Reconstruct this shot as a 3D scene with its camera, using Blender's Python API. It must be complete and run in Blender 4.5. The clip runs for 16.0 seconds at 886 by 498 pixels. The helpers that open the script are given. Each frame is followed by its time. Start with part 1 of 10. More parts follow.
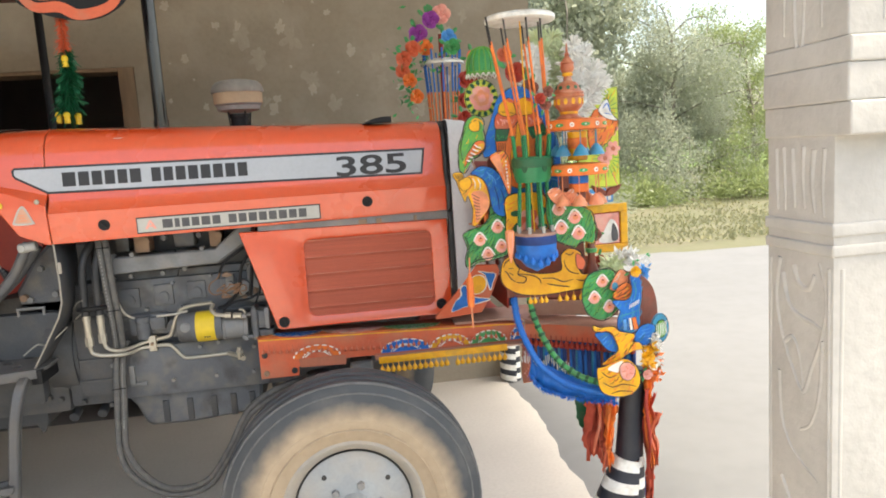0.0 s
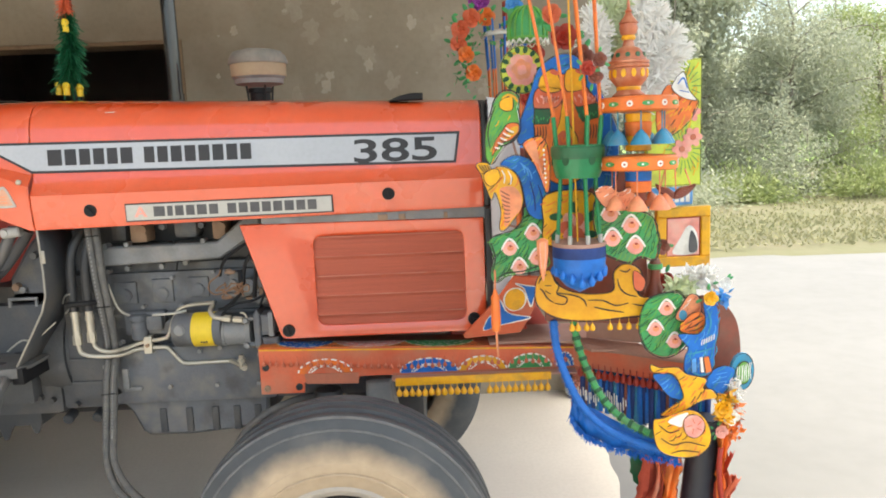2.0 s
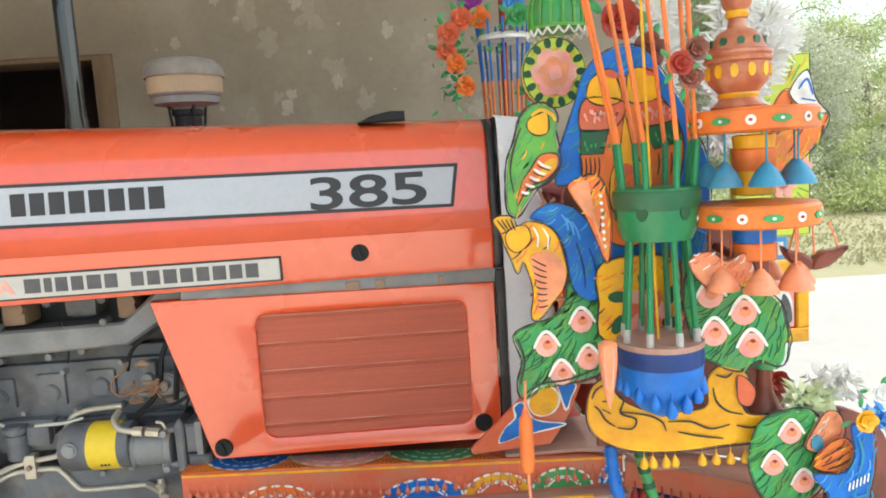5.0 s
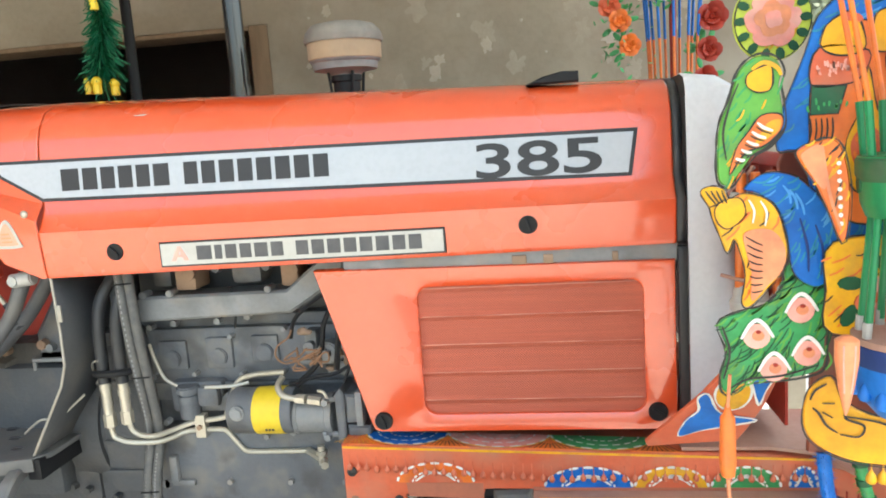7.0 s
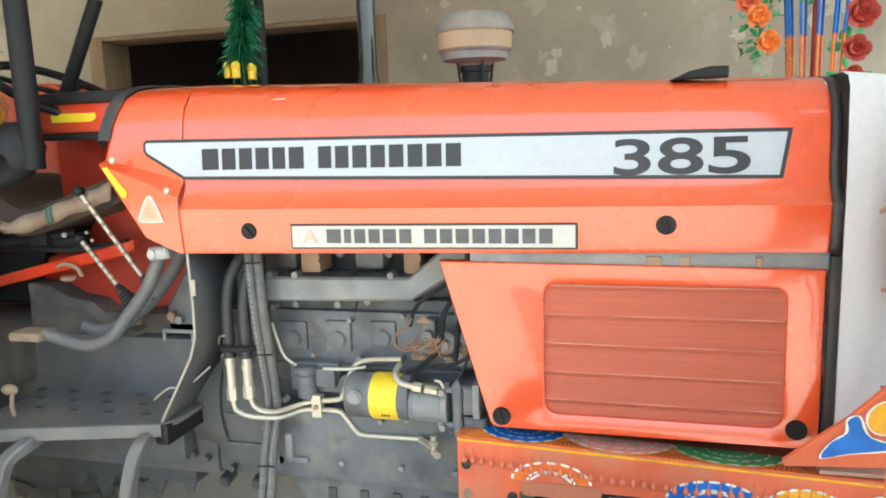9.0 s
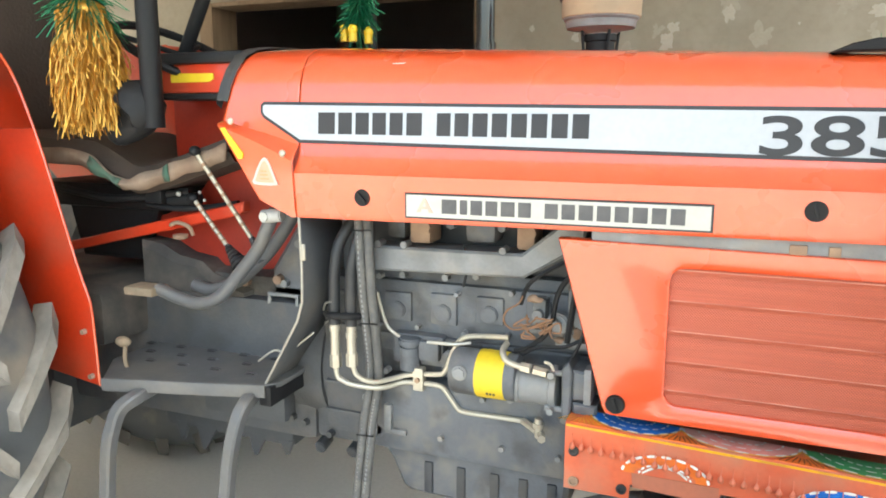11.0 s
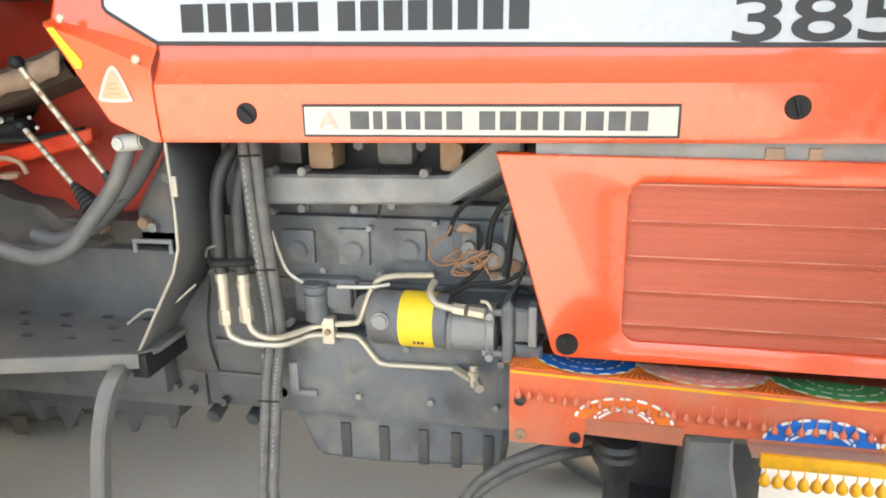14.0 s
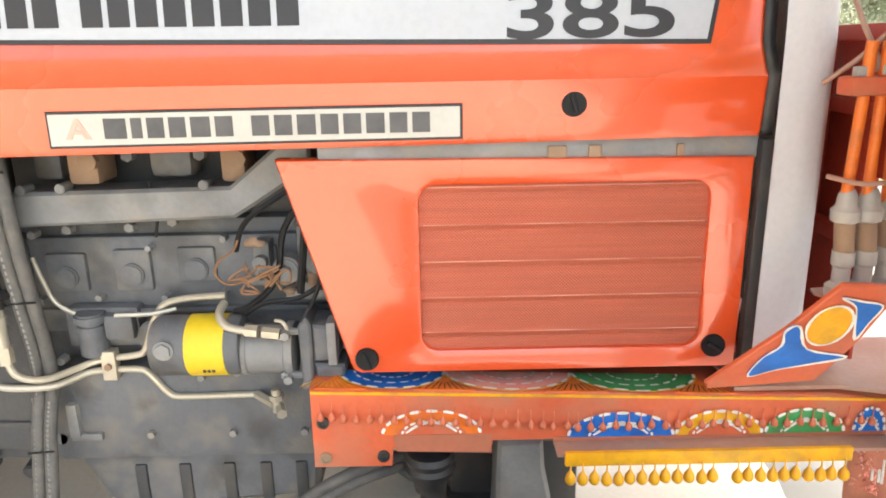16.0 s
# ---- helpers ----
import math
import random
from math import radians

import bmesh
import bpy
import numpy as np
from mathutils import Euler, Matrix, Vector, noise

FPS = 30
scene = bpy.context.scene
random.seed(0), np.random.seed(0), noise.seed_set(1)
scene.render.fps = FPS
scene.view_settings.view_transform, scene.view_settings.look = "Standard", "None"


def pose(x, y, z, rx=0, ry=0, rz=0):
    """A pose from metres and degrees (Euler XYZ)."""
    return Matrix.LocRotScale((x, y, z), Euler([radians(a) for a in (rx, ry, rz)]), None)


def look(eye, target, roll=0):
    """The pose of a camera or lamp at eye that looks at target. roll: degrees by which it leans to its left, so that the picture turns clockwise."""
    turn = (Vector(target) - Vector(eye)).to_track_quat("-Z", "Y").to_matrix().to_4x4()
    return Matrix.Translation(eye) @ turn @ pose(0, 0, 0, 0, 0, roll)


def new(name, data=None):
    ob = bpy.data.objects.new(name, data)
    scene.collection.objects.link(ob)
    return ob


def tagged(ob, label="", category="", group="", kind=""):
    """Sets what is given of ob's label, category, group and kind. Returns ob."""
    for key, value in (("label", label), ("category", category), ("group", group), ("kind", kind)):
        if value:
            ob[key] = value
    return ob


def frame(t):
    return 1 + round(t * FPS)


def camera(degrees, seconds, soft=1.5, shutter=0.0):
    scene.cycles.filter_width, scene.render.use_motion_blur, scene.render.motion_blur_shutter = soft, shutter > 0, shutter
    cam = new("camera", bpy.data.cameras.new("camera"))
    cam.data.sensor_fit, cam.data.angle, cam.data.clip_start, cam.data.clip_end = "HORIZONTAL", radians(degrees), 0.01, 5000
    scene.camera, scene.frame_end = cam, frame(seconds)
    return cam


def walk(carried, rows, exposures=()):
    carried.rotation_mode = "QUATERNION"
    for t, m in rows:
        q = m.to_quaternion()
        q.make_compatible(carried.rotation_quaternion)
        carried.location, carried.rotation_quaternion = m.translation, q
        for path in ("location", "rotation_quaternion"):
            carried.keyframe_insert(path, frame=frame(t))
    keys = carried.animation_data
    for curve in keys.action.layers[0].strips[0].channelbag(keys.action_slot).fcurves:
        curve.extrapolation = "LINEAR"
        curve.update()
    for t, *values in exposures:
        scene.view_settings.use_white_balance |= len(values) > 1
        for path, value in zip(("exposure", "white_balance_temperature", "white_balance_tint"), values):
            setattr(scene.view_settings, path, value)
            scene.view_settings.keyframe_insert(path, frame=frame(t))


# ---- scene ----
cam = camera(63.4, 16.0, soft=1.8)
EXPOSURE = 1.72
METRES, EYE, TILT, LEAN, TURN = 2.0, 1.50, 0.0, 0.0, -8.4
ROWS = [
    (0.0, 0.0, 0.0, 0.0, -0.51, -7.81, 3.69),
    (0.5, 0.0438, 0.0657, -0.0007, 3.5, -8.57, 3.85),
    (1.0, 0.0788, 0.1462, 0.0004, 7.5, -8.31, 3.44),
    (1.5, 0.0973, 0.1881, -0.0032, 8.62, -8.37, 3.76),
    (2.0, 0.098, 0.2307, -0.0078, 7.48, -8.5, 2.36),
    (2.5, 0.0756, 0.2926, -0.0003, 3.77, -7.0, 3.54),
    (3.0, 0.0793, 0.3611, -0.0017, 2.99, -7.61, 3.45),
    (3.2, 0.0877, 0.3849, -0.0003, 4.38, -6.79, 3.01),
    (5.3, 0.0328, 0.5598, 0.0121, 6.46, -7.11, 3.82),
    (5.5, 0.0262, 0.5618, 0.0128, 7.57, -7.58, 4.26),
    (6.0, 0.0121, 0.5726, 0.0127, 10.83, -8.0, 3.75),
    (6.5, 0.0003, 0.5836, 0.0081, 13.76, -8.7, 3.71),
    (7.0, -0.0082, 0.5929, 0.0105, 16.08, -8.82, 3.93),
    (7.5, -0.0199, 0.5897, 0.011, 18.81, -8.54, 3.17),
    (8.0, -0.0294, 0.5858, 0.0104, 20.47, -8.8, 2.98),
    (8.5, -0.0432, 0.5865, 0.0104, 22.0, -8.74, 2.39),
    (9.0, -0.0545, 0.5872, 0.009, 23.3, -8.84, 1.89),
    (9.5, -0.0651, 0.5875, 0.0081, 25.17, -9.11, 1.6),
    (10.0, -0.0725, 0.5874, 0.0068, 27.05, -9.14, 1.21),
    (10.2, -0.0746, 0.5876, 0.0075, 28.27, -9.32, 1.04),
    (12.3, -0.1893, 0.628, -0.0188, 30.1, -12.95, -0.24),
    (12.5, -0.1998, 0.6351, -0.0201, 28.57, -13.51, -0.18),
    (13.0, -0.2087, 0.6491, -0.0262, 24.69, -15.76, 0.21),
    (13.5, -0.2111, 0.6742, -0.0347, 23.34, -17.52, 0.43),
    (14.0, -0.1999, 0.6956, -0.0331, 19.75, -15.91, 0.77),
    (14.5, -0.1851, 0.7195, -0.0286, 14.21, -16.16, 0.96),
    (15.0, -0.1799, 0.7331, -0.0331, 11.86, -16.52, 0.76),
    (15.5, -0.1686, 0.7433, -0.0355, 9.81, -16.72, 0.9),
    (16.0, -0.156, 0.7477, -0.0373, 7.78, -15.93, 0.98),
]
walk(cam, [(t, pose(0, 0, EYE, TILT, LEAN, TURN) @ pose(METRES * x, METRES * y, METRES * z, 90 + pitch, roll, yaw)) for t, x, y, z, yaw, pitch, roll in ROWS],
     exposures=[(t, EXPOSURE + e, k, g) for t, e, k, g in ((0.0, 0.09, 7600.0, 5.0), (1.0, 0.08, 7600.0, 5.0), (1.5, 0.18, 7550.0, 4.0), (2.0, 0.21, 7500.0, 3.0), (3.0, 0.18, 7400.0, 4.0), (5.5, 0.42, 7200.0, 0.0), (7.0, 0.7, 7100.0, -2.0), (9.5, 0.92, 7050.0, -4.0), (12.5, 1.1, 7300.0, 0.0), (13.5, 1.08, 7350.0, 0.0), (14.2, 0.96, 7600.0, 2.0), (16.0, 0.86, 8000.0, 5.0))])

# ---- light ----
SUN_UP, SUN_ROUND = 66.0, 115.0      # elevation, and compass turn from +y towards +x
world = bpy.data.worlds.new("sky")
scene.world = world
world.use_nodes = True
wn = world.node_tree
sky = wn.nodes.new("ShaderNodeTexSky")
sky.sky_type, sky.sun_disc = "NISHITA", False
sky.sun_elevation, sky.sun_rotation = radians(SUN_UP), radians(SUN_ROUND)
sky.air_density, sky.dust_density, sky.ozone_density = 1.0, 4.0, 1.0
wn.links.new(sky.outputs[0], wn.nodes["Background"].inputs[0])
wn.nodes["Background"].inputs[1].default_value = 0.15
sun = new("sun", bpy.data.lights.new("sun", "SUN"))
sun.data.energy, sun.data.angle, sun.data.color = 1.3, radians(11.0), (1.0, 0.96, 0.89)
sun_dir = Vector((math.sin(radians(SUN_ROUND)) * math.cos(radians(SUN_UP)), math.cos(radians(SUN_ROUND)) * math.cos(radians(SUN_UP)), math.sin(radians(SUN_UP))))
sun.matrix_world = look(sun_dir * 30, (0, 0, 0))


# ---- materials ----
def material(name, colour, rough=0.5, metal=0.0, second=None, amount=0.5, scale=5.0, fine=90.0, bump=0.15, coat=0.0, dirt=None, dirt_amount=0.0, dirt_scale=3.0, stretch=(1, 1, 1), grease=0.0):
    """A surface with variation at two scales: a broad stain towards `second`, a fine grain in tone and relief, and dirt patches."""
    m = bpy.data.materials.new(name)
    m.use_nodes = True
    n, l = m.node_tree.nodes, m.node_tree.links
    b = n["Principled BSDF"]
    tc, mp = n.new("ShaderNodeTexCoord"), n.new("ShaderNodeMapping")
    mp.inputs["Scale"].default_value = stretch
    l.new(tc.outputs["Object"], mp.inputs[0])

    def tex(sc, detail):
        t = n.new("ShaderNodeTexNoise")
        t.inputs["Scale"].default_value, t.inputs["Detail"].default_value = sc, detail
        l.new(mp.outputs[0], t.inputs["Vector"])
        return t

    def ramp(src, lo, hi):
        r = n.new("ShaderNodeMapRange")
        r.inputs[1].default_value, r.inputs[2].default_value = lo, hi
        l.new(src, r.inputs[0])
        return r.outputs[0]

    def mix(fac, a, c):
        x = n.new("ShaderNodeMix")
        x.data_type = "RGBA"
        l.new(fac, x.inputs[0])
        for sock, v in ((x.inputs[6], a), (x.inputs[7], c)):
            if isinstance(v, tuple):
                sock.default_value = (*v, 1)
            else:
                l.new(v, sock)
        return x.outputs[2]

    def times(src, k):
        x = n.new("ShaderNodeMath")
        x.operation = "MULTIPLY"
        x.inputs[1].default_value = k
        l.new(src, x.inputs[0])
        return x.outputs[0]

    second = second or tuple(c * 0.72 for c in colour)
    broad, grain = tex(scale, 4), tex(fine, 3)
    col = mix(times(ramp(broad.outputs[0], 0.35, 0.7), amount), colour, second)
    col = mix(times(ramp(grain.outputs[0], 0.4, 0.75), 0.25), col, tuple(c * 0.8 for c in second))
    r = n.new("ShaderNodeMapRange")
    r.inputs[3].default_value, r.inputs[4].default_value = rough * 0.85, min(1.0, rough * 1.2 + 0.03)
    l.new(broad.outputs[0], r.inputs[0])
    if dirt:
        patch = tex(dirt_scale, 8)
        k = times(ramp(patch.outputs[0], 0.48, 0.68), dirt_amount)
        col = mix(k, col, dirt)
    if grease:
        smear = tex(dirt_scale * 0.62, 7)
        col = mix(times(ramp(smear.outputs[0], 0.52, 0.66), grease), col, (0.045, 0.041, 0.037))
    l.new(col, b.inputs["Base Color"])
    l.new(r.outputs[0], b.inputs["Roughness"])
    b.inputs["Metallic"].default_value = metal
    b.inputs["Coat Weight"].default_value = coat
    b.inputs["Coat Roughness"].default_value = 0.08
    if bump:
        bp = n.new("ShaderNodeBump")
        bp.inputs["Strength"].default_value, bp.inputs["Distance"].default_value = bump, 0.004
        l.new(grain.outputs[0], bp.inputs["Height"])
        l.new(bp.outputs[0], b.inputs["Normal"])
    return m


RED = material("red_enamel", (0.71, 0.085, 0.024), 0.26, second=(0.65, 0.073, 0.02), amount=0.5, scale=3, fine=40, bump=0.01, coat=1.0)
RED.node_tree.nodes["Principled BSDF"].inputs["Coat IOR"].default_value = 1.54
# the fender's own red; inside the tractor it also carries shade
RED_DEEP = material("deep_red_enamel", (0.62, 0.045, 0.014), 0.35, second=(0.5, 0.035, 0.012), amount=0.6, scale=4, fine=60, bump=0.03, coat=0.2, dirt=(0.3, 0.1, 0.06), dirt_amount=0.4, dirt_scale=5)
RED_DUST = material("dust_filmed_red", (0.5, 0.16, 0.09), 0.55, second=(0.36, 0.13, 0.08), amount=0.8, scale=10, bump=0.1)
RED_OLD = material("red_worn", (0.68, 0.14, 0.06), 0.45, second=(0.56, 0.1, 0.045), amount=0.7, scale=9, bump=0.1, dirt=(0.36, 0.22, 0.15), dirt_amount=0.5, dirt_scale=8)
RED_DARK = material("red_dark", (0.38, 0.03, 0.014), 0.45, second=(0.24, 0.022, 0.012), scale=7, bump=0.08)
GREY_ENG = material("engine_grey", (0.122, 0.13, 0.144), 0.55, second=(0.097, 0.102, 0.112), amount=0.7, scale=9, fine=120, bump=0.3, dirt=(0.2, 0.18, 0.152), dirt_amount=0.62, dirt_scale=15, grease=0.6)
GREY_PALE = material("grey_part", (0.23, 0.235, 0.24), 0.45, second=(0.16, 0.16, 0.165), amount=0.6, scale=12, fine=110, bump=0.15, dirt=(0.3, 0.25, 0.19), dirt_amount=0.5, dirt_scale=9, grease=0.4)
DIRTY_IRON = material("dirt_crusted_iron", (0.035, 0.034, 0.034), 0.75, second=(0.075, 0.068, 0.06), amount=0.9, scale=12, fine=70, bump=0.6, dirt=(0.16, 0.13, 0.105), dirt_amount=0.5, dirt_scale=9)
GREY_PLATE = material("grey_plate", (0.048, 0.051, 0.057), 0.5, second=(0.038, 0.04, 0.044), amount=0.7, scale=6, bump=0.12, dirt=(0.16, 0.138, 0.11), dirt_amount=0.32, dirt_scale=6)
SILVER = material("silver_paint", (0.68, 0.69, 0.72), 0.42, second=(0.6, 0.61, 0.64), scale=5, bump=0.03)
RUBBER = material("rubber", (0.02, 0.021, 0.024), 0.5, second=(0.035, 0.035, 0.036), scale=8, bump=0.2, dirt=(0.2, 0.16, 0.12), dirt_amount=0.16, dirt_scale=9)
TYRE = material("tyre_rubber", (0.085, 0.092, 0.1), 0.7, second=(0.13, 0.13, 0.13), amount=0.8, scale=5, fine=70, bump=0.3, dirt=(0.3, 0.25, 0.19), dirt_amount=0.55, dirt_scale=5)
MUD = material("dried_mud", (0.42, 0.31, 0.2), 0.9, second=(0.34, 0.26, 0.18), amount=0.8, scale=7, fine=60, bump=0.5, dirt=(0.16, 0.15, 0.14), dirt_amount=0.55, dirt_scale=4)
DISC_GREY = material("wheel_disc_grey", (0.34, 0.36, 0.37), 0.5, second=(0.27, 0.285, 0.29), amount=0.7, scale=8, fine=90, bump=0.12, dirt=(0.42, 0.35, 0.27), dirt_amount=0.5, dirt_scale=6)
LUG = material("dusty_lug", (0.29, 0.265, 0.235), 0.9, second=(0.15, 0.14, 0.13), amount=0.8, scale=9, fine=50, bump=0.4)
LUG_DARK = material("dark_lug_rubber", (0.09, 0.085, 0.08), 0.85, second=(0.13, 0.12, 0.105), amount=0.8, scale=9, fine=50, bump=0.4)
STEEL = material("bare_steel", (0.4, 0.385, 0.35), 0.45, metal=0.6, second=(0.4, 0.36, 0.3), scale=20, bump=0.1)
PIPE = material("plated_pipe", (0.52, 0.48, 0.4), 0.35, metal=0.45, second=(0.36, 0.32, 0.25), scale=14, bump=0.08)
PEDAL = material("dust_caked_pad", (0.27, 0.205, 0.14), 0.85, second=(0.18, 0.14, 0.1), amount=0.8, scale=20, bump=0.3)
RUST = material("rusty_iron", (0.26, 0.165, 0.11), 0.75, second=(0.36, 0.24, 0.16), amount=0.8, scale=16, bump=0.3)
BLACK = material("black_paint", (0.018, 0.018, 0.02), 0.4, second=(0.03, 0.03, 0.03), bump=0.05)
DECAL_BLACK = material("decal_black", (0.02, 0.02, 0.024), 0.45, second=(0.035, 0.035, 0.04), bump=0.0)
DECAL_GREY = material("decal_grey", (0.06, 0.06, 0.066), 0.5, second=(0.14, 0.136, 0.138), scale=22, bump=0.0)
DECAL_WHITE = material("decal_white", (0.43, 0.46, 0.51), 0.3, second=(0.39, 0.42, 0.47), scale=4, bump=0.01)
STICKER = material("faded_sticker", (0.66, 0.36, 0.25), 0.4, second=(0.6, 0.3, 0.2), scale=20, bump=0.01)
PLATE_WHITE = material("plate_white", (0.5, 0.49, 0.46), 0.35, second=(0.44, 0.42, 0.38), scale=12, bump=0.02)
YELLOW = material("yellow_paint", (0.85, 0.455, 0.0162), 0.4, second=(0.76, 0.321, 0.0138), amount=0.7, scale=22, fine=120, bump=0.08, dirt=(0.14, 0.1, 0.07), dirt_amount=0.3, dirt_scale=26)
YELLOW_PLAIN = material("yellow_gloss_paint", (0.8, 0.42, 0.016), 0.4, second=(0.66, 0.27, 0.014), amount=0.9, scale=18, fine=120, bump=0.06)
YELLOW_TAG = material("yellow_label", (0.74, 0.53, 0.03), 0.45, second=(0.66, 0.46, 0.03), scale=10, bump=0.01)
ORANGE = material("orange_paint", (0.85, 0.211, 0.0345), 0.4, second=(0.736, 0.138, 0.0284), amount=0.7, scale=22, fine=120, bump=0.08, dirt=(0.14, 0.1, 0.07), dirt_amount=0.3, dirt_scale=26)
PEACH = material("peach_paint", (0.85, 0.321, 0.15), 0.4, second=(0.687, 0.199, 0.102), amount=0.7, scale=22, fine=120, bump=0.08, dirt=(0.14, 0.1, 0.07), dirt_amount=0.3, dirt_scale=26)
PINK = material("pink_paint", (0.85, 0.297, 0.248), 0.4, second=(0.85, 0.516, 0.419), amount=0.7, scale=22, fine=120, bump=0.08, dirt=(0.14, 0.1, 0.07), dirt_amount=0.3, dirt_scale=26)
BLUE = material("blue_paint", (0.001, 0.165, 0.6), 0.45, second=(0.001, 0.1, 0.42), amount=0.7, scale=22, fine=120, bump=0.06, dirt=(0.002, 0.06, 0.24), dirt_amount=0.3, dirt_scale=26)
BLUE_SKY = material("sky_blue_paint", (0.0772, 0.37, 0.809), 0.4, second=(0.0528, 0.248, 0.614), amount=0.7, scale=22, fine=120, bump=0.08, dirt=(0.14, 0.1, 0.07), dirt_amount=0.3, dirt_scale=26)
TEAL = material("teal_paint", (0.0284, 0.272, 0.443), 0.4, second=(0.0186, 0.175, 0.321), amount=0.7, scale=22, fine=120, bump=0.08, dirt=(0.14, 0.1, 0.07), dirt_amount=0.3, dirt_scale=26)
LANTERN_GREEN = material("deep_green_gloss_paint", (0.014, 0.23, 0.085), 0.3, second=(0.01, 0.15, 0.06), amount=0.7, scale=24, fine=120, bump=0.06)
GREEN = material("green_paint", (0.052, 0.36, 0.115), 0.4, second=(0.0284, 0.236, 0.0589), amount=0.7, scale=22, fine=120, bump=0.08, dirt=(0.14, 0.1, 0.07), dirt_amount=0.3, dirt_scale=26)
GREEN_DARK = material("dark_green_paint", (0.0138, 0.126, 0.0528), 0.4, second=(0.0113, 0.0894, 0.0406), amount=0.7, scale=22, fine=120, bump=0.08, dirt=(0.14, 0.1, 0.07), dirt_amount=0.3, dirt_scale=26)
GREEN_LIGHT = material("leaf_green_paint", (0.13, 0.4, 0.06), 0.4, second=(0.085, 0.31, 0.05), amount=0.7, scale=22, fine=120, bump=0.08, dirt=(0.14, 0.1, 0.07), dirt_amount=0.3, dirt_scale=26)
LIME = material("lime_paint", (0.614, 0.712, 0.0772), 0.4, second=(0.492, 0.59, 0.065), amount=0.7, scale=22, fine=120, bump=0.08, dirt=(0.14, 0.1, 0.07), dirt_amount=0.3, dirt_scale=26)
WHITE = material("white_paint", (0.85, 0.85, 0.821), 0.4, second=(0.736, 0.699, 0.614), amount=0.7, scale=22, fine=120, bump=0.08, dirt=(0.14, 0.1, 0.07), dirt_amount=0.3, dirt_scale=26)
BROWN = material("brown_wood_paint", (0.248, 0.065, 0.0406), 0.4, second=(0.163, 0.0467, 0.0308), amount=0.7, scale=22, fine=120, bump=0.08, dirt=(0.14, 0.1, 0.07), dirt_amount=0.3, dirt_scale=26)
CLOTH_RED = material("red_cloth", (0.5, 0.085, 0.045), 0.9, second=(0.38, 0.055, 0.03), amount=0.8, scale=18, fine=150, bump=0.25)
POST_BLACK = material("blue_black_wrap", (0.013, 0.016, 0.026), 0.4, second=(0.028, 0.031, 0.042), amount=0.7, scale=16, bump=0.15)
NAVY = material("dark_blue_cloth", (0.012, 0.05, 0.22), 0.6, second=(0.01, 0.03, 0.13), amount=0.8, scale=25, bump=0.15)
PINK_DUST = material("dusty_red_steel", (0.42, 0.27, 0.215), 0.6, second=(0.36, 0.17, 0.13), amount=0.8, scale=8, bump=0.12)
INK = material("black_brush_paint", (0.022, 0.02, 0.018), 0.5, second=(0.04, 0.035, 0.03), bump=0.0)
GREEN_INK = material("dark_green_brush_paint", (0.008, 0.085, 0.03), 0.5, bump=0.0)
TINSEL_GREEN = material("green_tinsel", (0.01, 0.12, 0.05), 0.28, metal=0.5, second=(0.02, 0.2, 0.1), scale=60, bump=0.1)
TINSEL_GOLD = material("gold_tinsel", (0.62, 0.33, 0.06), 0.3, metal=0.6, second=(0.42, 0.19, 0.035), scale=60, bump=0.1)
BARE = material("bare_plaster", (0.5, 0.45, 0.38), 0.9, second=(0.42, 0.37, 0.31), scale=14, bump=0.3)
SCUFF = material("scuffed_plaster", (0.42, 0.37, 0.3), 0.9, second=(0.36, 0.31, 0.245), amount=0.8, scale=18, bump=0.3)
PLASTER = material("old_plaster", (0.36, 0.31, 0.24), 0.9, second=(0.28, 0.24, 0.19), amount=0.8, scale=1.6, fine=45, bump=0.4, dirt=(0.48, 0.43, 0.36), dirt_amount=0.5, dirt_scale=2.2)
CONCRETE = material("floor_concrete", (0.6, 0.565, 0.513), 0.9, second=(0.49, 0.46, 0.418), amount=0.7, scale=1.3, fine=60, bump=0.3, dirt=(0.53, 0.5, 0.46), dirt_amount=0.6, dirt_scale=0.8)
CAST = material("cast_concrete", (0.5, 0.485, 0.455), 0.9, second=(0.4, 0.385, 0.36), amount=0.8, scale=6, fine=60, bump=0.5, dirt=(0.58, 0.57, 0.54), dirt_amount=0.5, dirt_scale=5)
SAND = material("pale_dusty_ground", (0.2, 0.203, 0.208), 0.95, second=(0.181, 0.183, 0.186), amount=0.7, scale=0.35, fine=8, bump=0.2, dirt=(0.215, 0.218, 0.222), dirt_amount=0.5, dirt_scale=1.5)
EARTH = material("dry_earth_and_grass", (0.17, 0.16, 0.103), 0.95, second=(0.125, 0.135, 0.068), amount=0.9, scale=0.9, fine=9, bump=0.5)
WOOD = material("old_door_wood", (0.28, 0.19, 0.12), 0.7, second=(0.2, 0.135, 0.085), amount=0.8, scale=4, fine=60, bump=0.3, stretch=(8, 8, 1))
DARK_ROOM = material("dark_room_wall", (0.28, 0.24, 0.21), 0.9, second=(0.2, 0.17, 0.15), scale=2, bump=0.2)
# greyed to put the haze over the distant trees into the leaf colour
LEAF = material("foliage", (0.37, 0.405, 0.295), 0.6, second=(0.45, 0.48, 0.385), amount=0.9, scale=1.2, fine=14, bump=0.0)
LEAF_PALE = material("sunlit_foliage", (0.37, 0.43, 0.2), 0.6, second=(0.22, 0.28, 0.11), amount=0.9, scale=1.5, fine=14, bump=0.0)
GRASS = material("verge_grass", (0.26, 0.265, 0.145), 0.7, second=(0.32, 0.305, 0.18), amount=0.9, scale=0.8, fine=9, bump=0.0)
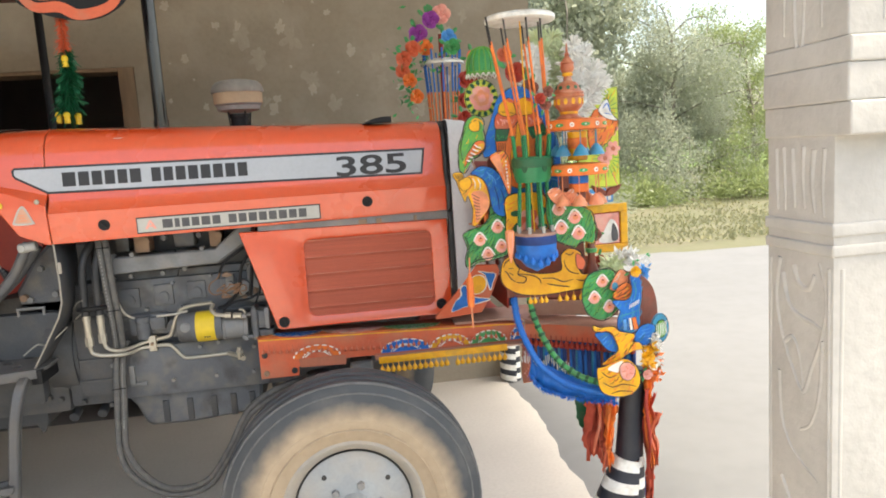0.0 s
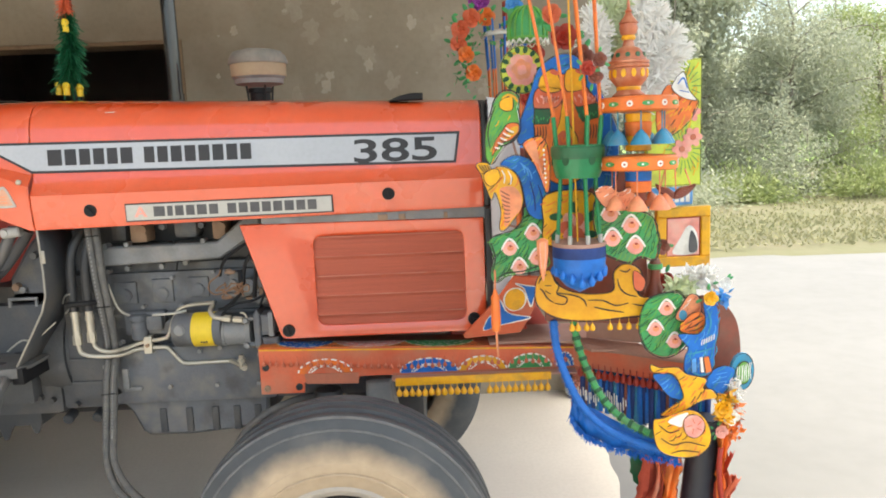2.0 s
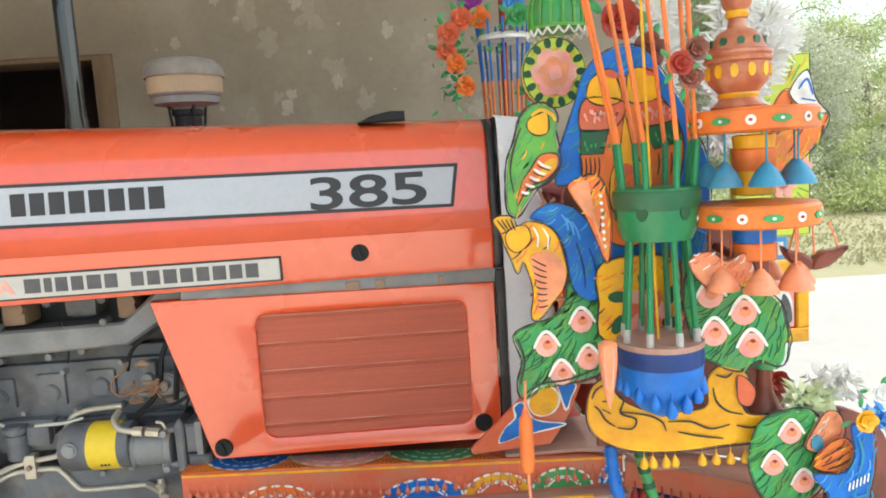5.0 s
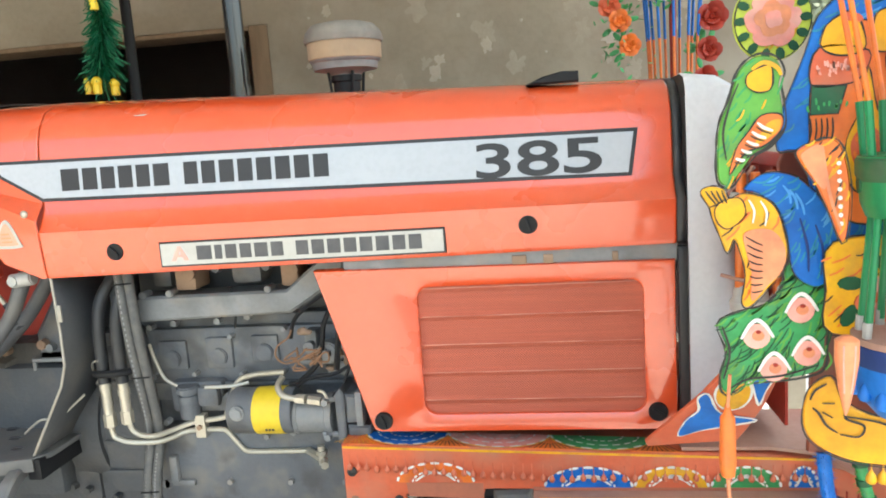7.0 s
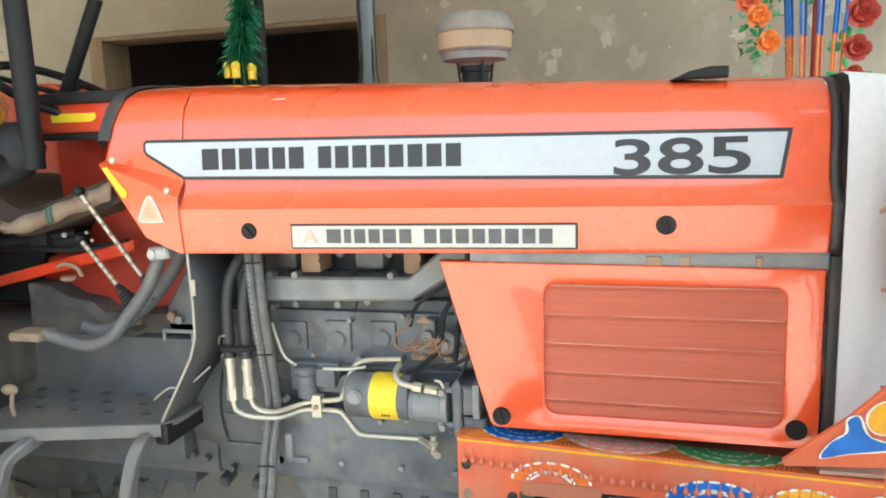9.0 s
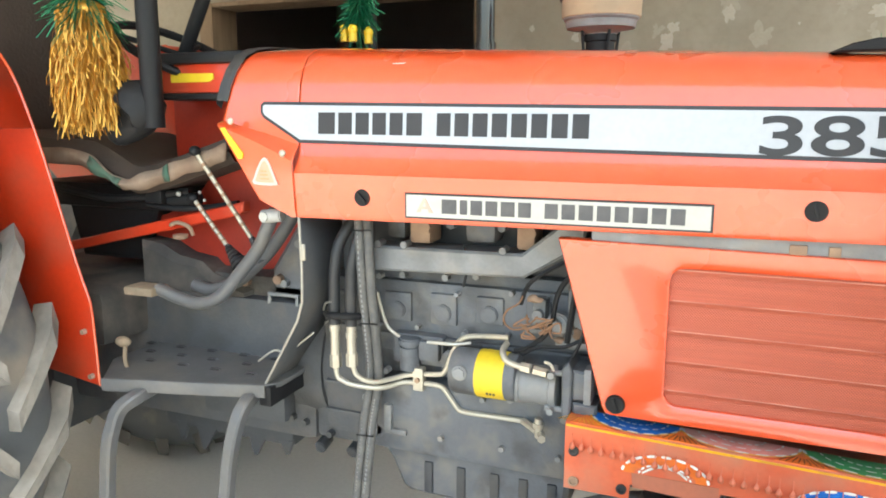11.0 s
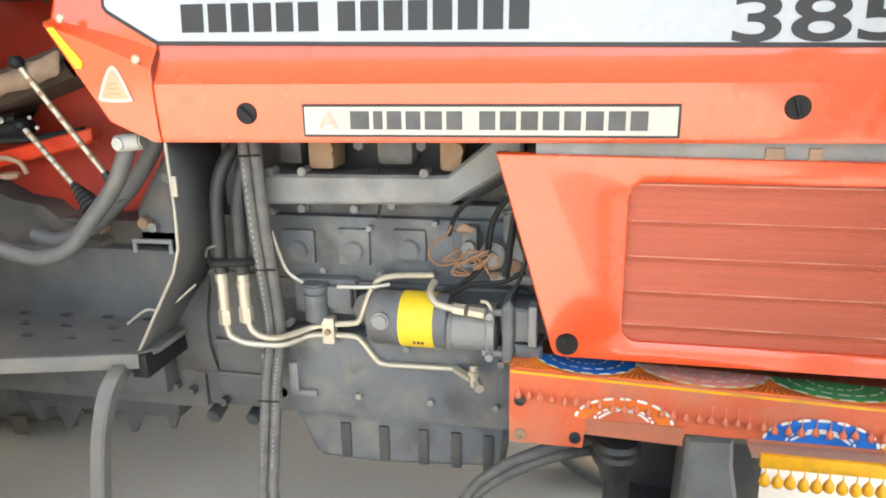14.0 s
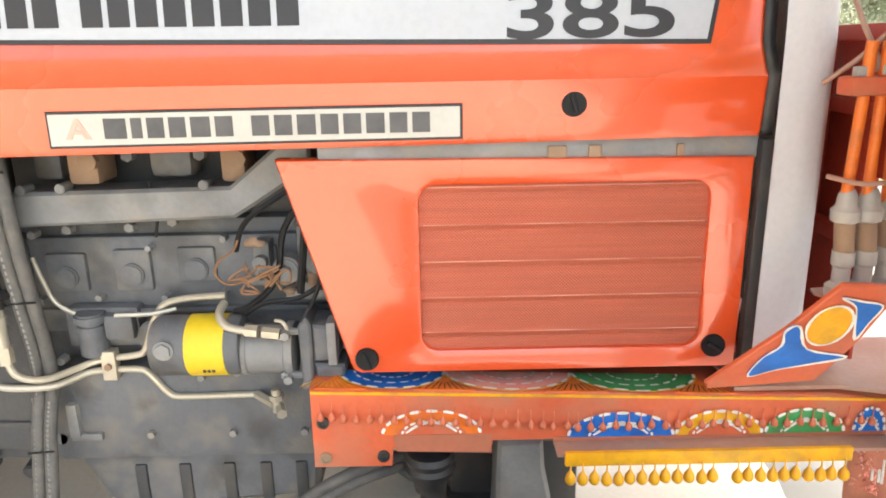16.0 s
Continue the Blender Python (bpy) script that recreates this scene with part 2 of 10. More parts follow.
STEP_GREY = material("step_grey", (0.112, 0.114, 0.12), 0.42, second=(0.085, 0.086, 0.09), amount=0.7, scale=10, fine=90, bump=0.15, dirt=(0.16, 0.142, 0.118), dirt_amount=0.5, dirt_scale=7)
# engine grey made darker to put the shade round the gearbox into it
GEAR_SHADED = material("shaded_gearbox_grey", (0.077, 0.08, 0.087), 0.55, second=(0.06, 0.062, 0.067), amount=0.7, scale=9, fine=120, bump=0.35, dirt=(0.125, 0.108, 0.09), dirt_amount=0.5, dirt_scale=10, grease=0.5)
FIELD = material("green_field", (0.2, 0.33, 0.08), 0.9, second=(0.26, 0.36, 0.12), amount=0.8, scale=0.2, fine=3, bump=0.2)
WHITEWASH = material("whitewashed_slab", (0.8, 0.78, 0.74), 0.9, second=(0.62, 0.6, 0.56), amount=0.7, scale=2, bump=0.3)
HOSE = material("braided_hose", (0.085, 0.085, 0.085), 0.65, second=(0.15, 0.14, 0.127), amount=0.9, scale=40, fine=160, bump=0.4)
BARK = material("bark", (0.2, 0.175, 0.14), 0.9, second=(0.28, 0.25, 0.2), scale=8, bump=0.6)
CLOTH_DARK = material("dark_cushion", (0.05, 0.035, 0.028), 0.85, second=(0.08, 0.055, 0.04), scale=9, bump=0.3)
CLOTH_EDGE = material("patterned_cloth_edge", (0.27, 0.2, 0.145), 0.9, second=(0.2, 0.13, 0.09), amount=0.9, scale=18, bump=0.3)
CLOTH_GREEN = material("green_printed_cloth", (0.05, 0.12, 0.085), 0.9, second=(0.12, 0.13, 0.09), amount=0.8, scale=26, bump=0.3)
GREASE = material("black_plastic", (0.011, 0.011, 0.013), 0.5, second=(0.02, 0.02, 0.02), scale=14, bump=0.1)
GREASE.node_tree.nodes["Principled BSDF"].inputs["Specular IOR Level"].default_value = 0.25
GLOSS_BLACK = material("glossy_black_enamel", (0.014, 0.014, 0.016), 0.2, second=(0.025, 0.025, 0.027), scale=12, bump=0.03, coat=0.4)
PURPLE = material("purple_cloth", (0.32, 0.05, 0.34), 0.6, second=(0.2, 0.03, 0.24), amount=0.7, scale=25, bump=0.15)
SOCKET = material("plumbing_grey", (0.44, 0.43, 0.41), 0.45, second=(0.33, 0.31, 0.28), amount=0.7, scale=18, bump=0.12)
COPPER = material("copper_wire", (0.24, 0.13, 0.075), 0.5, metal=0.3, second=(0.3, 0.15, 0.07), scale=30, bump=0.1)


def muddy_tyre(name, cx, cz, r0, r1):
    """The tyre's rubber with a ragged ring of dried mud round the wheel's axis."""
    m = material(name, (0.047, 0.054, 0.062), 0.62, second=(0.075, 0.082, 0.09), amount=0.8, scale=7, fine=80, bump=0.25, dirt=(0.17, 0.16, 0.145), dirt_amount=0.3, dirt_scale=7)
    n, l = m.node_tree.nodes, m.node_tree.links
    b = n["Principled BSDF"]
    old = b.inputs["Base Color"].links[0].from_socket
    geo, sub = n.new("ShaderNodeNewGeometry"), n.new("ShaderNodeVectorMath")
    sub.operation = "SUBTRACT"
    sub.inputs[1].default_value = (cx, 0, cz)
    l.new(geo.outputs["Position"], sub.inputs[0])
    flat = n.new("ShaderNodeVectorMath")
    flat.operation = "MULTIPLY"
    flat.inputs[1].default_value = (1, 0, 1)
    l.new(sub.outputs[0], flat.inputs[0])
    size = n.new("ShaderNodeVectorMath")
    size.operation = "LENGTH"
    l.new(flat.outputs[0], size.inputs[0])
    ns = n.new("ShaderNodeTexNoise")
    ns.inputs["Scale"].default_value, ns.inputs["Detail"].default_value = 16.0, 6.0
    l.new(geo.outputs["Position"], ns.inputs["Vector"])
    wob = n.new("ShaderNodeMath")
    wob.operation = "MULTIPLY_ADD"
    wob.inputs[1].default_value = 0.045
    l.new(ns.outputs[0], wob.inputs[0])
    l.new(size.outputs["Value"], wob.inputs[2])
    ramp = n.new("ShaderNodeMapRange")
    ramp.inputs[1].default_value, ramp.inputs[2].default_value, ramp.inputs[3].default_value, ramp.inputs[4].default_value = r0 + 0.022, r1 + 0.022, 0.94, 0.0
    l.new(wob.outputs[0], ramp.inputs[0])
    mud = n.new("ShaderNodeMix")
    mud.data_type = "RGBA"
    ns2 = n.new("ShaderNodeTexNoise")
    ns2.inputs["Scale"].default_value, ns2.inputs["Detail"].default_value = 30.0, 5.0
    l.new(geo.outputs["Position"], ns2.inputs["Vector"])
    l.new(ns2.outputs[0], mud.inputs["Factor"])
    mud.inputs["A"].default_value, mud.inputs["B"].default_value = (0.5, 0.39, 0.27, 1), (0.34, 0.26, 0.18, 1)
    mixer = n.new("ShaderNodeMix")
    mixer.data_type = "RGBA"
    l.new(ramp.outputs[0], mixer.inputs["Factor"])
    l.new(old, mixer.inputs["A"])
    l.new(mud.outputs["Result"], mixer.inputs["B"])
    l.new(mixer.outputs["Result"], b.inputs["Base Color"])
    return m


FRONT_TYRE = muddy_tyre("muddy_tyre_rubber", -0.015, 0.41, 0.298, 0.352)
TYRE_EDGE = material("pale_tyre_edge", (0.15, 0.153, 0.158), 0.8, second=(0.1, 0.103, 0.108), amount=0.9, scale=24, bump=0.3)
RIM_DUST = material("dusty_rim_flange", (0.4, 0.35, 0.29), 0.8, second=(0.34, 0.33, 0.31), amount=0.8, scale=12, bump=0.25)


def perforated(name, colour, hole, pitch):
    """A sheet with staggered round holes, on the x and z of the object."""
    m = material(name, colour, 0.45, second=tuple(c * 1.35 for c in colour), amount=0.8, scale=7, fine=30, bump=0.0, stretch=(0.5, 1, 24))
    n, l = m.node_tree.nodes, m.node_tree.links
    b = n["Principled BSDF"]
    old = b.inputs["Base Color"].links[0].from_socket
    tc, sep = n.new("ShaderNodeTexCoord"), n.new("ShaderNodeSeparateXYZ")
    l.new(tc.outputs["Object"], sep.inputs[0])

    def op(kind, a, c=None):
        x = n.new("ShaderNodeMath")
        x.operation = kind
        for i, v in enumerate((a, c)):
            if v is None:
                continue
            if isinstance(v, (int, float)):
                x.inputs[i].default_value = v
            else:
                l.new(v, x.inputs[i])
        return x.outputs[0]
    k = 2 * math.pi / pitch
    wave = op("MULTIPLY", op("SINE", op("MULTIPLY", sep.outputs[0], k)), op("SINE", op("MULTIPLY", sep.outputs[2], k)))
    fac = op("GREATER_THAN", wave, 0.35)
    x = n.new("ShaderNodeMix")
    x.data_type = "RGBA"
    l.new(fac, x.inputs[0])
    l.new(old, x.inputs[6])
    x.inputs[7].default_value = (*hole, 1)
    l.new(x.outputs[2], b.inputs["Base Color"])
    bp = n.new("ShaderNodeBump")
    bp.inputs["Strength"].default_value, bp.inputs["Distance"].default_value, bp.invert = 0.5, 0.002, True
    l.new(wave, bp.inputs["Height"])
    l.new(bp.outputs[0], b.inputs["Normal"])
    return m


MESH_RED = perforated("perforated_red_sheet", (0.45, 0.105, 0.06), (0.34, 0.07, 0.042), 0.0056)
# pale red for the painted highlights on the grille ribs
RIB_GLINT = material("red_glint_paint", (0.62, 0.3, 0.22), 0.5, second=(0.45, 0.12, 0.075), amount=1.0, scale=30, bump=0.0, stretch=(0.4, 1, 1))


def let_light_through(m, share):
    """Thin leaves pass some light on."""
    n, l = m.node_tree.nodes, m.node_tree.links
    b = n["Principled BSDF"]
    t, x = n.new("ShaderNodeBsdfTranslucent"), n.new("ShaderNodeMixShader")
    l.new(b.inputs["Base Color"].links[0].from_socket, t.inputs["Color"])
    x.inputs[0].default_value = share
    l.new(b.outputs[0], x.inputs[1])
    l.new(t.outputs[0], x.inputs[2])
    l.new(x.outputs[0], n["Material Output"].inputs["Surface"])


let_light_through(LEAF, 0.5)
let_light_through(LEAF_PALE, 0.5)
let_light_through(GRASS, 0.45)


PLUME_WHITE = material("white_plume", (0.88, 0.87, 0.83), 0.6, second=(0.82, 0.8, 0.74), scale=30, bump=0.0)
PLUME_GREEN = material("pale_green_plume", (0.62, 0.7, 0.4), 0.6, second=(0.72, 0.76, 0.55), scale=30, bump=0.0)
let_light_through(PLUME_WHITE, 0.12)
let_light_through(PLUME_GREEN, 0.15)


# ---- mesh tools ----
def bm_new():
    return bmesh.new()


def link(name, bm, mat, parent=None, label="", smooth=38):
    bmesh.ops.recalc_face_normals(bm, faces=bm.faces)
    me = bpy.data.meshes.new(name)
    bm.to_mesh(me)
    bm.free()
    me.materials.append(mat)
    me.polygons.foreach_set("use_smooth", [True] * len(me.polygons))
    me.set_sharp_from_angle(angle=radians(smooth))
    return hang(name, me, parent, label)


def hang(name, me, parent=None, label="", at=None):
    ob = new(name, me)
    if at is not None:
        ob.location = at
    if parent is not None:
        ob.parent = parent
        if parent.parent is None:
            ob.matrix_parent_inverse = parent.matrix_basis.inverted()
    if label:
        ob["label"] = label
    return ob


def part(name, bm, mat, parent, label="", pieces=""):
    """One part; with pieces, its loose bodies become parts of their own and the largest keeps the name."""
    if not pieces:
        return link(name, bm, mat, parent, label)
    left, bodies = set(bm.verts), []
    while left:
        stack, body = [left.pop()], set()
        while stack:
            v = stack.pop()
            body.add(v)
            for e in v.link_edges:
                w = e.other_vert(v)
                if w in left:
                    left.discard(w)
                    stack.append(w)
        bodies.append(body)
    bodies.sort(key=lambda b: -max((a.co - c.co).length for a in list(b)[::7] + [next(iter(b))] for c in list(b)[::7] + [next(iter(b))]))
    first = None
    for body in bodies:
        one, seen = bm_new(), {}
        for v in body:
            seen[v] = one.verts.new(v.co)
        for f in {f for v in body for f in v.link_faces}:
            one.faces.new([seen[v] for v in f.verts])
        ob = link(name if first is None else pieces, one, mat, parent, label if first is None else "")
        first = first or ob
    bm.free()
    return first


def thing(name, at, label, category, group="", kind=""):
    ob = new(name)
    ob.location = at
    ob.empty_display_size = 0.1
    return tagged(ob, label, category, group, kind)


def box(bm, lo, hi, bev=0.0, m=None, seg=2):
    c = [(a + b) / 2 for a, b in zip(lo, hi)]
    s = [abs(b - a) for a, b in zip(lo, hi)]
    v = bmesh.ops.create_cube(bm, size=1.0, matrix=(m or Matrix()) @ Matrix.Translation(c) @ Matrix.Diagonal((*s, 1)))["verts"]
    if bev:
        e = list({e for x in v for e in x.link_edges})
        bmesh.ops.bevel(bm, geom=e, offset=bev, segments=seg, affect="EDGES", profile=0.6)
    return bm


def cyl(bm, p0, p1, r0, r1=None, n=18, bev=0.0):
    p0, p1 = Vector(p0), Vector(p1)
    d = p1 - p0
    m = Matrix.Translation((p0 + p1) / 2) @ d.to_track_quat("Z", "Y").to_matrix().to_4x4()
    v = bmesh.ops.create_cone(bm, cap_ends=True, segments=n, radius1=r0, radius2=r0 if r1 is None else r1, depth=d.length, matrix=m)["verts"]
    if bev:
        e = [e for e in {e for x in v for e in x.link_edges} if any(len(f.verts) > 4 for f in e.link_faces)]
        bmesh.ops.bevel(bm, geom=e, offset=bev, segments=2, affect="EDGES")
    return bm


def ball(bm, c, r, n=14, m=None):
    r = (r, r, r) if isinstance(r, (int, float)) else r
    bmesh.ops.create_uvsphere(bm, u_segments=n, v_segments=max(6, n // 2 + 1), radius=1.0, matrix=(m or Matrix()) @ Matrix.Translation(c) @ Matrix.Diagonal((*r, 1)))
    return bm


def lathe(bm, profile, c, n=28, axis="z", caps=True):
    """Turn (radius, height) pairs round an upright axis through c (or round y)."""
    rings = []
    for r, hgt in profile:
        ring = []
        for i in range(n):
            a = 2 * math.pi * i / n
            u, w = max(r, 1e-4) * math.cos(a), max(r, 1e-4) * math.sin(a)
            ring.append(bm.verts.new((c[0] + u, c[1] + w, c[2] + hgt) if axis == "z" else (c[0] + u, c[1] + hgt, c[2] + w)))
        rings.append(ring)
    for a, b in zip(rings, rings[1:]):
        for i in range(n):
            bm.faces.new((a[i], a[(i + 1) % n], b[(i + 1) % n], b[i]))
    if caps:
        bm.faces.new(rings[0][::-1]), bm.faces.new(rings[-1])
    return bm


def spline(pts, closed=False, k=6):
    """Points along a smooth line through pts."""
    p = [Vector(q) for q in pts]
    n = len(p)
    out = []
    for i in range(n if closed else n - 1):
        g = (lambda j: p[j % n]) if closed else (lambda j: p[min(max(j, 0), n - 1)])
        a, b, c, d = g(i - 1), g(i), g(i + 1), g(i + 2)
        for s in range(k):
            t = s / k
            out.append(0.5 * (2 * b + (c - a) * t + (2 * a - 5 * b + 4 * c - d) * t * t + (3 * b - a - 3 * c + d) * t ** 3))
    if not closed:
        out.append(p[-1])
    return out


def tube(bm, pts, r, n=10, k=6, r_end=None):
    """A round bar or hose along a smooth line."""
    p = spline(pts, k=k) if k > 1 else [Vector(q) for q in pts]
    up = Vector((0.31, 0.17, 0.93))
    rings = []
    for i, q in enumerate(p):
        d = (p[min(i + 1, len(p) - 1)] - p[max(i - 1, 0)]).normalized()
        u = (up - d * up.dot(d)).normalized()
        up = u
        w = d.cross(u)
        rr = r if r_end is None else r + (r_end - r) * i / (len(p) - 1)
        rings.append([bm.verts.new(q + (u * math.cos(a) + w * math.sin(a)) * rr) for a in (2 * math.pi * j / n for j in range(n))])
    for a, b in zip(rings, rings[1:]):
        for i in range(n):
            bm.faces.new((a[i], a[(i + 1) % n], b[(i + 1) % n], b[i]))
    bm.faces.new(rings[0][::-1]), bm.faces.new(rings[-1])
    return bm


class Plane:
    """A drawing plane: from (u, v) to the world. facing -y unless turned."""

    def __init__(self, o, U=(1, 0, 0), V=(0, 0, 1), pivot=0.0):
        """pivot: the u at which a turned plane stays at the depth of o."""
        self.o, self.U, self.V = Vector(o), Vector(U), Vector(V).normalized()
        if self.U.x != 1:
            self.U.normalize()
        self.o = self.o - self.U * pivot + Vector((pivot, 0, 0))
        self.N = self.U.cross(self.V).normalized()

    def at(self, u, v, d=0.0):
        return self.o + self.U * u + self.V * v + self.N * d


def slab(bm, pl, outline, back=0.0, front=0.006, bev=0.0015):
    """A flat cut-out between two depths of a plane, its rim rounded."""
    vs = [bm.verts.new(pl.at(u, v, back)) for u, v in outline]
    f = bm.faces.new(vs)
    ext = bmesh.ops.extrude_face_region(bm, geom=[f])["geom"]
    top = [x for x in ext if isinstance(x, bmesh.types.BMVert)]
    bmesh.ops.translate(bm, verts=top, vec=pl.N * (front - back))
    if bev:
        es = [e for e in {e for v in top for e in v.link_edges} if all(v in top for v in e.verts)]
        bmesh.ops.bevel(bm, geom=es, offset=bev, segments=1, affect="EDGES")
    return bm


def blob(pts, k=6):
    return [(q.x, q.y) for q in spline([(u, v, 0) for u, v in pts], closed=True, k=k)]


def oval(u, v, a, b, n=20, turn=0.0):
    c, s = math.cos(radians(turn)), math.sin(radians(turn))
    return [(u + a * math.cos(t) * c - b * math.sin(t) * s, v + a * math.cos(t) * s + b * math.sin(t) * c) for t in (2 * math.pi * i / n for i in range(n))]


def stroke(bm, pl, pts, width, front, k=5, taper=True):
    """A brush line on a plane."""
    p = spline([(u, v, 0) for u, v in pts], k=k) if len(pts) > 2 else [Vector((u, v, 0)) for u, v in pts]
    L, R = [], []
    for i, q in enumerate(p):
        d = (p[min(i + 1, len(p) - 1)] - p[max(i - 1, 0)]).normalized()
        w = width / 2 * (1.0 if not taper else 0.35 + 0.65 * math.sin(math.pi * (0.12 + 0.76 * i / max(1, len(p) - 1))))
        n = Vector((-d.y, d.x, 0)) * w
        L.append(bm.verts.new(pl.at(q.x + n.x, q.y + n.y, front))), R.append(bm.verts.new(pl.at(q.x - n.x, q.y - n.y, front)))
    for i in range(len(p) - 1):
        bm.faces.new((L[i], R[i], R[i + 1], L[i + 1]))
    return bm


def ring_outline(bm, pl, outline, width, front):
    """A closed brush line round an outline."""
    n = len(outline)
    A, Bv = [], []
    for i in range(n):
        p, q, r = Vector(outline[i - 1]), Vector(outline[i]), Vector(outline[(i + 1) % n])
        d = (r - p).normalized()
        nn = Vector((-d.y, d.x)) * width / 2 * (0.72 + 0.42 * math.sin(i * 0.83 + q.x * 90) * math.sin(i * 0.31 + q.y * 70))
        A.append(bm.verts.new(pl.at(q.x + nn.x, q.y + nn.y, front))), Bv.append(bm.verts.new(pl.at(q.x - nn.x, q.y - nn.y, front)))
    for i in range(n):
        j = (i + 1) % n
        bm.faces.new((A[i], Bv[i], Bv[j], A[j]))
    return bm


def letters(text, size, bold, name, mat, parent, pl, u, v, width, front, label=""):
    """Raised lettering in the built-in font, fitted to a width and height."""
    cu = bpy.data.curves.new(name, "FONT")
    cu.body, cu.size, cu.extrude, cu.offset = text, 1.0, 0.0, bold
    tmp = bpy.data.objects.new("tmp", cu)
    scene.collection.objects.link(tmp)
    me = bpy.data.meshes.new_from_object(tmp.evaluated_get(bpy.context.evaluated_depsgraph_get()))
    bpy.data.objects.remove(tmp)
    xs, ys = [q.co.x for q in me.vertices], [q.co.y for q in me.vertices]
    kx, ky = width / (max(xs) - min(xs)), size / (max(ys) - min(ys))
    for q in me.vertices:
        q.co = pl.at(u + (q.co.x - min(xs)) * kx, v + (q.co.y - min(ys)) * ky, front)
    me.materials.clear()
    me.materials.append(mat)
    return hang(name, me, parent, label)


def bolt(bm, c, r, axis=(0, -1, 0), depth=0.01, n=6):
    a = Vector(axis).normalized()
    return cyl(bm, Vector(c), Vector(c) + a * depth, r, r * 0.92, n=n, bev=0.0)

# ---- the place: ground, porch, trees ----
def ground_sheet():
    bm = bm_new()
    n = 40
    xs = [-1 + 2 * i / n for i in range(n + 1)]
    g = [[bm.verts.new((math.copysign(abs(a) ** 3, a) * 400, math.copysign(abs(b) ** 3, b) * 400, -0.004)) for b in xs] for a in xs]
    for i in range(n):
        for j in range(n):
            bm.faces.new((g[i][j], g[i + 1][j], g[i + 1][j + 1], g[i][j + 1]))
    tagged(link("ground", bm, SAND), "pale dusty open yard ground in full sun", "ground", kind="structure")


ground_sheet()
WALL_Y, WALL_X1, DOOR_X0, DOOR_X1, DOOR_Z = 4.5, 1.3, -2.75, -1.08, 2.1
bm = bm_new()
edge = [(1.02 + 0.11 * noise.noise(Vector((0.9 * y, 3.1, 0))) + 0.035 * noise.noise(Vector((7.0 * y, 1.1, 0))), y) for y in (-6.5 + 11.0 * i / 160 for i in range(161))]
low = [[bm.verts.new((x, y, z)) for x, y in edge] for z in (-0.05, -0.006, 0.0)]
rim = [bm.verts.new((x - 0.05, y, 0.0)) for x, y in edge]
far = [bm.verts.new((-6.0, y, 0.0)) for x, y in edge]
rows = [low[0], low[1], rim, far]
for p, q in zip(rows, rows[1:]):
    for i in range(160):
        bm.faces.new((p[i], q[i], q[i + 1], p[i + 1]))
bmesh.ops.delete(bm, geom=low[2], context="VERTS")
tagged(link("floor", bm, CONCRETE), "dusty grey concrete porch floor under the tractor", "floor", kind="structure")
bm = bm_new()
box(bm, (-6.0, WALL_Y, -0.3), (DOOR_X0, WALL_Y + 0.25, 3.1))
box(bm, (DOOR_X1, WALL_Y, -0.3), (WALL_X1, WALL_Y + 0.25, 3.1))
box(bm, (DOOR_X0, WALL_Y, DOOR_Z), (DOOR_X1, WALL_Y + 0.25, 3.1))
wall_back = tagged(link("wall_back", bm, PLASTER), "stained beige plaster wall with chipped patches and a doorway", "wall", kind="structure")
# chips where the paint has come off
rng = random.Random(7)
for i in range(46):
    cx, cz = rng.uniform(-0.95, 1.0), rng.uniform(1.5, 2.9)
    r = rng.uniform(0.006, 0.035)
    bm = bm_new()
    tall = rng.uniform(0.7, 1.5)
    pts = [(cx + r * (0.85 + 0.7 * noise.noise(Vector((2 * math.cos(a), 2 * math.sin(a), i)))) * math.cos(a), cz + tall * r * (0.85 + 0.7 * noise.noise(Vector((2 * math.cos(a), 2 * math.sin(a), i)))) * math.sin(a)) for a in (2 * math.pi * j / 22 for j in range(22))]
    slab(bm, Plane((0, WALL_Y, 0)), blob(pts, 2), back=-0.004, front=0.002 + 0.00007 * i, bev=0.0)
    part("bare_patch", bm, BARE, wall_back)
for i in range(16):
    cx, cz, r = rng.uniform(-0.7, 0.9), rng.uniform(1.72, 2.35), rng.uniform(0.025, 0.075)
    bm = bm_new()
    pts = [(cx + r * (0.6 + 0.75 * noise.noise(Vector((1.8 * math.cos(a), 1.8 * math.sin(a), 9 + i)))) * math.cos(a), cz + 1.25 * r * (0.6 + 0.75 * noise.noise(Vector((1.8 * math.cos(a), 1.8 * math.sin(a), 9 + i)))) * math.sin(a)) for a in (2 * math.pi * j / 26 for j in range(26))]
    slab(bm, Plane((0, WALL_Y, 0)), blob(pts, 2), back=-0.004, front=0.0006 + 0.00007 * i, bev=0.0)
    part("bare_patch", bm, SCUFF, wall_back)
bm = bm_new()
box(bm, (-6.25, -6.5, -0.3), (-6.0, 4.75, 3.1))
tagged(link("wall_side", bm, PLASTER), "plain beige plaster side wall", "wall", kind="structure")
# unseen slab: its edge sets the shade line, its white finish bounces light
bm = bm_new()
box(bm, (-6.3, 0.8, 3.1), (2.42, 4.8, 3.3), 0.01)
tagged(link("ceiling", bm, WHITEWASH), "plain whitewashed concrete porch roof slab", "ceiling", kind="structure")
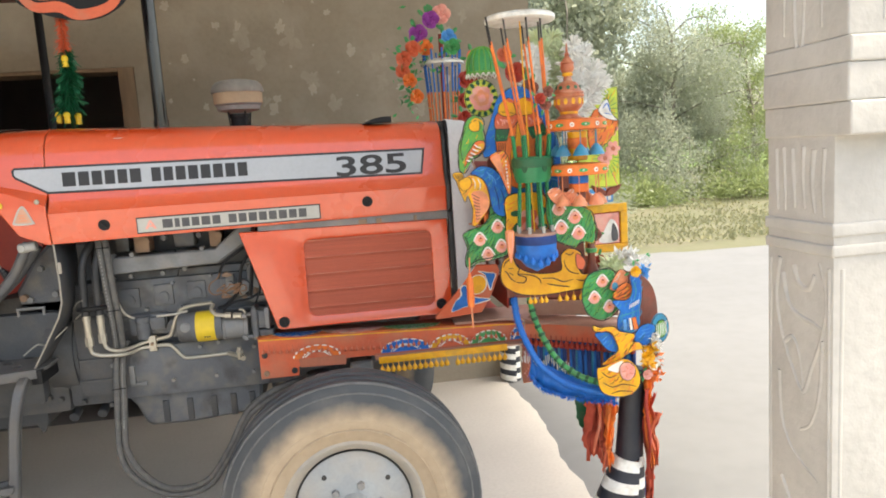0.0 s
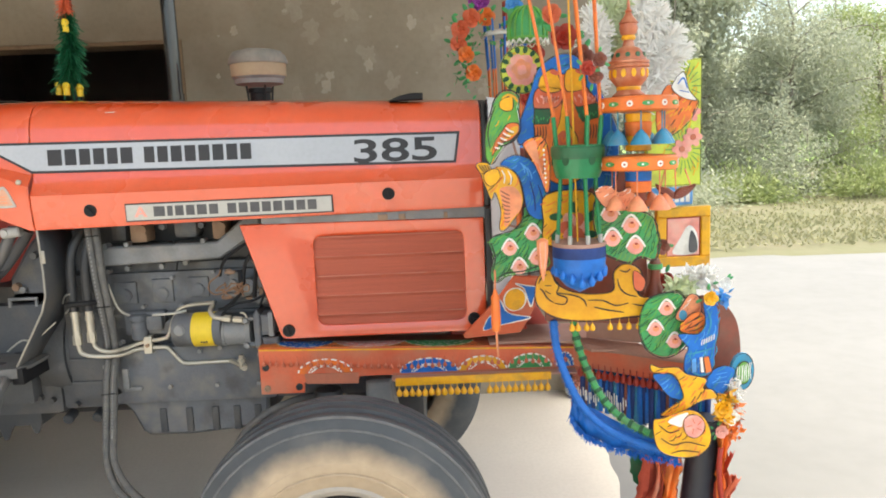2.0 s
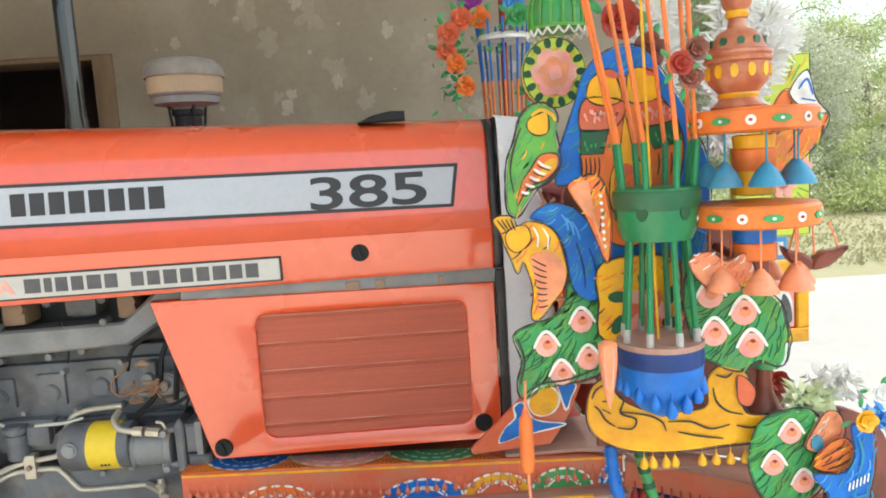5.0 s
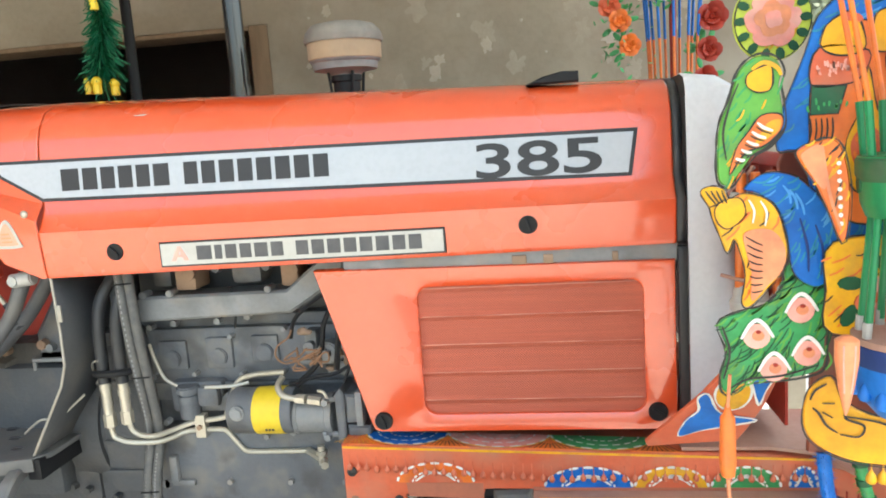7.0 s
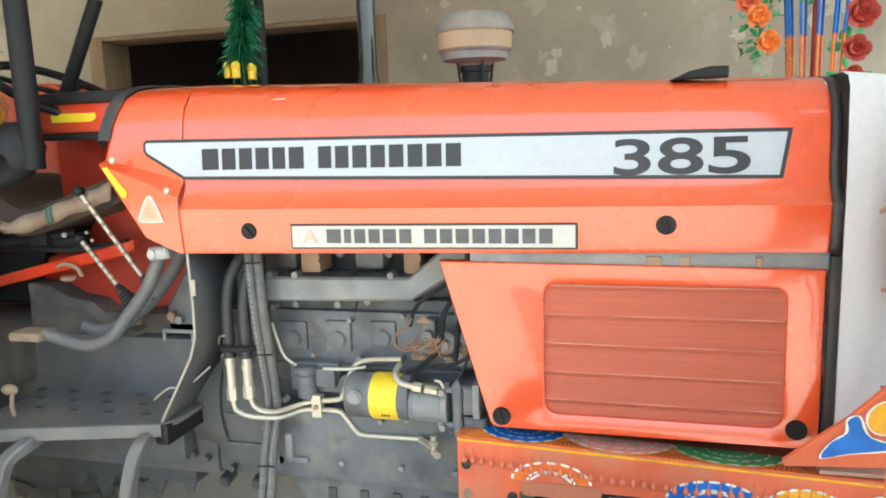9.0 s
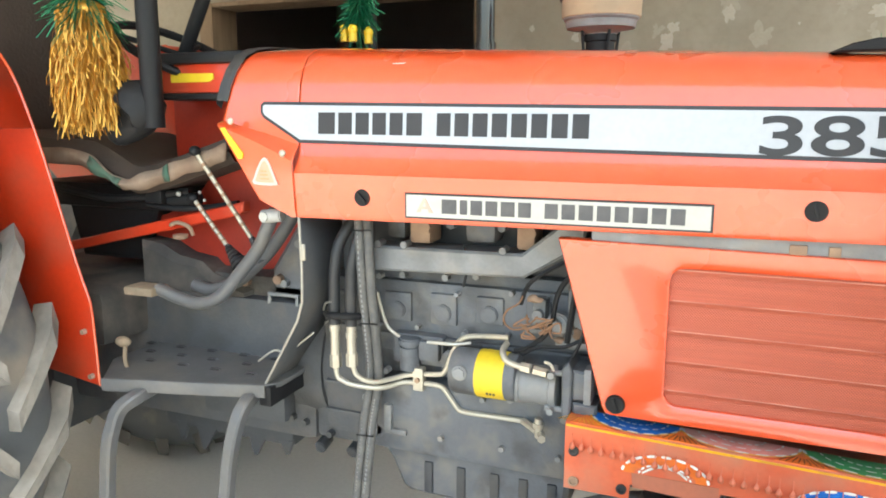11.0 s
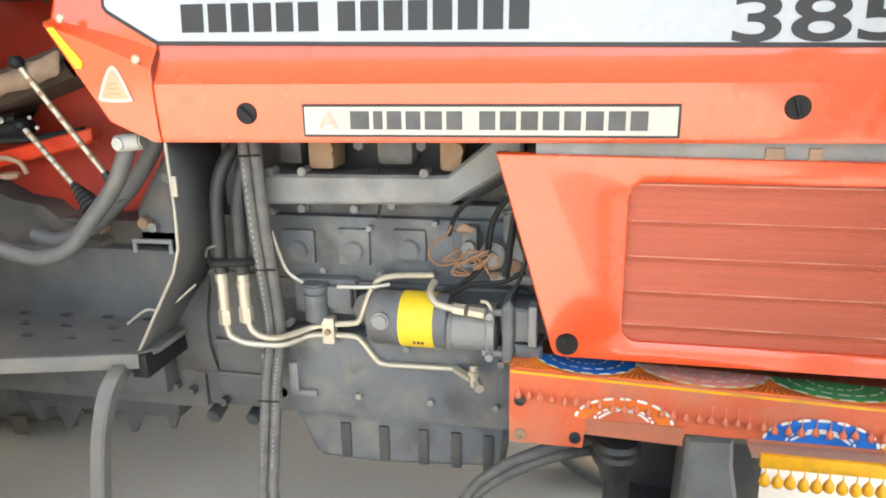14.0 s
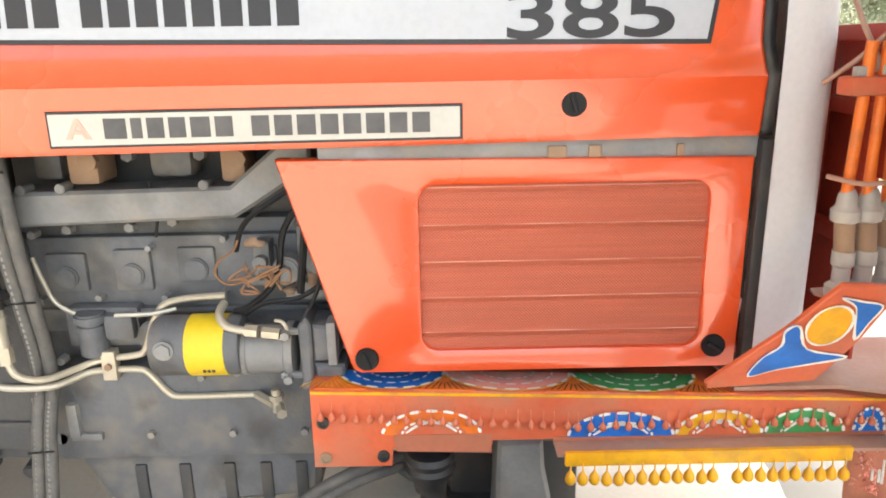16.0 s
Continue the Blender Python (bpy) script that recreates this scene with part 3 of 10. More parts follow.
# the dark room behind the doorway
bm = bm_new()
box(bm, (DOOR_X0 - 0.8, 7.4, -0.02), (DOOR_X1 + 0.8, 7.5, 2.7))
box(bm, (DOOR_X0 - 0.9, WALL_Y + 0.26, -0.02), (DOOR_X0 - 0.8, 7.4, 2.7))
box(bm, (DOOR_X1 + 0.8, WALL_Y + 0.26, -0.02), (DOOR_X1 + 0.9, 7.4, 2.7))
box(bm, (DOOR_X0 - 0.9, WALL_Y + 0.26, 2.7), (DOOR_X1 + 0.9, 7.5, 2.8))
box(bm, (DOOR_X0 - 0.9, WALL_Y + 0.26, -0.06), (DOOR_X1 + 0.9, 7.5, -0.02))
tagged(link("wall_room", bm, DARK_ROOM), "dark unlit room behind the doorway", "wall", kind="structure")
door_frame = thing("door_1", (DOOR_X1, WALL_Y, 0), "old brown wooden door frame round a dark doorway", "door", kind="structure")
for a, b in (((DOOR_X1 - 0.09, WALL_Y - 0.012, 0), (DOOR_X1 - 0.003, WALL_Y + 0.2, DOOR_Z - 0.003)), ((DOOR_X0 + 0.003, WALL_Y - 0.012, 0), (DOOR_X0 + 0.09, WALL_Y + 0.2, DOOR_Z - 0.003)), ((DOOR_X0 + 0.09, WALL_Y - 0.012, DOOR_Z - 0.025), (DOOR_X1 - 0.09, WALL_Y + 0.2, DOOR_Z - 0.003))):
    bm = bm_new()
    box(bm, a, b, 0.006)
    part("door_frame", bm, WOOD, door_frame)

# cast porch pillar with moulded panels
pillar = thing("pillar", (0.74, 0.945, 0), "weathered grey cast concrete porch pillar with worn relief", "pillar", kind="structure")
PX0, PX1, PY0, PY1 = 0.662, 0.822, 0.87, 1.02
bm = bm_new()
box(bm, (PX0, PY0, 0), (PX1, PY1, 3.1), 0.006)
part("shaft", bm, CAST, pillar)
for z0, z1, side, near in ((1.486, 1.53, 0.003, 0.034), (1.53, 1.579, 0.005, 0.031), (1.579, 1.612, 0.004, 0.034), (1.612, 2.9, 0.002, 0.026), (1.322, 1.338, 0.003, 0.003), (1.35, 1.368, 0.0035, 0.0035), (0.0, 0.12, 0.02, 0.03), (0.13, 0.17, 0.01, 0.014), (2.9, 3.09, 0.02, 0.04)):
    bm = bm_new()
    box(bm, (PX0 - side, PY0 - near, z0), (PX1 + side, PY1 + side * 0.5, z1), 0.0035, seg=3)
    part("moulding", bm, CAST, pillar)
RELIEF = (
    # flutes under the cornice
    (((-0.052, 1.47), (-0.05, 1.42), (-0.048, 1.38)), 0.0055), (((-0.034, 1.472), (-0.031, 1.42), (-0.03, 1.38)), 0.005), (((-0.014, 1.47), (-0.01, 1.42), (-0.008, 1.385)), 0.006),
    (((0.012, 1.473), (0.01, 1.43), (0.014, 1.385)), 0.005), (((0.034, 1.468), (0.03, 1.42), (0.036, 1.38)), 0.006), (((0.056, 1.47), (0.052, 1.42), (0.055, 1.375)), 0.005),
    # pointed leaf on a rim, with its inner fold and stem
    (((-0.042, 1.308), (-0.052, 1.25), (-0.04, 1.195), (-0.018, 1.15), (0.011, 1.112), (0.03, 1.152), (0.052, 1.205), (0.061, 1.26), (0.046, 1.31)), 0.0055),
    (((-0.036, 1.285), (-0.022, 1.24), (0.004, 1.226), (0.03, 1.222), (0.054, 1.215)), 0.0065), (((-0.01, 1.3), (0.002, 1.275), (0.024, 1.27), (0.036, 1.292)), 0.007),
    (((-0.03, 1.18), (-0.012, 1.19), (0.003, 1.165), (0.011, 1.118)), 0.005), (((0.054, 1.2), (0.048, 1.12), (0.03, 1.07), (0.006, 1.052)), 0.0045),
    (((-0.045, 1.13), (-0.04, 1.06), (-0.02, 1.02), (0.01, 1.0), (0.045, 0.985)), 0.005), (((-0.04, 0.96), (0.0, 0.9), (0.04, 0.84), (0.03, 0.76), (-0.02, 0.7)), 0.006), (((0.066, 1.305), (0.067, 1.0), (0.066, 0.6)), 0.004), (((-0.066, 1.305), (-0.067, 1.0), (-0.066, 0.6)), 0.004),
    (((-0.04, 0.64), (-0.03, 0.5), (0.01, 0.42), (0.04, 0.5), (0.046, 0.62)), 0.006))
UPPER = ((((-0.03, 1.9), (-0.031, 1.63)), 0.005), (((-0.008, 1.9), (-0.006, 1.635), (0.012, 1.632), (0.016, 1.9)), 0.005), (((0.048, 1.9), (0.05, 1.63)), 0.005))
for face, lines in ((Plane((PX0, 0.945, 0), (0, -1, 0)), RELIEF), (Plane((0.742, PY0, 0)), RELIEF[-3:]), (Plane((PX0 - 0.002, 0.945, 0), (0, -1, 0)), UPPER), (Plane((0.742, PY0 - 0.026, 0)), UPPER)):
    for pts, r in lines:
        bm = bm_new()
        tube(bm, [face.at(u, v, -0.45 * r) for u, v in pts], r, 10, 6, r * 0.7)
        part("relief", bm, CAST, pillar)


# grass verge, trees and shrubs beyond the yard
def verge():
    bm = bm_new()
    nx, ny = 90, 26
    g = []
    for i in range(nx + 1):
        col = []
        for j in range(ny + 1):
            x, y = -30 + 70 * i / nx, 8.2 + 27 * j / ny
            edge = noise.noise(Vector((x * 0.35, y * 0.3, 0)))
            col.append(bm.verts.new((x, y + (edge * 0.7 if j == 0 else 0), -0.02 + (0 if j == 0 else 0.05 + 0.07 * noise.noise(Vector((x * 0.6, y * 0.6, 3))) + 0.012 * j))))
        g.append(col)
    for i in range(nx):
        for j in range(ny):
            bm.faces.new((g[i][j], g[i + 1][j], g[i + 1][j + 1], g[i][j + 1]))
    tagged(link("verge", bm, EARTH), "rough verge of dry earth and thin grass behind the yard", "ground", kind="structure")


verge()
bm = bm_new()
vs = [[bm.verts.new((6 + 60 * i / 8, 24 + 60 * j / 8, 0.35 + 0.1 * j)) for j in range(9)] for i in range(9)]
for i in range(8):
    for j in range(8):
        bm.faces.new((vs[i][j], vs[i + 1][j], vs[i + 1][j + 1], vs[i][j + 1]))
tagged(link("field", bm, FIELD), "bright green field beyond the trees", "ground", kind="structure")


def leaf_mesh(name, centres, size, seed, mat, droop=0.0):
    """Many small pointed leaves round the given twig points, as one mesh."""
    r = np.random.RandomState(seed)
    n = len(centres)
    d = r.normal(size=(n, 3))
    d[:, 2] -= droop
    d /= np.linalg.norm(d, axis=1)[:, None]
    s = np.cross(d, r.normal(size=(n, 3)))
    s /= np.linalg.norm(s, axis=1)[:, None]
    L = size * r.uniform(0.6, 1.3, n)[:, None]
    c = np.asarray(centres)
    v = np.stack([c, c + d * L * 0.45 + s * L * 0.22, c + d * L, c + d * L * 0.45 - s * L * 0.22], 1).reshape(-1, 3)
    me = bpy.data.meshes.new(name)
    me.from_pydata(v.tolist(), [], [(4 * i, 4 * i + 1, 4 * i + 2, 4 * i + 3) for i in range(n)])
    me.materials.append(mat)
    return me


def tree(name, at, height, spread, seed, mat, leaves, label, droop=0.0, low=0.15):
    """A tapered trunk that forks into limbs and twigs, hung with small leaves."""
    r = random.Random(seed)
    t = thing(name, at, label, "tree", "trees behind the yard")
    bm, twigs = bm_new(), []
    tips = []
    base = Vector(at)
    lean = Vector((r.uniform(-0.1, 0.1), r.uniform(-0.1, 0.1), 1))
    tube(bm, [base - Vector((0, 0, 0.1)), base + lean * height * 0.3, base + lean * height * 0.6, base + lean * height * 0.88], height * 0.026, 7, 3, height * 0.006)
    for i in range(22):
        f = low + (0.9 - low) * (i + r.random()) / 22
        p = base + lean * height * f
        a = r.uniform(0, 6.28)
        reach = spread * (1.1 - 0.75 * f) * r.uniform(0.6, 1.15)
        q = p + Vector((math.cos(a) * reach, math.sin(a) * reach, height * r.uniform(0.06, 0.2)))
        mid = (p + q) / 2 + Vector((0, 0, height * 0.04))
        e = q - Vector((0, 0, droop * height * 0.12))
        tube(bm, [p, mid, q, e], height * 0.005, 5, 3, height * 0.0012)
        for k in range(9):
            g = r.uniform(0.35, 1.0)
            o = (p.lerp(q, g) + Vector((r.gauss(0, 1), r.gauss(0, 1), r.gauss(0, 0.8))) * spread * 0.16)
            tips.append((o, spread * r.uniform(0.09, 0.2)))
    part("trunk", bm, BARK, t)
    cs = []
    rs = np.random.RandomState(seed)
    per = leaves // len(tips)
    for o, w in tips:
        k = rs.normal(size=(per, 3)) * w * 0.55
        k[:, 2] = k[:, 2] * 0.8 - droop * np.abs(rs.normal(size=per)) * w * 1.6
        cs.append(np.array(o) + k)
    hang("crown", leaf_mesh("crown", np.concatenate(cs), height * 0.017, seed, mat, droop), t)
    return t


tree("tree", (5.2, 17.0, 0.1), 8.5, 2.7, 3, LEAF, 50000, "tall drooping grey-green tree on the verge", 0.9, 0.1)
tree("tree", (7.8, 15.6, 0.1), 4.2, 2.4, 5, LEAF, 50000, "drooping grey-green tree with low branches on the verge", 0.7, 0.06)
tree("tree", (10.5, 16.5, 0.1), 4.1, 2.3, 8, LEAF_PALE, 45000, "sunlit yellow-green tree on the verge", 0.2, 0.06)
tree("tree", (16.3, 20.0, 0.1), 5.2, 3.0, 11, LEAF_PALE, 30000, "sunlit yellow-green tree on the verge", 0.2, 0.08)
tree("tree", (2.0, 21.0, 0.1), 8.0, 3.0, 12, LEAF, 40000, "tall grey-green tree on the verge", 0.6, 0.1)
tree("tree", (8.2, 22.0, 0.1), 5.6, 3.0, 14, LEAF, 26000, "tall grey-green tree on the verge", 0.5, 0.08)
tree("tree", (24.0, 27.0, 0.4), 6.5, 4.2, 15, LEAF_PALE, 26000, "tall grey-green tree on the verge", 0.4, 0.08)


def shrub(at, w, hgt, seed, mat, label):
    r = np.random.RandomState(seed)
    k = r.normal(size=(5200, 3)) * (w * 0.4, w * 0.4, hgt * 0.3)
    k[:, 2] = np.abs(k[:, 2]) + 0.02
    t = thing("shrub", at, label, "shrub", "shrubs on the verge")
    bm = bm_new()
    for i in range(9):
        q, reach = r.uniform(0, 6.28), w * r.uniform(0.15, 0.45)
        tip = Vector(at) + Vector((math.cos(q) * reach, math.sin(q) * reach, hgt * r.uniform(0.4, 0.75)))
        tube(bm, [Vector(at) - Vector((0, 0, 0.1)), (Vector(at) * 0.6 + tip * 0.4) + Vector((0, 0, 0.08)), tip], 0.016, 5, 3, 0.004)
    part("stem", bm, BARK, t, pieces="stem")
    hang("foliage", leaf_mesh("foliage", k + np.array(at), 0.085, seed, mat), t)


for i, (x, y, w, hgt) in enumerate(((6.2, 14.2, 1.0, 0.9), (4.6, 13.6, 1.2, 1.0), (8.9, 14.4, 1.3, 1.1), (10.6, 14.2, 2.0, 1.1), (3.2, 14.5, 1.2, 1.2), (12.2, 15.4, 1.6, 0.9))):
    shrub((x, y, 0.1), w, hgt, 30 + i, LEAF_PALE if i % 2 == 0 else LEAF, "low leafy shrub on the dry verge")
r = np.random.RandomState(4)
k = np.stack([r.uniform(-8, 22, 30000), 9.0 + np.abs(r.normal(size=30000)) * 3.2, np.full(30000, 0.06)], 1)
tagged(hang("grass", leaf_mesh("grass", k, 0.075, 5, GRASS, -1.2), None), "thin tufts of grass on the verge", "grass", kind="stuff")

# ---- the tractor ----
tractor = thing("tractor", (-1.1, 3.0, 0), "red farm tractor with grey engine and painted truck-art ornaments", "tractor")
YN, YC = 2.64, 3.0         # near side of the hood, centre line


def top_z(x):
    return 1.668 - 0.0365 * (x + 1.1)


def hood_section(x, rear=False):
    zt, zb = top_z(x), 1.265 + 0.011 * (x + 0.945)
    z0 = 1.53 if x < -0.5 else 1.53 - 0.012 * (x + 0.5)
    near = [(0.03, zb), (0.012, zb), (0.008, zb + 0.01), (0.0, 1.371), (0.006, 1.377), (0.032, 1.423), (0.04, z0)]
    near += [(0.04 + a, z0 + (zt - z0) * f) for a, f in ((0.006, 0.3), (0.02, 0.58), (0.045, 0.82), (0.085, 0.96), (0.14, 1.03), (0.25, 1.08))]
    pts = [(YN + a, z) for a, z in near] + [(YC, zt + 0.012)]
    return pts + [(2 * YC - y, z) for y, z in pts[-2::-1]]


def loft(bm, rows):
    vs = [[bm.verts.new(p) for p in row] for row in rows]
    for a, b in zip(vs, vs[1:]):
        for i in range(len(a) - 1):
            bm.faces.new((a[i], a[i + 1], b[i + 1], b[i]))
    return bm


bm = bm_new()
loft(bm, [[(x, y, z) for y, z in hood_section(x)] for x in (-0.974, -0.97, -0.7, -0.4, -0.1, 0.2, 0.411, 0.416)])
hood = part("hood", bm, RED, tractor, "glossy orange-red sheet metal hood")
hood.modifiers.new("thickness", "SOLIDIFY").thickness = 0.004


def cowl_x(z, f):
    """The slanting rear rim of the cowl."""
    if z > 1.49:
        end = -1.191 + 0.045 * (z - 1.49) / 0.185
    elif z > 1.303:
        end = -1.075 - 0.116 * (z - 1.303) / 0.187
    else:
        end = -0.99 - 0.085 * max(0.0, z - 1.268) / 0.035
    return -0.977 + (end + 0.977) * f


bm = bm_new()
sec = hood_section(-0.977)
# a crease that climbs from the seam to the rear corner
flat = {2: (0.006, 1.303, 0.0), 3: (0.002, 1.396, 0.082), 4: (0.008, 1.404, 0.08), 5: (0.033, 1.434, 0.056)}


def cowl_row(f):
    row = []
    for i, (y, z) in enumerate(sec):
        j, far = (i, False) if i in flat else (len(sec) - 1 - i, True)
        if j in flat:
            a, z, rise = flat[j]
            y, z = (2 * YC - YN - a if far else YN + a), z + rise * f
        row.append((cowl_x(z, f), y, z))
    return row


loft(bm, [cowl_row(f) for f in (0, 0.03, 0.25, 0.5, 0.75, 0.97, 1)])
cowl = part("rear_cowl", bm, RED, tractor, "red cowl panel at the rear of the hood")
cowl.modifiers.new("thickness", "SOLIDIFY").thickness = 0.004
# black trim round the cowl's rear rim
bm = bm_new()
back = [(y, z) for y, z in sec if z > 1.5]
loft(bm, [[(cowl_x(z, 1.0) + a, YC + (y - YC) * k, z - d) for y, z in back] for a, k, d in ((0.004, 1.012, -0.004), (-0.004, 1.03, -0.008), (-0.024, 1.03, -0.008), (-0.032, 1.0, 0.0), (-0.03, 0.95, 0.012))])
part("rubber_trim", bm, RUBBER, cowl)
# black strip and silver nose
bm = bm_new()
loft(bm, [[(x, y, z) for y, z in hood_section(0.42)] for x in (0.4175, 0.436)])
ob = part("rubber_strip", bm, RUBBER, tractor)
ob.modifiers.new("thickness", "SOLIDIFY").thickness = 0.012
bm = bm_new()
for y0, y1 in ((YN - 0.002, YN + 0.02),):
    box(bm, (0.4175, y0, 0.885), (0.436, y1, 1.275), 0.004)
part("rubber_strip", bm, RUBBER, tractor)


def nose_row(z, zt):
    y0, w = YN + (0.004 if z < 1.42 else 0.004 + 0.06 * (z - 1.42)), 0.075
    f = 0.05
    pts = [(0.438, y0), (0.462 + f * 0.3, y0 + 0.002), (0.49 + f * 0.5, y0 + 0.012), (0.505 + f * 0.6, y0 + 0.035), (0.512 + f * 0.6, y0 + 0.08), (0.515 + f * 0.6, YC)]
    return [(x, y, z) for x, y in pts] + [(x, 2 * YC - y, z) for x, y in pts[-2::-1]]


bm = bm_new()
zs = [0.9, 1.0, 1.15, 1.3, 1.42, 1.5, 1.56, 1.585]
loft(bm, [nose_row(z, 1.6) for z in zs] + [[(x * 0.7 + 0.438 * 0.3, YC + (y - YC) * 0.95, 1.607) for x, y, z in nose_row(1.585, 1.6)], [(0.438 + (x - 0.438) * 0.1, YC + (y - YC) * 0.8, 1.618) for x, y, z in nose_row(1.585, 1.6)]])
part("nose_cowl", bm, SILVER, tractor, "silver-grey nose cowl")
# grey gap rail between hood and side panel
bm = bm_new()
box(bm, (-0.28, YN + 0.02, 1.24), (0.42, YN + 0.05, 1.29), 0.003)
support = part("support_rail", bm, GREY_PALE, tractor, "grey rail in the gap above the side panel")
bm = bm_new()
for x, w in ((0.085, 0.03), (0.15, 0.02), (0.29, 0.012)):
    box(bm, (x, YN + 0.015, 1.249), (x + w, YN + 0.022, 1.268), 0.002)
part("rail_tab", bm, RUST, support, pieces="rail_tab")

# side panel with a recessed perforated grille


def rounded(cx, cz, hw, hh, r, k=5):
    out = []
    for sx, sz, a0 in ((1, 1, 0), (-1, 1, 90), (-1, -1, 180), (1, -1, 270)):
        for i in range(k + 1):
            a = radians(a0 + 90 * i / k)
            out.append((cx + sx * (hw - r) + r * math.cos(a), cz + sz * (hh - r) + r * math.sin(a)))
    return out


GC, GW, GH = (0.114, 1.066), 0.2365, 0.1435
hole = rounded(*GC, GW, GH, 0.028)


def cast_out(outline, c, ang):
    """Where a ray from c meets a closed outline."""
    d = Vector((math.cos(ang), math.sin(ang)))
    best = None
    for i in range(len(outline)):
        p, q = Vector(outline[i - 1]) - Vector(c), Vector(outline[i]) - Vector(c)
        e = q - p
        det = d.x * -e.y + e.x * d.y
        if abs(det) < 1e-9:
            continue
        t = (p.x * -e.y + e.x * p.y) / det
        s = (d.x * p.y - d.y * p.x) / det
        if t > 0 and -1e-6 <= s <= 1 + 1e-6:
            best = t if best is None else min(best, t)
    return (c[0] + d.x * best, c[1] + d.y * best)


outer = [(-0.347, 1.252), (-0.244, 0.9), (-0.238, 0.888), (-0.228, 0.884), (0.406, 0.884), (0.414, 0.892), (0.4145, 1.247), (-0.347, 1.254)]
angs = sorted({round(math.atan2(z - GC[1], x - GC[0]), 4) for x, z in outer + hole} | {round(-math.pi + 2 * math.pi * i / 60, 4) for i in range(60)})
yf = YN + 0.012
bm = bm_new()
rows = []
for a in angs:
    o, hI = cast_out(outer, GC, a), cast_out(hole, GC, a)
    oi = (o[0] + (GC[0] - o[0]) * 0.008, o[1] + (GC[1] - o[1]) * 0.012)
    hb = (hI[0] + (hI[0] - GC[0]) * 0.02, hI[1] + (hI[1] - GC[1]) * 0.03)
    rows.append([(o[0], yf + 0.03, o[1]), (o[0], yf + 0.004, o[1]), (oi[0], yf, oi[1]), (hb[0], yf, hb[1]), (hI[0], yf + 0.003, hI[1]), (hI[0] * 0.995 + GC[0] * 0.005, yf + 0.011, hI[1] * 0.995 + GC[1] * 0.005)])
loft(bm, rows + [rows[0]])
bmesh.ops.remove_doubles(bm, verts=bm.verts, dist=1e-5)
side_panel = part("side_panel", bm, RED, tractor, "red lower side panel with rounded grille opening")
bm = bm_new()
n = 110
prof = []
for i in range(n + 1):
    z = GC[1] - GH * 1.02 + 2.04 * GH * i / n
    k = (z - (GC[1] - GH)) / (2 * GH) * 4.6
    prof.append((z, yf + 0.011 - 0.006 * max(0.0, 1 - abs((k % 1.0) - 0.5) * 7)))
loft(bm, [[(GC[0] + s * GW * 1.02, y, z) for z, y in prof] for s in (-1, -0.5, 0, 0.5, 1)])
grille = part("grille", bm, MESH_RED, side_panel, "dull red perforated sheet with pressed ribs")
# thin pale bars paint a highlight along each rib crest
for i in range(5):
    z = GC[1] - GH + 2 * GH * (i + 0.5) / 4.6
    if z < GC[1] + GH - 0.004:
        bm = bm_new()
        cyl(bm, (GC[0] - GW * 0.97, yf + 0.0056, z + 0.0015), (GC[0] + GW * 0.97, yf + 0.0056, z + 0.0015), 0.0011, n=6)
        part("rib_highlight", bm, RIB_GLINT, grille)


def knob(x, z, parent, r=0.02, y=None):
    y0 = (YN + 0.01 if z > 1.25 else yf) if y is None else y
    bm = bm_new()
    lathe(bm, [(r, 0.003), (r, -0.006), (r * 0.92, -0.009), (r * 0.75, -0.0085), (0.001, -0.0075)], (x, y0, z), 20, "y")
    box(bm, (-r * 0.72, -0.013, -0.003), (r * 0.72, -0.004, 0.003), 0.001, m=Matrix.Translation((x, y0, z)) @ Matrix.Rotation(radians(rng.uniform(20, 80)), 4, "Y"))
    part("knob", bm, GREASE, parent, "black quarter-turn knob")


for x, z in ((-0.796, 1.32), (0.122, 1.334)):
    knob(x, z, hood)
for x, z in ((-0.216, 0.912), (0.373, 0.925)):
    knob(x, z, side_panel)

# stripe along the hood, with its lettering
DP = Plane((0, 2.672 - 0.076 * 1.425, 0), (1, 0, 0), (0, 0.076, 1))
edge = [(-1.074, 1.535), (-1.083, 1.527), (-1.083, 1.508), (-1.075, 1.497), (-0.974, 1.439), (0.335, 1.419), (0.35, 1.515)]
edge = [(u, v * math.sqrt(1 + 0.076 ** 2)) for u, v in edge]


def inset(o, d):
    out = []
    for i in range(len(o)):
        p, q, r = Vector(o[i - 1]), Vector(o[i]), Vector(o[(i + 1) % len(o)])
        a, b = (q - p).normalized(), (r - q).normalized()
        na, nb = Vector((-a.y, a.x)), Vector((-b.y, b.x))
        k = (na + nb).normalized()
        out.append(tuple(q + k * d / max(0.5, k.dot(na))))
    return out


bm = bm_new()
slab(bm, DP, edge, back=-0.004, front=0.0015, bev=0.0)
stripe = part("stripe", bm, DECAL_BLACK, hood, "black-edged silver-white stripe decal")
bm = bm_new()
slab(bm, DP, inset(edge, 0.0075), back=0.0005, front=0.0026, bev=0.0)
part("stripe_field", bm, DECAL_WHITE, hood)
letters("385", 0.073, 0.017, "model_number", DECAL_BLACK, hood, DP, 0.02, 1.434, 0.257, 0.0036, "black model number 385")


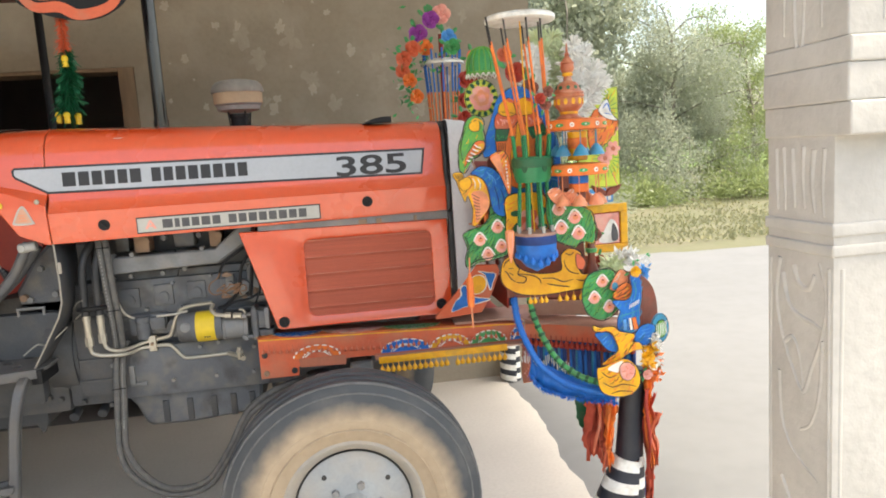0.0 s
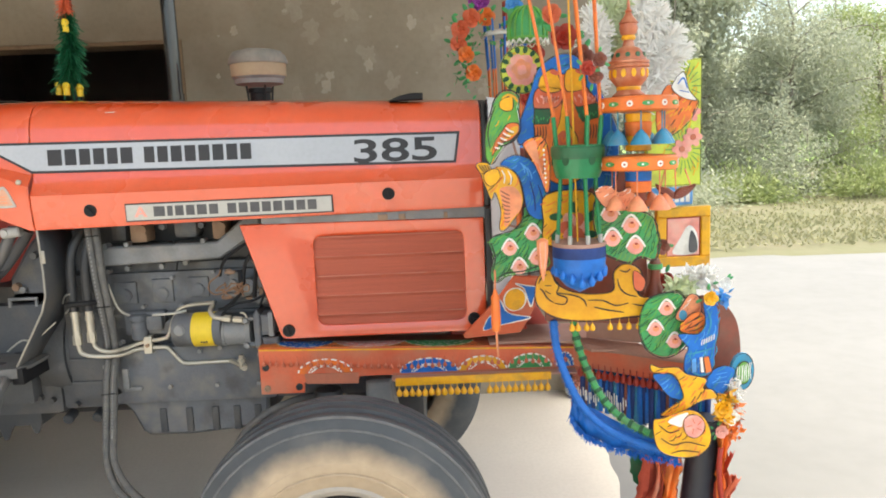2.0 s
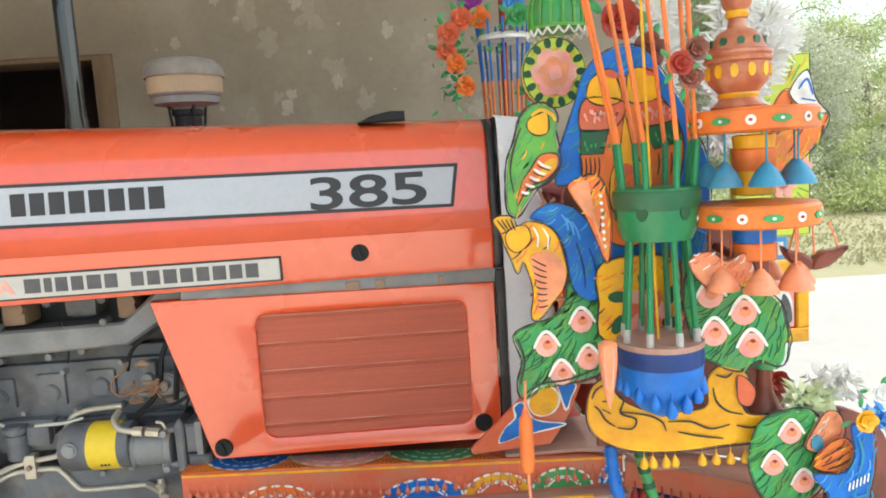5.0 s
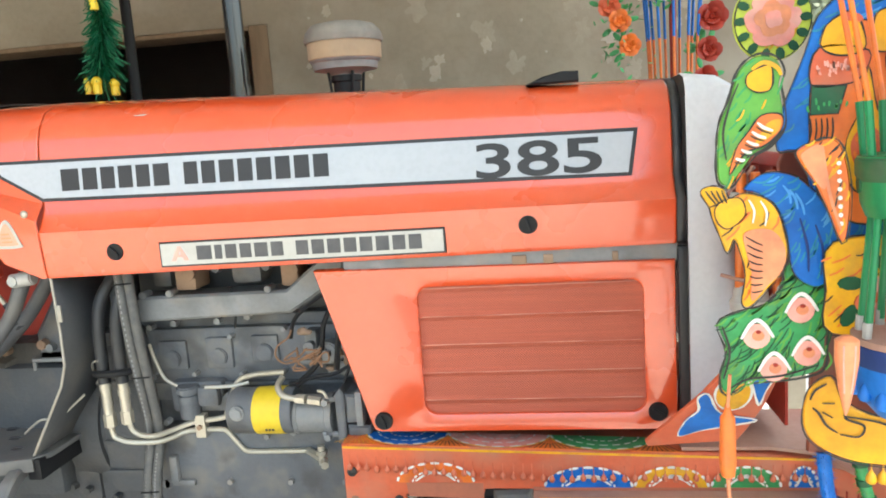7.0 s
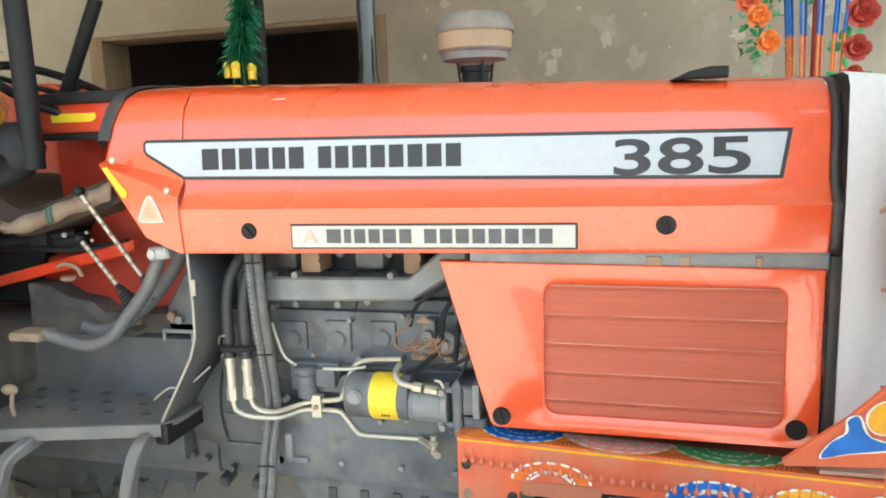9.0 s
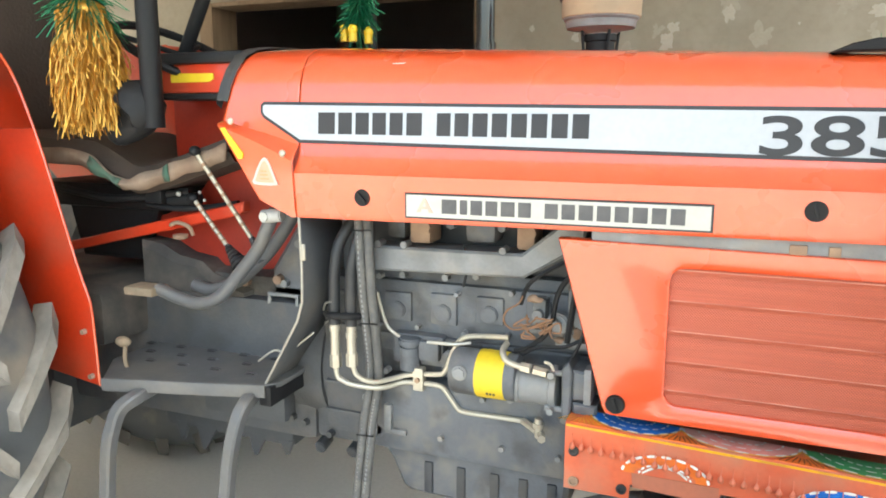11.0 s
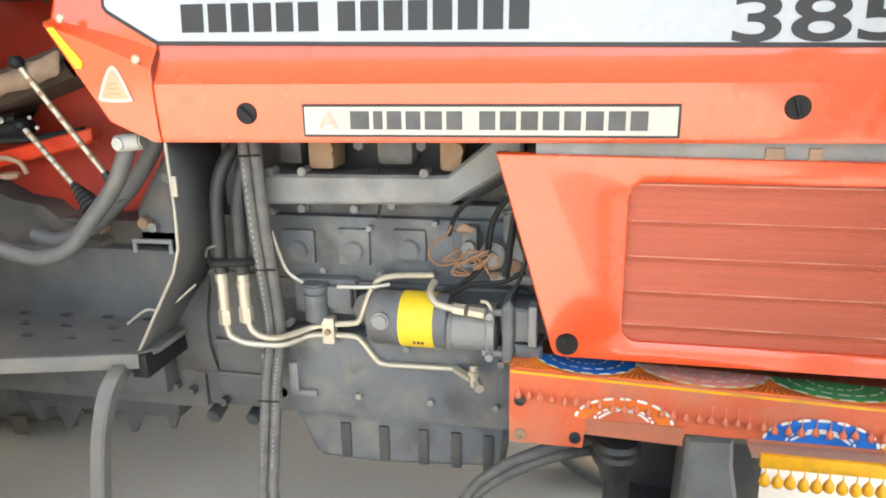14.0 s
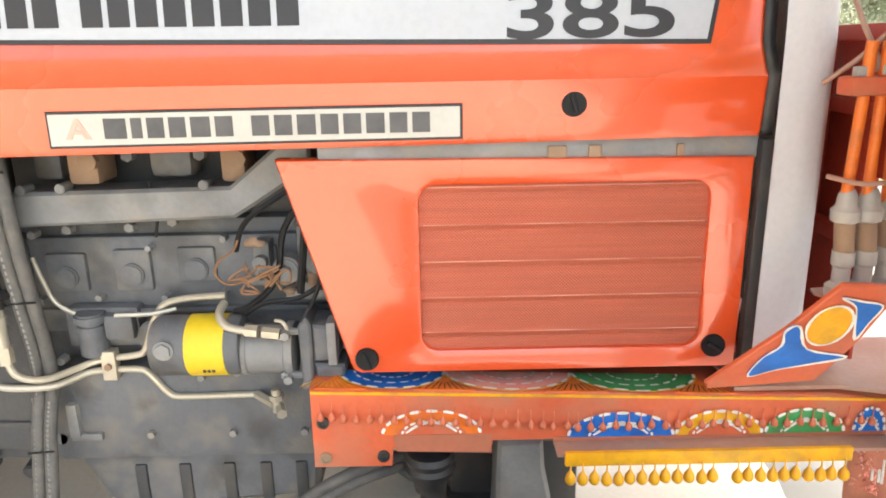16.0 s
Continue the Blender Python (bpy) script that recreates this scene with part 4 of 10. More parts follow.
def bars(name, spec, pl, u0, v0, u1, v1, height, mat, parent, front):
    """A brand word as plain upright blocks, wide and narrow."""
    total = sum(w for w in spec) + 0.28 * (len(spec) - 1)
    k = (u1 - u0) / total
    bm = bm_new()
    u = u0
    for w in spec:
        if w > 0.6:
            f = (u - u0) / (u1 - u0)
            v = v0 + (v1 - v0) * f
            slab(bm, pl, [(u, v), (u + w * k, v), (u + w * k, v + height), (u, v + height)], back=0.0, front=front, bev=0.0)
        u += (w + 0.28) * k
    return part(name, bm, mat, parent, "dark blocks in place of a brand name", pieces="letter_block")


bars("brand_lettering", [1.3, 1.05, 1, 1, 0.95, 1.1, 0.5, 0.95, 0.95, 1, 1, 1, 1, 1, 1], DP, -0.922, 1.4645, -0.296, 1.4605, 0.049, DECAL_BLACK, hood, 0.0036)
MP = Plane((0, YN + 0.0025, 0))
bm = bm_new()
slab(bm, MP, [(-0.688, 1.28), (-0.05, 1.284), (-0.05, 1.338), (-0.688, 1.336)], back=-0.012, front=0.003, bev=0.001)
part("badge_plate", bm, DECAL_BLACK, hood)
bm = bm_new()
slab(bm, MP, [(-0.684, 1.284), (-0.054, 1.288), (-0.054, 1.334), (-0.684, 1.332)], back=0.0, front=0.0042, bev=0.0)
part("badge_field", bm, PLATE_WHITE, hood, "white maker's plate")
bars("brand_lettering", [1.25, 0.4 + 0.21, 0.95, 0.95, 1.1, 1, 0.5, 1, 1, 1.05, 1, 1, 1.05, 1, 1], MP, -0.6, 1.294, -0.1, 1.296, 0.031, DECAL_GREY, hood, 0.0052)
bm = bm_new()
for q in ([(-0.66, 1.294), (-0.65, 1.294), (-0.638, 1.322), (-0.643, 1.326)], [(-0.62, 1.294), (-0.63, 1.294), (-0.643, 1.322), (-0.638, 1.326)], [(-0.65, 1.302), (-0.63, 1.302), (-0.632, 1.307), (-0.648, 1.307)]):
    slab(bm, MP, q, back=0.0, front=0.0052 + 0.0005 * (q[0][0] > -0.63) + 0.001 * (q[0][0] == -0.65), bev=0.0)
part("emblem", bm, PINK, hood, "small red emblem", pieces="emblem_bar")
# stickers and screws on the rear cowl
CP = Plane((0, YN + 0.003, 0))
bm = bm_new()
slab(bm, CP, blob([(-1.084, 1.341), (-1.023, 1.34), (-1.024, 1.354), (-1.044, 1.399), (-1.061, 1.4), (-1.083, 1.36)], 4), back=-0.004, front=0.002, bev=0.0)
part("sticker", bm, PLATE_WHITE, cowl, "white triangular warning sticker")
bm = bm_new()
slab(bm, CP, blob([(-1.077, 1.347), (-1.03, 1.346), (-1.031, 1.356), (-1.047, 1.392), (-1.059, 1.393), (-1.076, 1.36)], 4), back=0.0, front=0.0028, bev=0.0)
part("sticker", bm, STICKER, cowl)
bm = bm_new()
for k in range(3):
    slab(bm, CP, [(-1.066, 1.353 + 0.009 * k), (-1.041 - 0.003 * k, 1.353 + 0.009 * k), (-1.041 - 0.003 * k, 1.356 + 0.009 * k), (-1.066, 1.356 + 0.009 * k)], back=0.0, front=0.0036, bev=0.0)
part("sticker_line", bm, PEACH, cowl, pieces="sticker_line")
bm = bm_new()
slab(bm, CP, [(-1.176, 1.472), (-1.163, 1.474), (-1.112, 1.412), (-1.116, 1.4), (-1.127, 1.4)], back=-0.004, front=0.003, bev=0.0)
part("sticker", bm, YELLOW_TAG, cowl, "yellow strip sticker")
for x, z in ((-1.146, 1.489), (-1.003, 1.415)):
    bm = bm_new()
    ball(bm, (x, YN + 0.002, z), (0.009, 0.006, 0.009), 10)
    part("screw", bm, PIPE, cowl)
bm = bm_new()
slab(bm, Plane((0, 2.712, 0)), [(-0.75, 1.618), (-0.735, 1.612), (-0.715, 1.619)], back=-0.01, front=0.0, bev=0.0)
part("paint_chip", bm, PLATE_WHITE, hood)
bm = bm_new()
slab(bm, Plane((0, 2.73, 0)), [(0.13, 1.618), (0.24, 1.618), (0.24, 1.64), (0.205, 1.641), (0.165, 1.633)], back=-0.035, front=0.0, bev=0.003)
part("hood_catch", bm, GREASE, hood)

# exhaust and air pre-cleaner above the hood
bm = bm_new()
cyl(bm, (-0.674, 3.15, 1.6), (-0.674, 3.15, 2.75), 0.026, n=20)
cyl(bm, (-0.674, 3.15, 1.6), (-0.674, 3.15, 1.7), 0.03, n=20)
part("exhaust_pipe", bm, GLOSS_BLACK, tractor, "black upright exhaust pipe")
bm = bm_new()
lathe(bm, [(0.033, 1.6), (0.033, 1.69), (0.04, 1.69), (0.04, 1.705), (0.05, 1.712), (0.085, 1.718), (0.088, 1.735), (0.094, 1.74), (0.0965, 1.79)], (-0.352, 3.1, 0), 30)
pre = part("air_precleaner", bm, GREY_PALE, tractor, "dusty round air pre-cleaner bowl on the hood")
bm = bm_new()
lathe(bm, [(0.09, 1.742), (0.0975, 1.744), (0.099, 1.792), (0.092, 1.794)], (-0.352, 3.1, 0), 30)
part("bowl", bm, MUD, pre)
bm = bm_new()
lathe(bm, [(0.034, 1.61), (0.036, 1.615), (0.036, 1.685), (0.041, 1.688), (0.041, 1.703), (0.034, 1.706)], (-0.352, 3.1, 0), 24)
for i in range(4):
    a = math.pi * i / 2 + 0.6
    cyl(bm, (-0.352 + 0.042 * math.cos(a), 3.1 + 0.042 * math.sin(a), 1.64), (-0.352 + 0.05 * math.cos(a), 3.1 + 0.05 * math.sin(a), 1.712), 0.004, n=6)
part("stem", bm, GREASE, pre, pieces="stem_clip")
bm = bm_new()
lathe(bm, [(0.104, 1.787), (0.106, 1.795), (0.1, 1.815), (0.085, 1.832), (0.05, 1.84), (0.002, 1.843)], (-0.352, 3.1, 0), 30)
part("cap", bm, LUG, pre)

# ---- engine ----
bm = bm_new()
box(bm, (-0.92, 2.85, 0.62), (0.3, 3.2, 1.12), 0.02)
box(bm, (-0.9, 2.83, 0.9), (-0.25, 2.86, 1.09), 0.008)
box(bm, (-0.86, 2.79, 0.64), (-0.3, 2.86, 0.84), 0.018)
for x0, w, z0, z1 in ((-0.83, 0.075, 0.985, 1.06), (-0.703, 0.07, 0.985, 1.066), (-0.582, 0.07, 1.0, 1.068), (-0.455, 0.06, 0.99, 1.07)):
    box(bm, (x0, 2.82, z0), (x0 + w, 2.84, z1), 0.006)
    cyl(bm, (x0 + w / 2, 2.825, (z0 + z1) / 2 - 0.008), (x0 + w / 2, 2.812, (z0 + z1) / 2 - 0.008), 0.022, n=18, bev=0.003)
box(bm, (-0.88, 2.815, 0.94), (-0.3, 2.85, 0.952), 0.004)
block = part("engine_block", bm, GREY_ENG, tractor, "grey painted cast iron engine block", pieces="engine_casting")
bm = bm_new()
box(bm, (-0.9, 2.88, 1.1), (0.3, 3.15, 1.38), 0.02)
part("cylinder_head", bm, GREY_PLATE, tractor)
# intake channel
bm = bm_new()
IP = Plane((0, 2.8, 0))
slab(bm, IP, [(-0.84, 1.125), (-0.45, 1.135), (-0.345, 1.2), (-0.31, 1.225), (-0.31, 1.29), (-0.36, 1.27), (-0.455, 1.192), (-0.84, 1.187)], back=-0.05, front=0.035, bev=0.006)
intake = part("intake_channel", bm, GREY_PALE, tractor, "long grey intake channel along the engine")
bm = bm_new()
for x, z in ((-0.82, 1.192), (-0.75, 1.194), (-0.5, 1.196), (-0.37, 1.268)):
    cyl(bm, (x, 2.8, z), (x, 2.762, z), 0.009, n=10, bev=0.002)
for x, z in ((-0.775, 1.108), (-0.66, 1.11), (-0.58, 1.12)):
    bolt(bm, (x, 2.83, z), 0.01, depth=0.02)
part("bolt", bm, GREY_PALE, intake, pieces="bolt")
for x0, x1, y0 in ((-0.745, -0.69, 2.79), (-0.475, -0.43, 2.79)):
    bm = bm_new()
    box(bm, (x0, y0, 1.195), (x1, y0 + 0.08, 1.3), 0.01)
    cyl(bm, (x1 - 0.012, y0, 1.238), (x1 - 0.012, y0 - 0.014, 1.238), 0.017, n=8)
    part("manifold_flange", bm, RUST, tractor, "rusty exhaust manifold flange")
bm = bm_new()
box(bm, (-0.82, 2.82, 1.2), (-0.77, 2.9, 1.29), 0.01)
box(bm, (-0.61, 2.81, 1.2), (-0.53, 2.9, 1.285), 0.02)
cyl(bm, (-0.57, 2.815, 1.275), (-0.57, 2.795, 1.275), 0.012, n=8)
for x, z in ((-0.64, 1.245), (-0.512, 1.245), (-0.6, 1.285)):
    bolt(bm, (x, 2.815, z), 0.012, depth=0.02)
part("manifold", bm, GREY_ENG, tractor, pieces="manifold_stub")
# oil sump with ribs
bm = bm_new()
slab(bm, Plane((0, 2.82, 0)), [(-0.86, 0.66), (-0.815, 0.6), (-0.785, 0.53), (-0.765, 0.516), (-0.62, 0.512), (-0.37, 0.53), (-0.345, 0.545), (-0.335, 0.66)], back=-0.32, front=0.0, bev=0.012)
sump = part("oil_sump", bm, GREY_ENG, tractor, "ribbed grey oil sump")
for x in (-0.707, -0.617, -0.527, -0.452, -0.38):
    bm = bm_new()
    box(bm, (x - 0.012, 2.814, 0.525), (x + 0.012, 2.83, 0.612), 0.004)
    part("rib", bm, GREY_PLATE, sump)
bm = bm_new()
cyl(bm, (-0.61, 2.83, 0.66), (-0.61, 2.8, 0.66), 0.015, n=16)
cyl(bm, (-0.84, 2.82, 0.69), (-0.84, 2.79, 0.69), 0.012, n=10)
tube(bm, [(-0.79, 2.81, 0.74), (-0.775, 2.8, 0.69), (-0.77, 2.8, 0.655), (-0.75, 2.8, 0.65)], 0.004, 6, 4)
part("dipstick", bm, GREY_PALE, sump, pieces="fitting")
# bell housing, gearbox and rear axle casing
bm = bm_new()
cyl(bm, (-1.12, 3.0, 0.82), (-1.0, 3.0, 0.82), 0.205, 0.205, n=32, bev=0.012)
box(bm, (-1.0, 2.79, 0.66), (-0.86, 3.2, 1.1), 0.03)
for z in (0.72, 0.8, 0.96, 1.05):
    box(bm, (-0.99, 2.782, z), (-0.87, 2.8, z + 0.012), 0.003)
box(bm, (-2.2, 2.83, 0.6), (-1.05, 3.17, 1.0), 0.03)
box(bm, (-1.05, 2.83, 0.62), (-0.86, 2.9, 0.8), 0.015)
box(bm, (-1.4, 2.78, 0.66), (-1.12, 2.86, 0.8), 0.02)
gear = part("gearbox", bm, GEAR_SHADED, tractor, "grey gearbox and clutch housing", pieces="gearbox_casting")
bm = bm_new()
for x, z in ((-1.056, 0.573), (-0.953, 0.576)):
    cyl(bm, (x, 2.9, z + 0.012), (x, 2.85, z), 0.018, n=14, bev=0.003)
for x, z in ((-1.08, 0.66), (-1.12, 0.67), (-0.9, 0.62), (-1.0, 0.64), (-1.22, 0.7), (-1.3, 0.72)):
    bolt(bm, (x, 2.825, z), 0.011, depth=0.018)
part("bolt", bm, GREY_PLATE, gear, pieces="bolt")
bm = bm_new()
box(bm, (-1.62, 2.86, 0.55), (-1.15, 3.1, 0.63), 0.02)
for x, w, d in ((-1.58, 0.03, 0.02), (-1.5, 0.06, 0.0), (-1.4, 0.025, 0.03), (-1.31, 0.045, 0.015), (-1.2, 0.03, 0.035)):
    slab(bm, Plane((0, 2.86, 0)), [(x, 0.57), (x + 0.02, 0.49 + d), (x + 0.03, 0.49 + d), (x + w + 0.02, 0.57)], back=-0.012, front=0.0, bev=0.001)
part("gearbox_guard", bm, GREY_PLATE, gear, pieces="guard_lug")
bm = bm_new()
cyl(bm, (-2.2, 2.5, 0.76), (-2.2, 3.5, 0.76), 0.12, n=20)
box(bm, (-2.45, 2.75, 0.5), (-1.95, 3.25, 1.0), 0.03)
part("rear_axle", bm, GREY_PLATE, tractor)

# starter motor with its yellow label
def along_x(bm, profile, y, z, n=28):
    """Turn (radius, x) pairs round a level axis."""
    new_bm = bm_new()
    lathe(new_bm, profile, (0, 0, 0), n)
    bmesh.ops.rotate(new_bm, verts=new_bm.verts, cent=(0, 0, 0), matrix=Matrix.Rotation(radians(90), 3, "Y"))
    bmesh.ops.translate(new_bm, verts=new_bm.verts, vec=(0, y, z))
    me = bpy.data.meshes.new("turned")
    new_bm.to_mesh(me)
    new_bm.free()
    bm.from_mesh(me)
    bpy.data.meshes.remove(me)
    return bm


SY, SZ = 2.74, 0.907
starter = part("starter_motor", along_x(bm_new(), [(0.02, -0.608), (0.05, -0.606), (0.055, -0.598), (0.0555, -0.455), (0.052, -0.448), (0.03, -0.445)], SY, SZ), GREY_ENG, tractor, "grey starter motor cylinder")
part("drive_end", along_x(bm_new(), [(0.03, -0.452), (0.047, -0.45), (0.0475, -0.44), (0.045, -0.437), (0.045, -0.372), (0.05, -0.369), (0.05, -0.355), (0.03, -0.352)], SY + 0.004, SZ - 0.012), GREY_PALE, starter)
part("label_band", along_x(bm_new(), [(0.0557, -0.541), (0.0566, -0.54), (0.0566, -0.473), (0.0557, -0.472)], SY, SZ), YELLOW_TAG, starter, "yellow paper label")
bm = bm_new()
for u, h in ((-0.512, 0.014), (-0.504, 0.018), (-0.496, 0.016)):
    box(bm, (u, SY - 0.0525, SZ - 0.034), (u + 0.005, SY - 0.046, SZ - 0.034 + h), m=Matrix.Translation((0, 0.004, 0)))
part("label_mark", bm, INK, starter, pieces="label_mark")
bm = bm_new()
cyl(bm, (-0.575, SY - 0.05, SZ + 0.012), (-0.575, SY - 0.062, SZ + 0.012), 0.0145, n=6)
cyl(bm, (-0.575, SY - 0.05, SZ + 0.012), (-0.575, SY - 0.057, SZ + 0.012), 0.018, n=16)
for dz in (0.034, -0.05):
    cyl(bm, (-0.378, SY - 0.03, SZ + dz), (-0.335, SY - 0.03, SZ + dz), 0.007, n=8)
    bolt(bm, (-0.362, SY - 0.042, SZ + dz), 0.009, depth=0.014)
part("bolt", bm, GREY_PALE, starter, pieces="bolt")
bm = bm_new()
slab(bm, Plane((0, SY - 0.05, 0)), [(-0.337, SZ - 0.06), (-0.318, SZ - 0.066), (-0.316, SZ + 0.05), (-0.325, SZ + 0.066), (-0.339, SZ + 0.05)], back=-0.09, front=0.0, bev=0.004)
slab(bm, Plane((0, SY - 0.045, 0)), [(-0.316, SZ - 0.02), (-0.272, SZ - 0.018), (-0.268, SZ + 0.045), (-0.316, SZ + 0.05)], back=-0.08, front=0.0, bev=0.005)
slab(bm, Plane((0, SY - 0.04, 0)), [(-0.316, SZ - 0.062), (-0.262, SZ - 0.05), (-0.262, SZ - 0.028), (-0.316, SZ - 0.026)], back=-0.07, front=0.0, bev=0.005)
part("end_housing", bm, GREY_ENG, starter, pieces="housing_lug")
bm = bm_new()
box(bm, (-0.288, SY - 0.06, SZ - 0.02), (-0.272, SY - 0.02, SZ + 0.06), 0.003)
part("mounting_flange", bm, GREY_PALE, starter)
bm = bm_new()
tube(bm, [(-0.478, 2.745, 0.985), (-0.482, 2.72, 0.972), (-0.468, 2.705, 0.956), (-0.445, 2.7, 0.95), (-0.42, 2.698, 0.948)], 0.0075, 10, 5)
cyl(bm, (-0.432, 2.698, 0.949), (-0.41, 2.697, 0.947), 0.0115, n=6)
cyl(bm, (-0.402, 2.696, 0.946), (-0.372, 2.695, 0.942), 0.0105, n=6)
tube(bm, [(-0.375, 2.705, 0.93), (-0.36, 2.7, 0.945), (-0.366, 2.7, 0.962), (-0.38, 2.702, 0.965)], 0.0035, 7, 5)
cyl(bm, (-0.4, 2.745, 0.765), (-0.4, 2.745, 0.812), 0.009, n=10)
cyl(bm, (-0.4, 2.745, 0.79), (-0.4, 2.745, 0.8), 0.0135, n=6)
cyl(bm, (-0.447, 2.785, 0.782), (-0.405, 2.75, 0.778), 0.0095, n=6)
cyl(bm, (-0.395, 2.745, 0.775), (-0.385, 2.715, 0.775), 0.01, n=6)
part("terminal", bm, PIPE, starter, "tarnished terminal fittings", pieces="terminal")

# lift pump and small fittings on the block
bm = bm_new()
cyl(bm, (-0.745, 2.79, 0.87), (-0.745, 2.79, 0.935), 0.026, n=18, bev=0.004)
cyl(bm, (-0.745, 2.79, 0.935), (-0.745, 2.79, 0.955), 0.03, n=18, bev=0.004)
box(bm, (-0.72, 2.78, 0.9), (-0.665, 2.82, 0.95), 0.008)
cyl(bm, (-0.63, 2.83, 0.9), (-0.63, 2.79, 0.9), 0.035, n=18, bev=0.004)
box(bm, (-0.8, 2.8, 0.88), (-0.66, 2.85, 0.96), 0.01)
part("fuel_lift_pump", bm, GREY_ENG, tractor)
bm = bm_new()
for q in ([(-0.69, 2.77, 0.955), (-0.62, 2.77, 0.957), (-0.58, 2.78, 0.962)], [(-0.84, 2.8, 1.06), (-0.83, 2.8, 1.02), (-0.81, 2.8, 0.97), (-0.77, 2.8, 0.945)]):
    tube(bm, q, 0.0045, 7, 5)
part("fuel_pipe", bm, PIPE, tractor, pieces="fuel_pipe")
bm = bm_new()
wires = random.Random(15)
for i in range(9):
    c = Vector((-0.405 + wires.uniform(-0.03, 0.03), 2.72 + wires.uniform(-0.012, 0.012), 1.035 + wires.uniform(-0.012, 0.014)))
    tube(bm, [c + Vector((wires.uniform(-0.03, 0.03), wires.uniform(-0.01, 0.01), wires.uniform(-0.018, 0.018))) for k in range(4)], 0.0022, 6, 5)
tube(bm, [(-0.43, 2.73, 1.03), (-0.465, 2.735, 1.022), (-0.485, 2.735, 1.04), (-0.478, 2.735, 1.065), (-0.45, 2.735, 1.085), (-0.44, 2.74, 1.11)], 0.0024, 6, 6)
part("copper_wire", bm, COPPER, tractor, pieces="copper_wire")
bm = bm_new()
for x, z, r in ((-0.84, 1.1, 0.009), (-0.845, 0.97, 0.008), (-0.735, 0.975, 0.007), (-0.61, 0.972, 0.007), (-0.63, 1.07, 0.007), (-0.5, 0.978, 0.008), (-0.49, 1.085, 0.007), (-0.81, 0.86, 0.009), (-0.55, 0.82, 0.008), (-0.48, 0.83, 0.009), (-0.35, 0.8, 0.009), (-0.87, 0.78, 0.01), (-0.86, 0.7, 0.01), (-0.66, 0.7, 0.008), (-0.5, 0.7, 0.008), (-0.36, 0.7, 0.008)):
    bolt(bm, (x, 2.83 if z > 0.94 else 2.8, z), r, depth=0.022)
part("bolt", bm, GREY_PALE, block, pieces="bolt")
bm = bm_new()
box(bm, (-0.815, 2.775, 0.7), (-0.795, 2.8, 0.77), 0.003)
box(bm, (-0.815, 2.78, 0.69), (-0.755, 2.8, 0.705), 0.003)
box(bm, (-0.45, 2.79, 1.0), (-0.36, 2.83, 1.012), 0.003)
box(bm, (-0.43, 2.785, 1.015), (-0.4, 2.83, 1.085), 0.005)
cyl(bm, (-0.415, 2.79, 1.05), (-0.415, 2.765, 1.05), 0.013, n=10)
cyl(bm, (-0.365, 2.79, 1.04), (-0.365, 2.75, 1.04), 0.026, n=18, bev=0.004)
cyl(bm, (-0.365, 2.75, 1.04), (-0.365, 2.735, 1.04), 0.012, n=6)
cyl(bm, (-0.32, 2.79, 1.09), (-0.32, 2.75, 1.09), 0.016, n=12)
box(bm, (-0.345, 2.77, 1.12), (-0.29, 2.8, 1.16), 0.006)
part("engine_bracket", bm, GREY_PALE, tractor, pieces="engine_bracket")
bm = bm_new()
tube(bm, [(-0.6, 2.78, 1.2), (-0.59, 2.775, 1.15), (-0.6, 2.78, 1.1)], 0.003, 6, 5)
tube(bm, [(-0.3, 2.735, 1.18), (-0.315, 2.73, 1.1), (-0.3, 2.73, 1.04), (-0.32, 2.72, 0.98)], 0.004, 6, 5)
tube(bm, [(-0.44, 2.735, 0.965), (-0.4, 2.725, 0.99), (-0.34, 2.72, 1.0), (-0.3, 2.73, 1.02)], 0.0045, 6, 5)
part("engine_wire", bm, GREASE, tractor, pieces="engine_wire")
bm = bm_new()
tube(bm, [(-0.31, 2.74, 1.19), (-0.36, 2.74, 1.12), (-0.38, 2.74, 1.03), (-0.43, 2.74, 0.98), (-0.46, 2.74, 0.97)], 0.006, 7, 6)
tube(bm, [(-0.33, 2.73, 1.2), (-0.42, 2.73, 1.14), (-0.45, 2.75, 1.08)], 0.005, 7, 6)
tube(bm, [(-0.32, 2.73, 1.14), (-0.33, 2.72, 1.05), (-0.335, 2.72, 1.01)], 0.007, 7, 6)
part("engine_wire", bm, GREASE, tractor, pieces="engine_wire")
bm = bm_new()
box(bm, (-0.35, 2.78, 0.97), (-0.24, 2.84, 1.13), 0.015)
box(bm, (-0.37, 2.76, 0.985), (-0.25, 2.78, 1.0), 0.003)
cyl(bm, (-0.3, 2.785, 1.062), (-0.3, 2.755, 1.062), 0.034, n=20, bev=0.004)
cyl(bm, (-0.3, 2.757, 1.062), (-0.3, 2.744, 1.062), 0.014, n=6)
cyl(bm, (-0.335, 2.785, 1.005), (-0.335, 2.762, 1.005), 0.012, n=6)
tube(bm, [(-0.345, 2.78, 1.12), (-0.33, 2.755, 1.128), (-0.305, 2.75, 1.122), (-0.285, 2.752, 1.1)], 0.006, 8, 5)
part("pump_bracket", bm, GREY_PALE, tractor, "pale dirty pump casting beside the side panel", pieces="pump_casting")
bm = bm_new()
for x, z, a, b in ((-0.345, 1.035, 0.018, 0.012), (-0.362, 1.0, 0.014, 0.01), (-0.318, 1.02, 0.012, 0.016), (-0.42, 1.09, 0.02, 0.01)):
    ball(bm, (x, 2.765, z), (a, 0.008, b), 10)
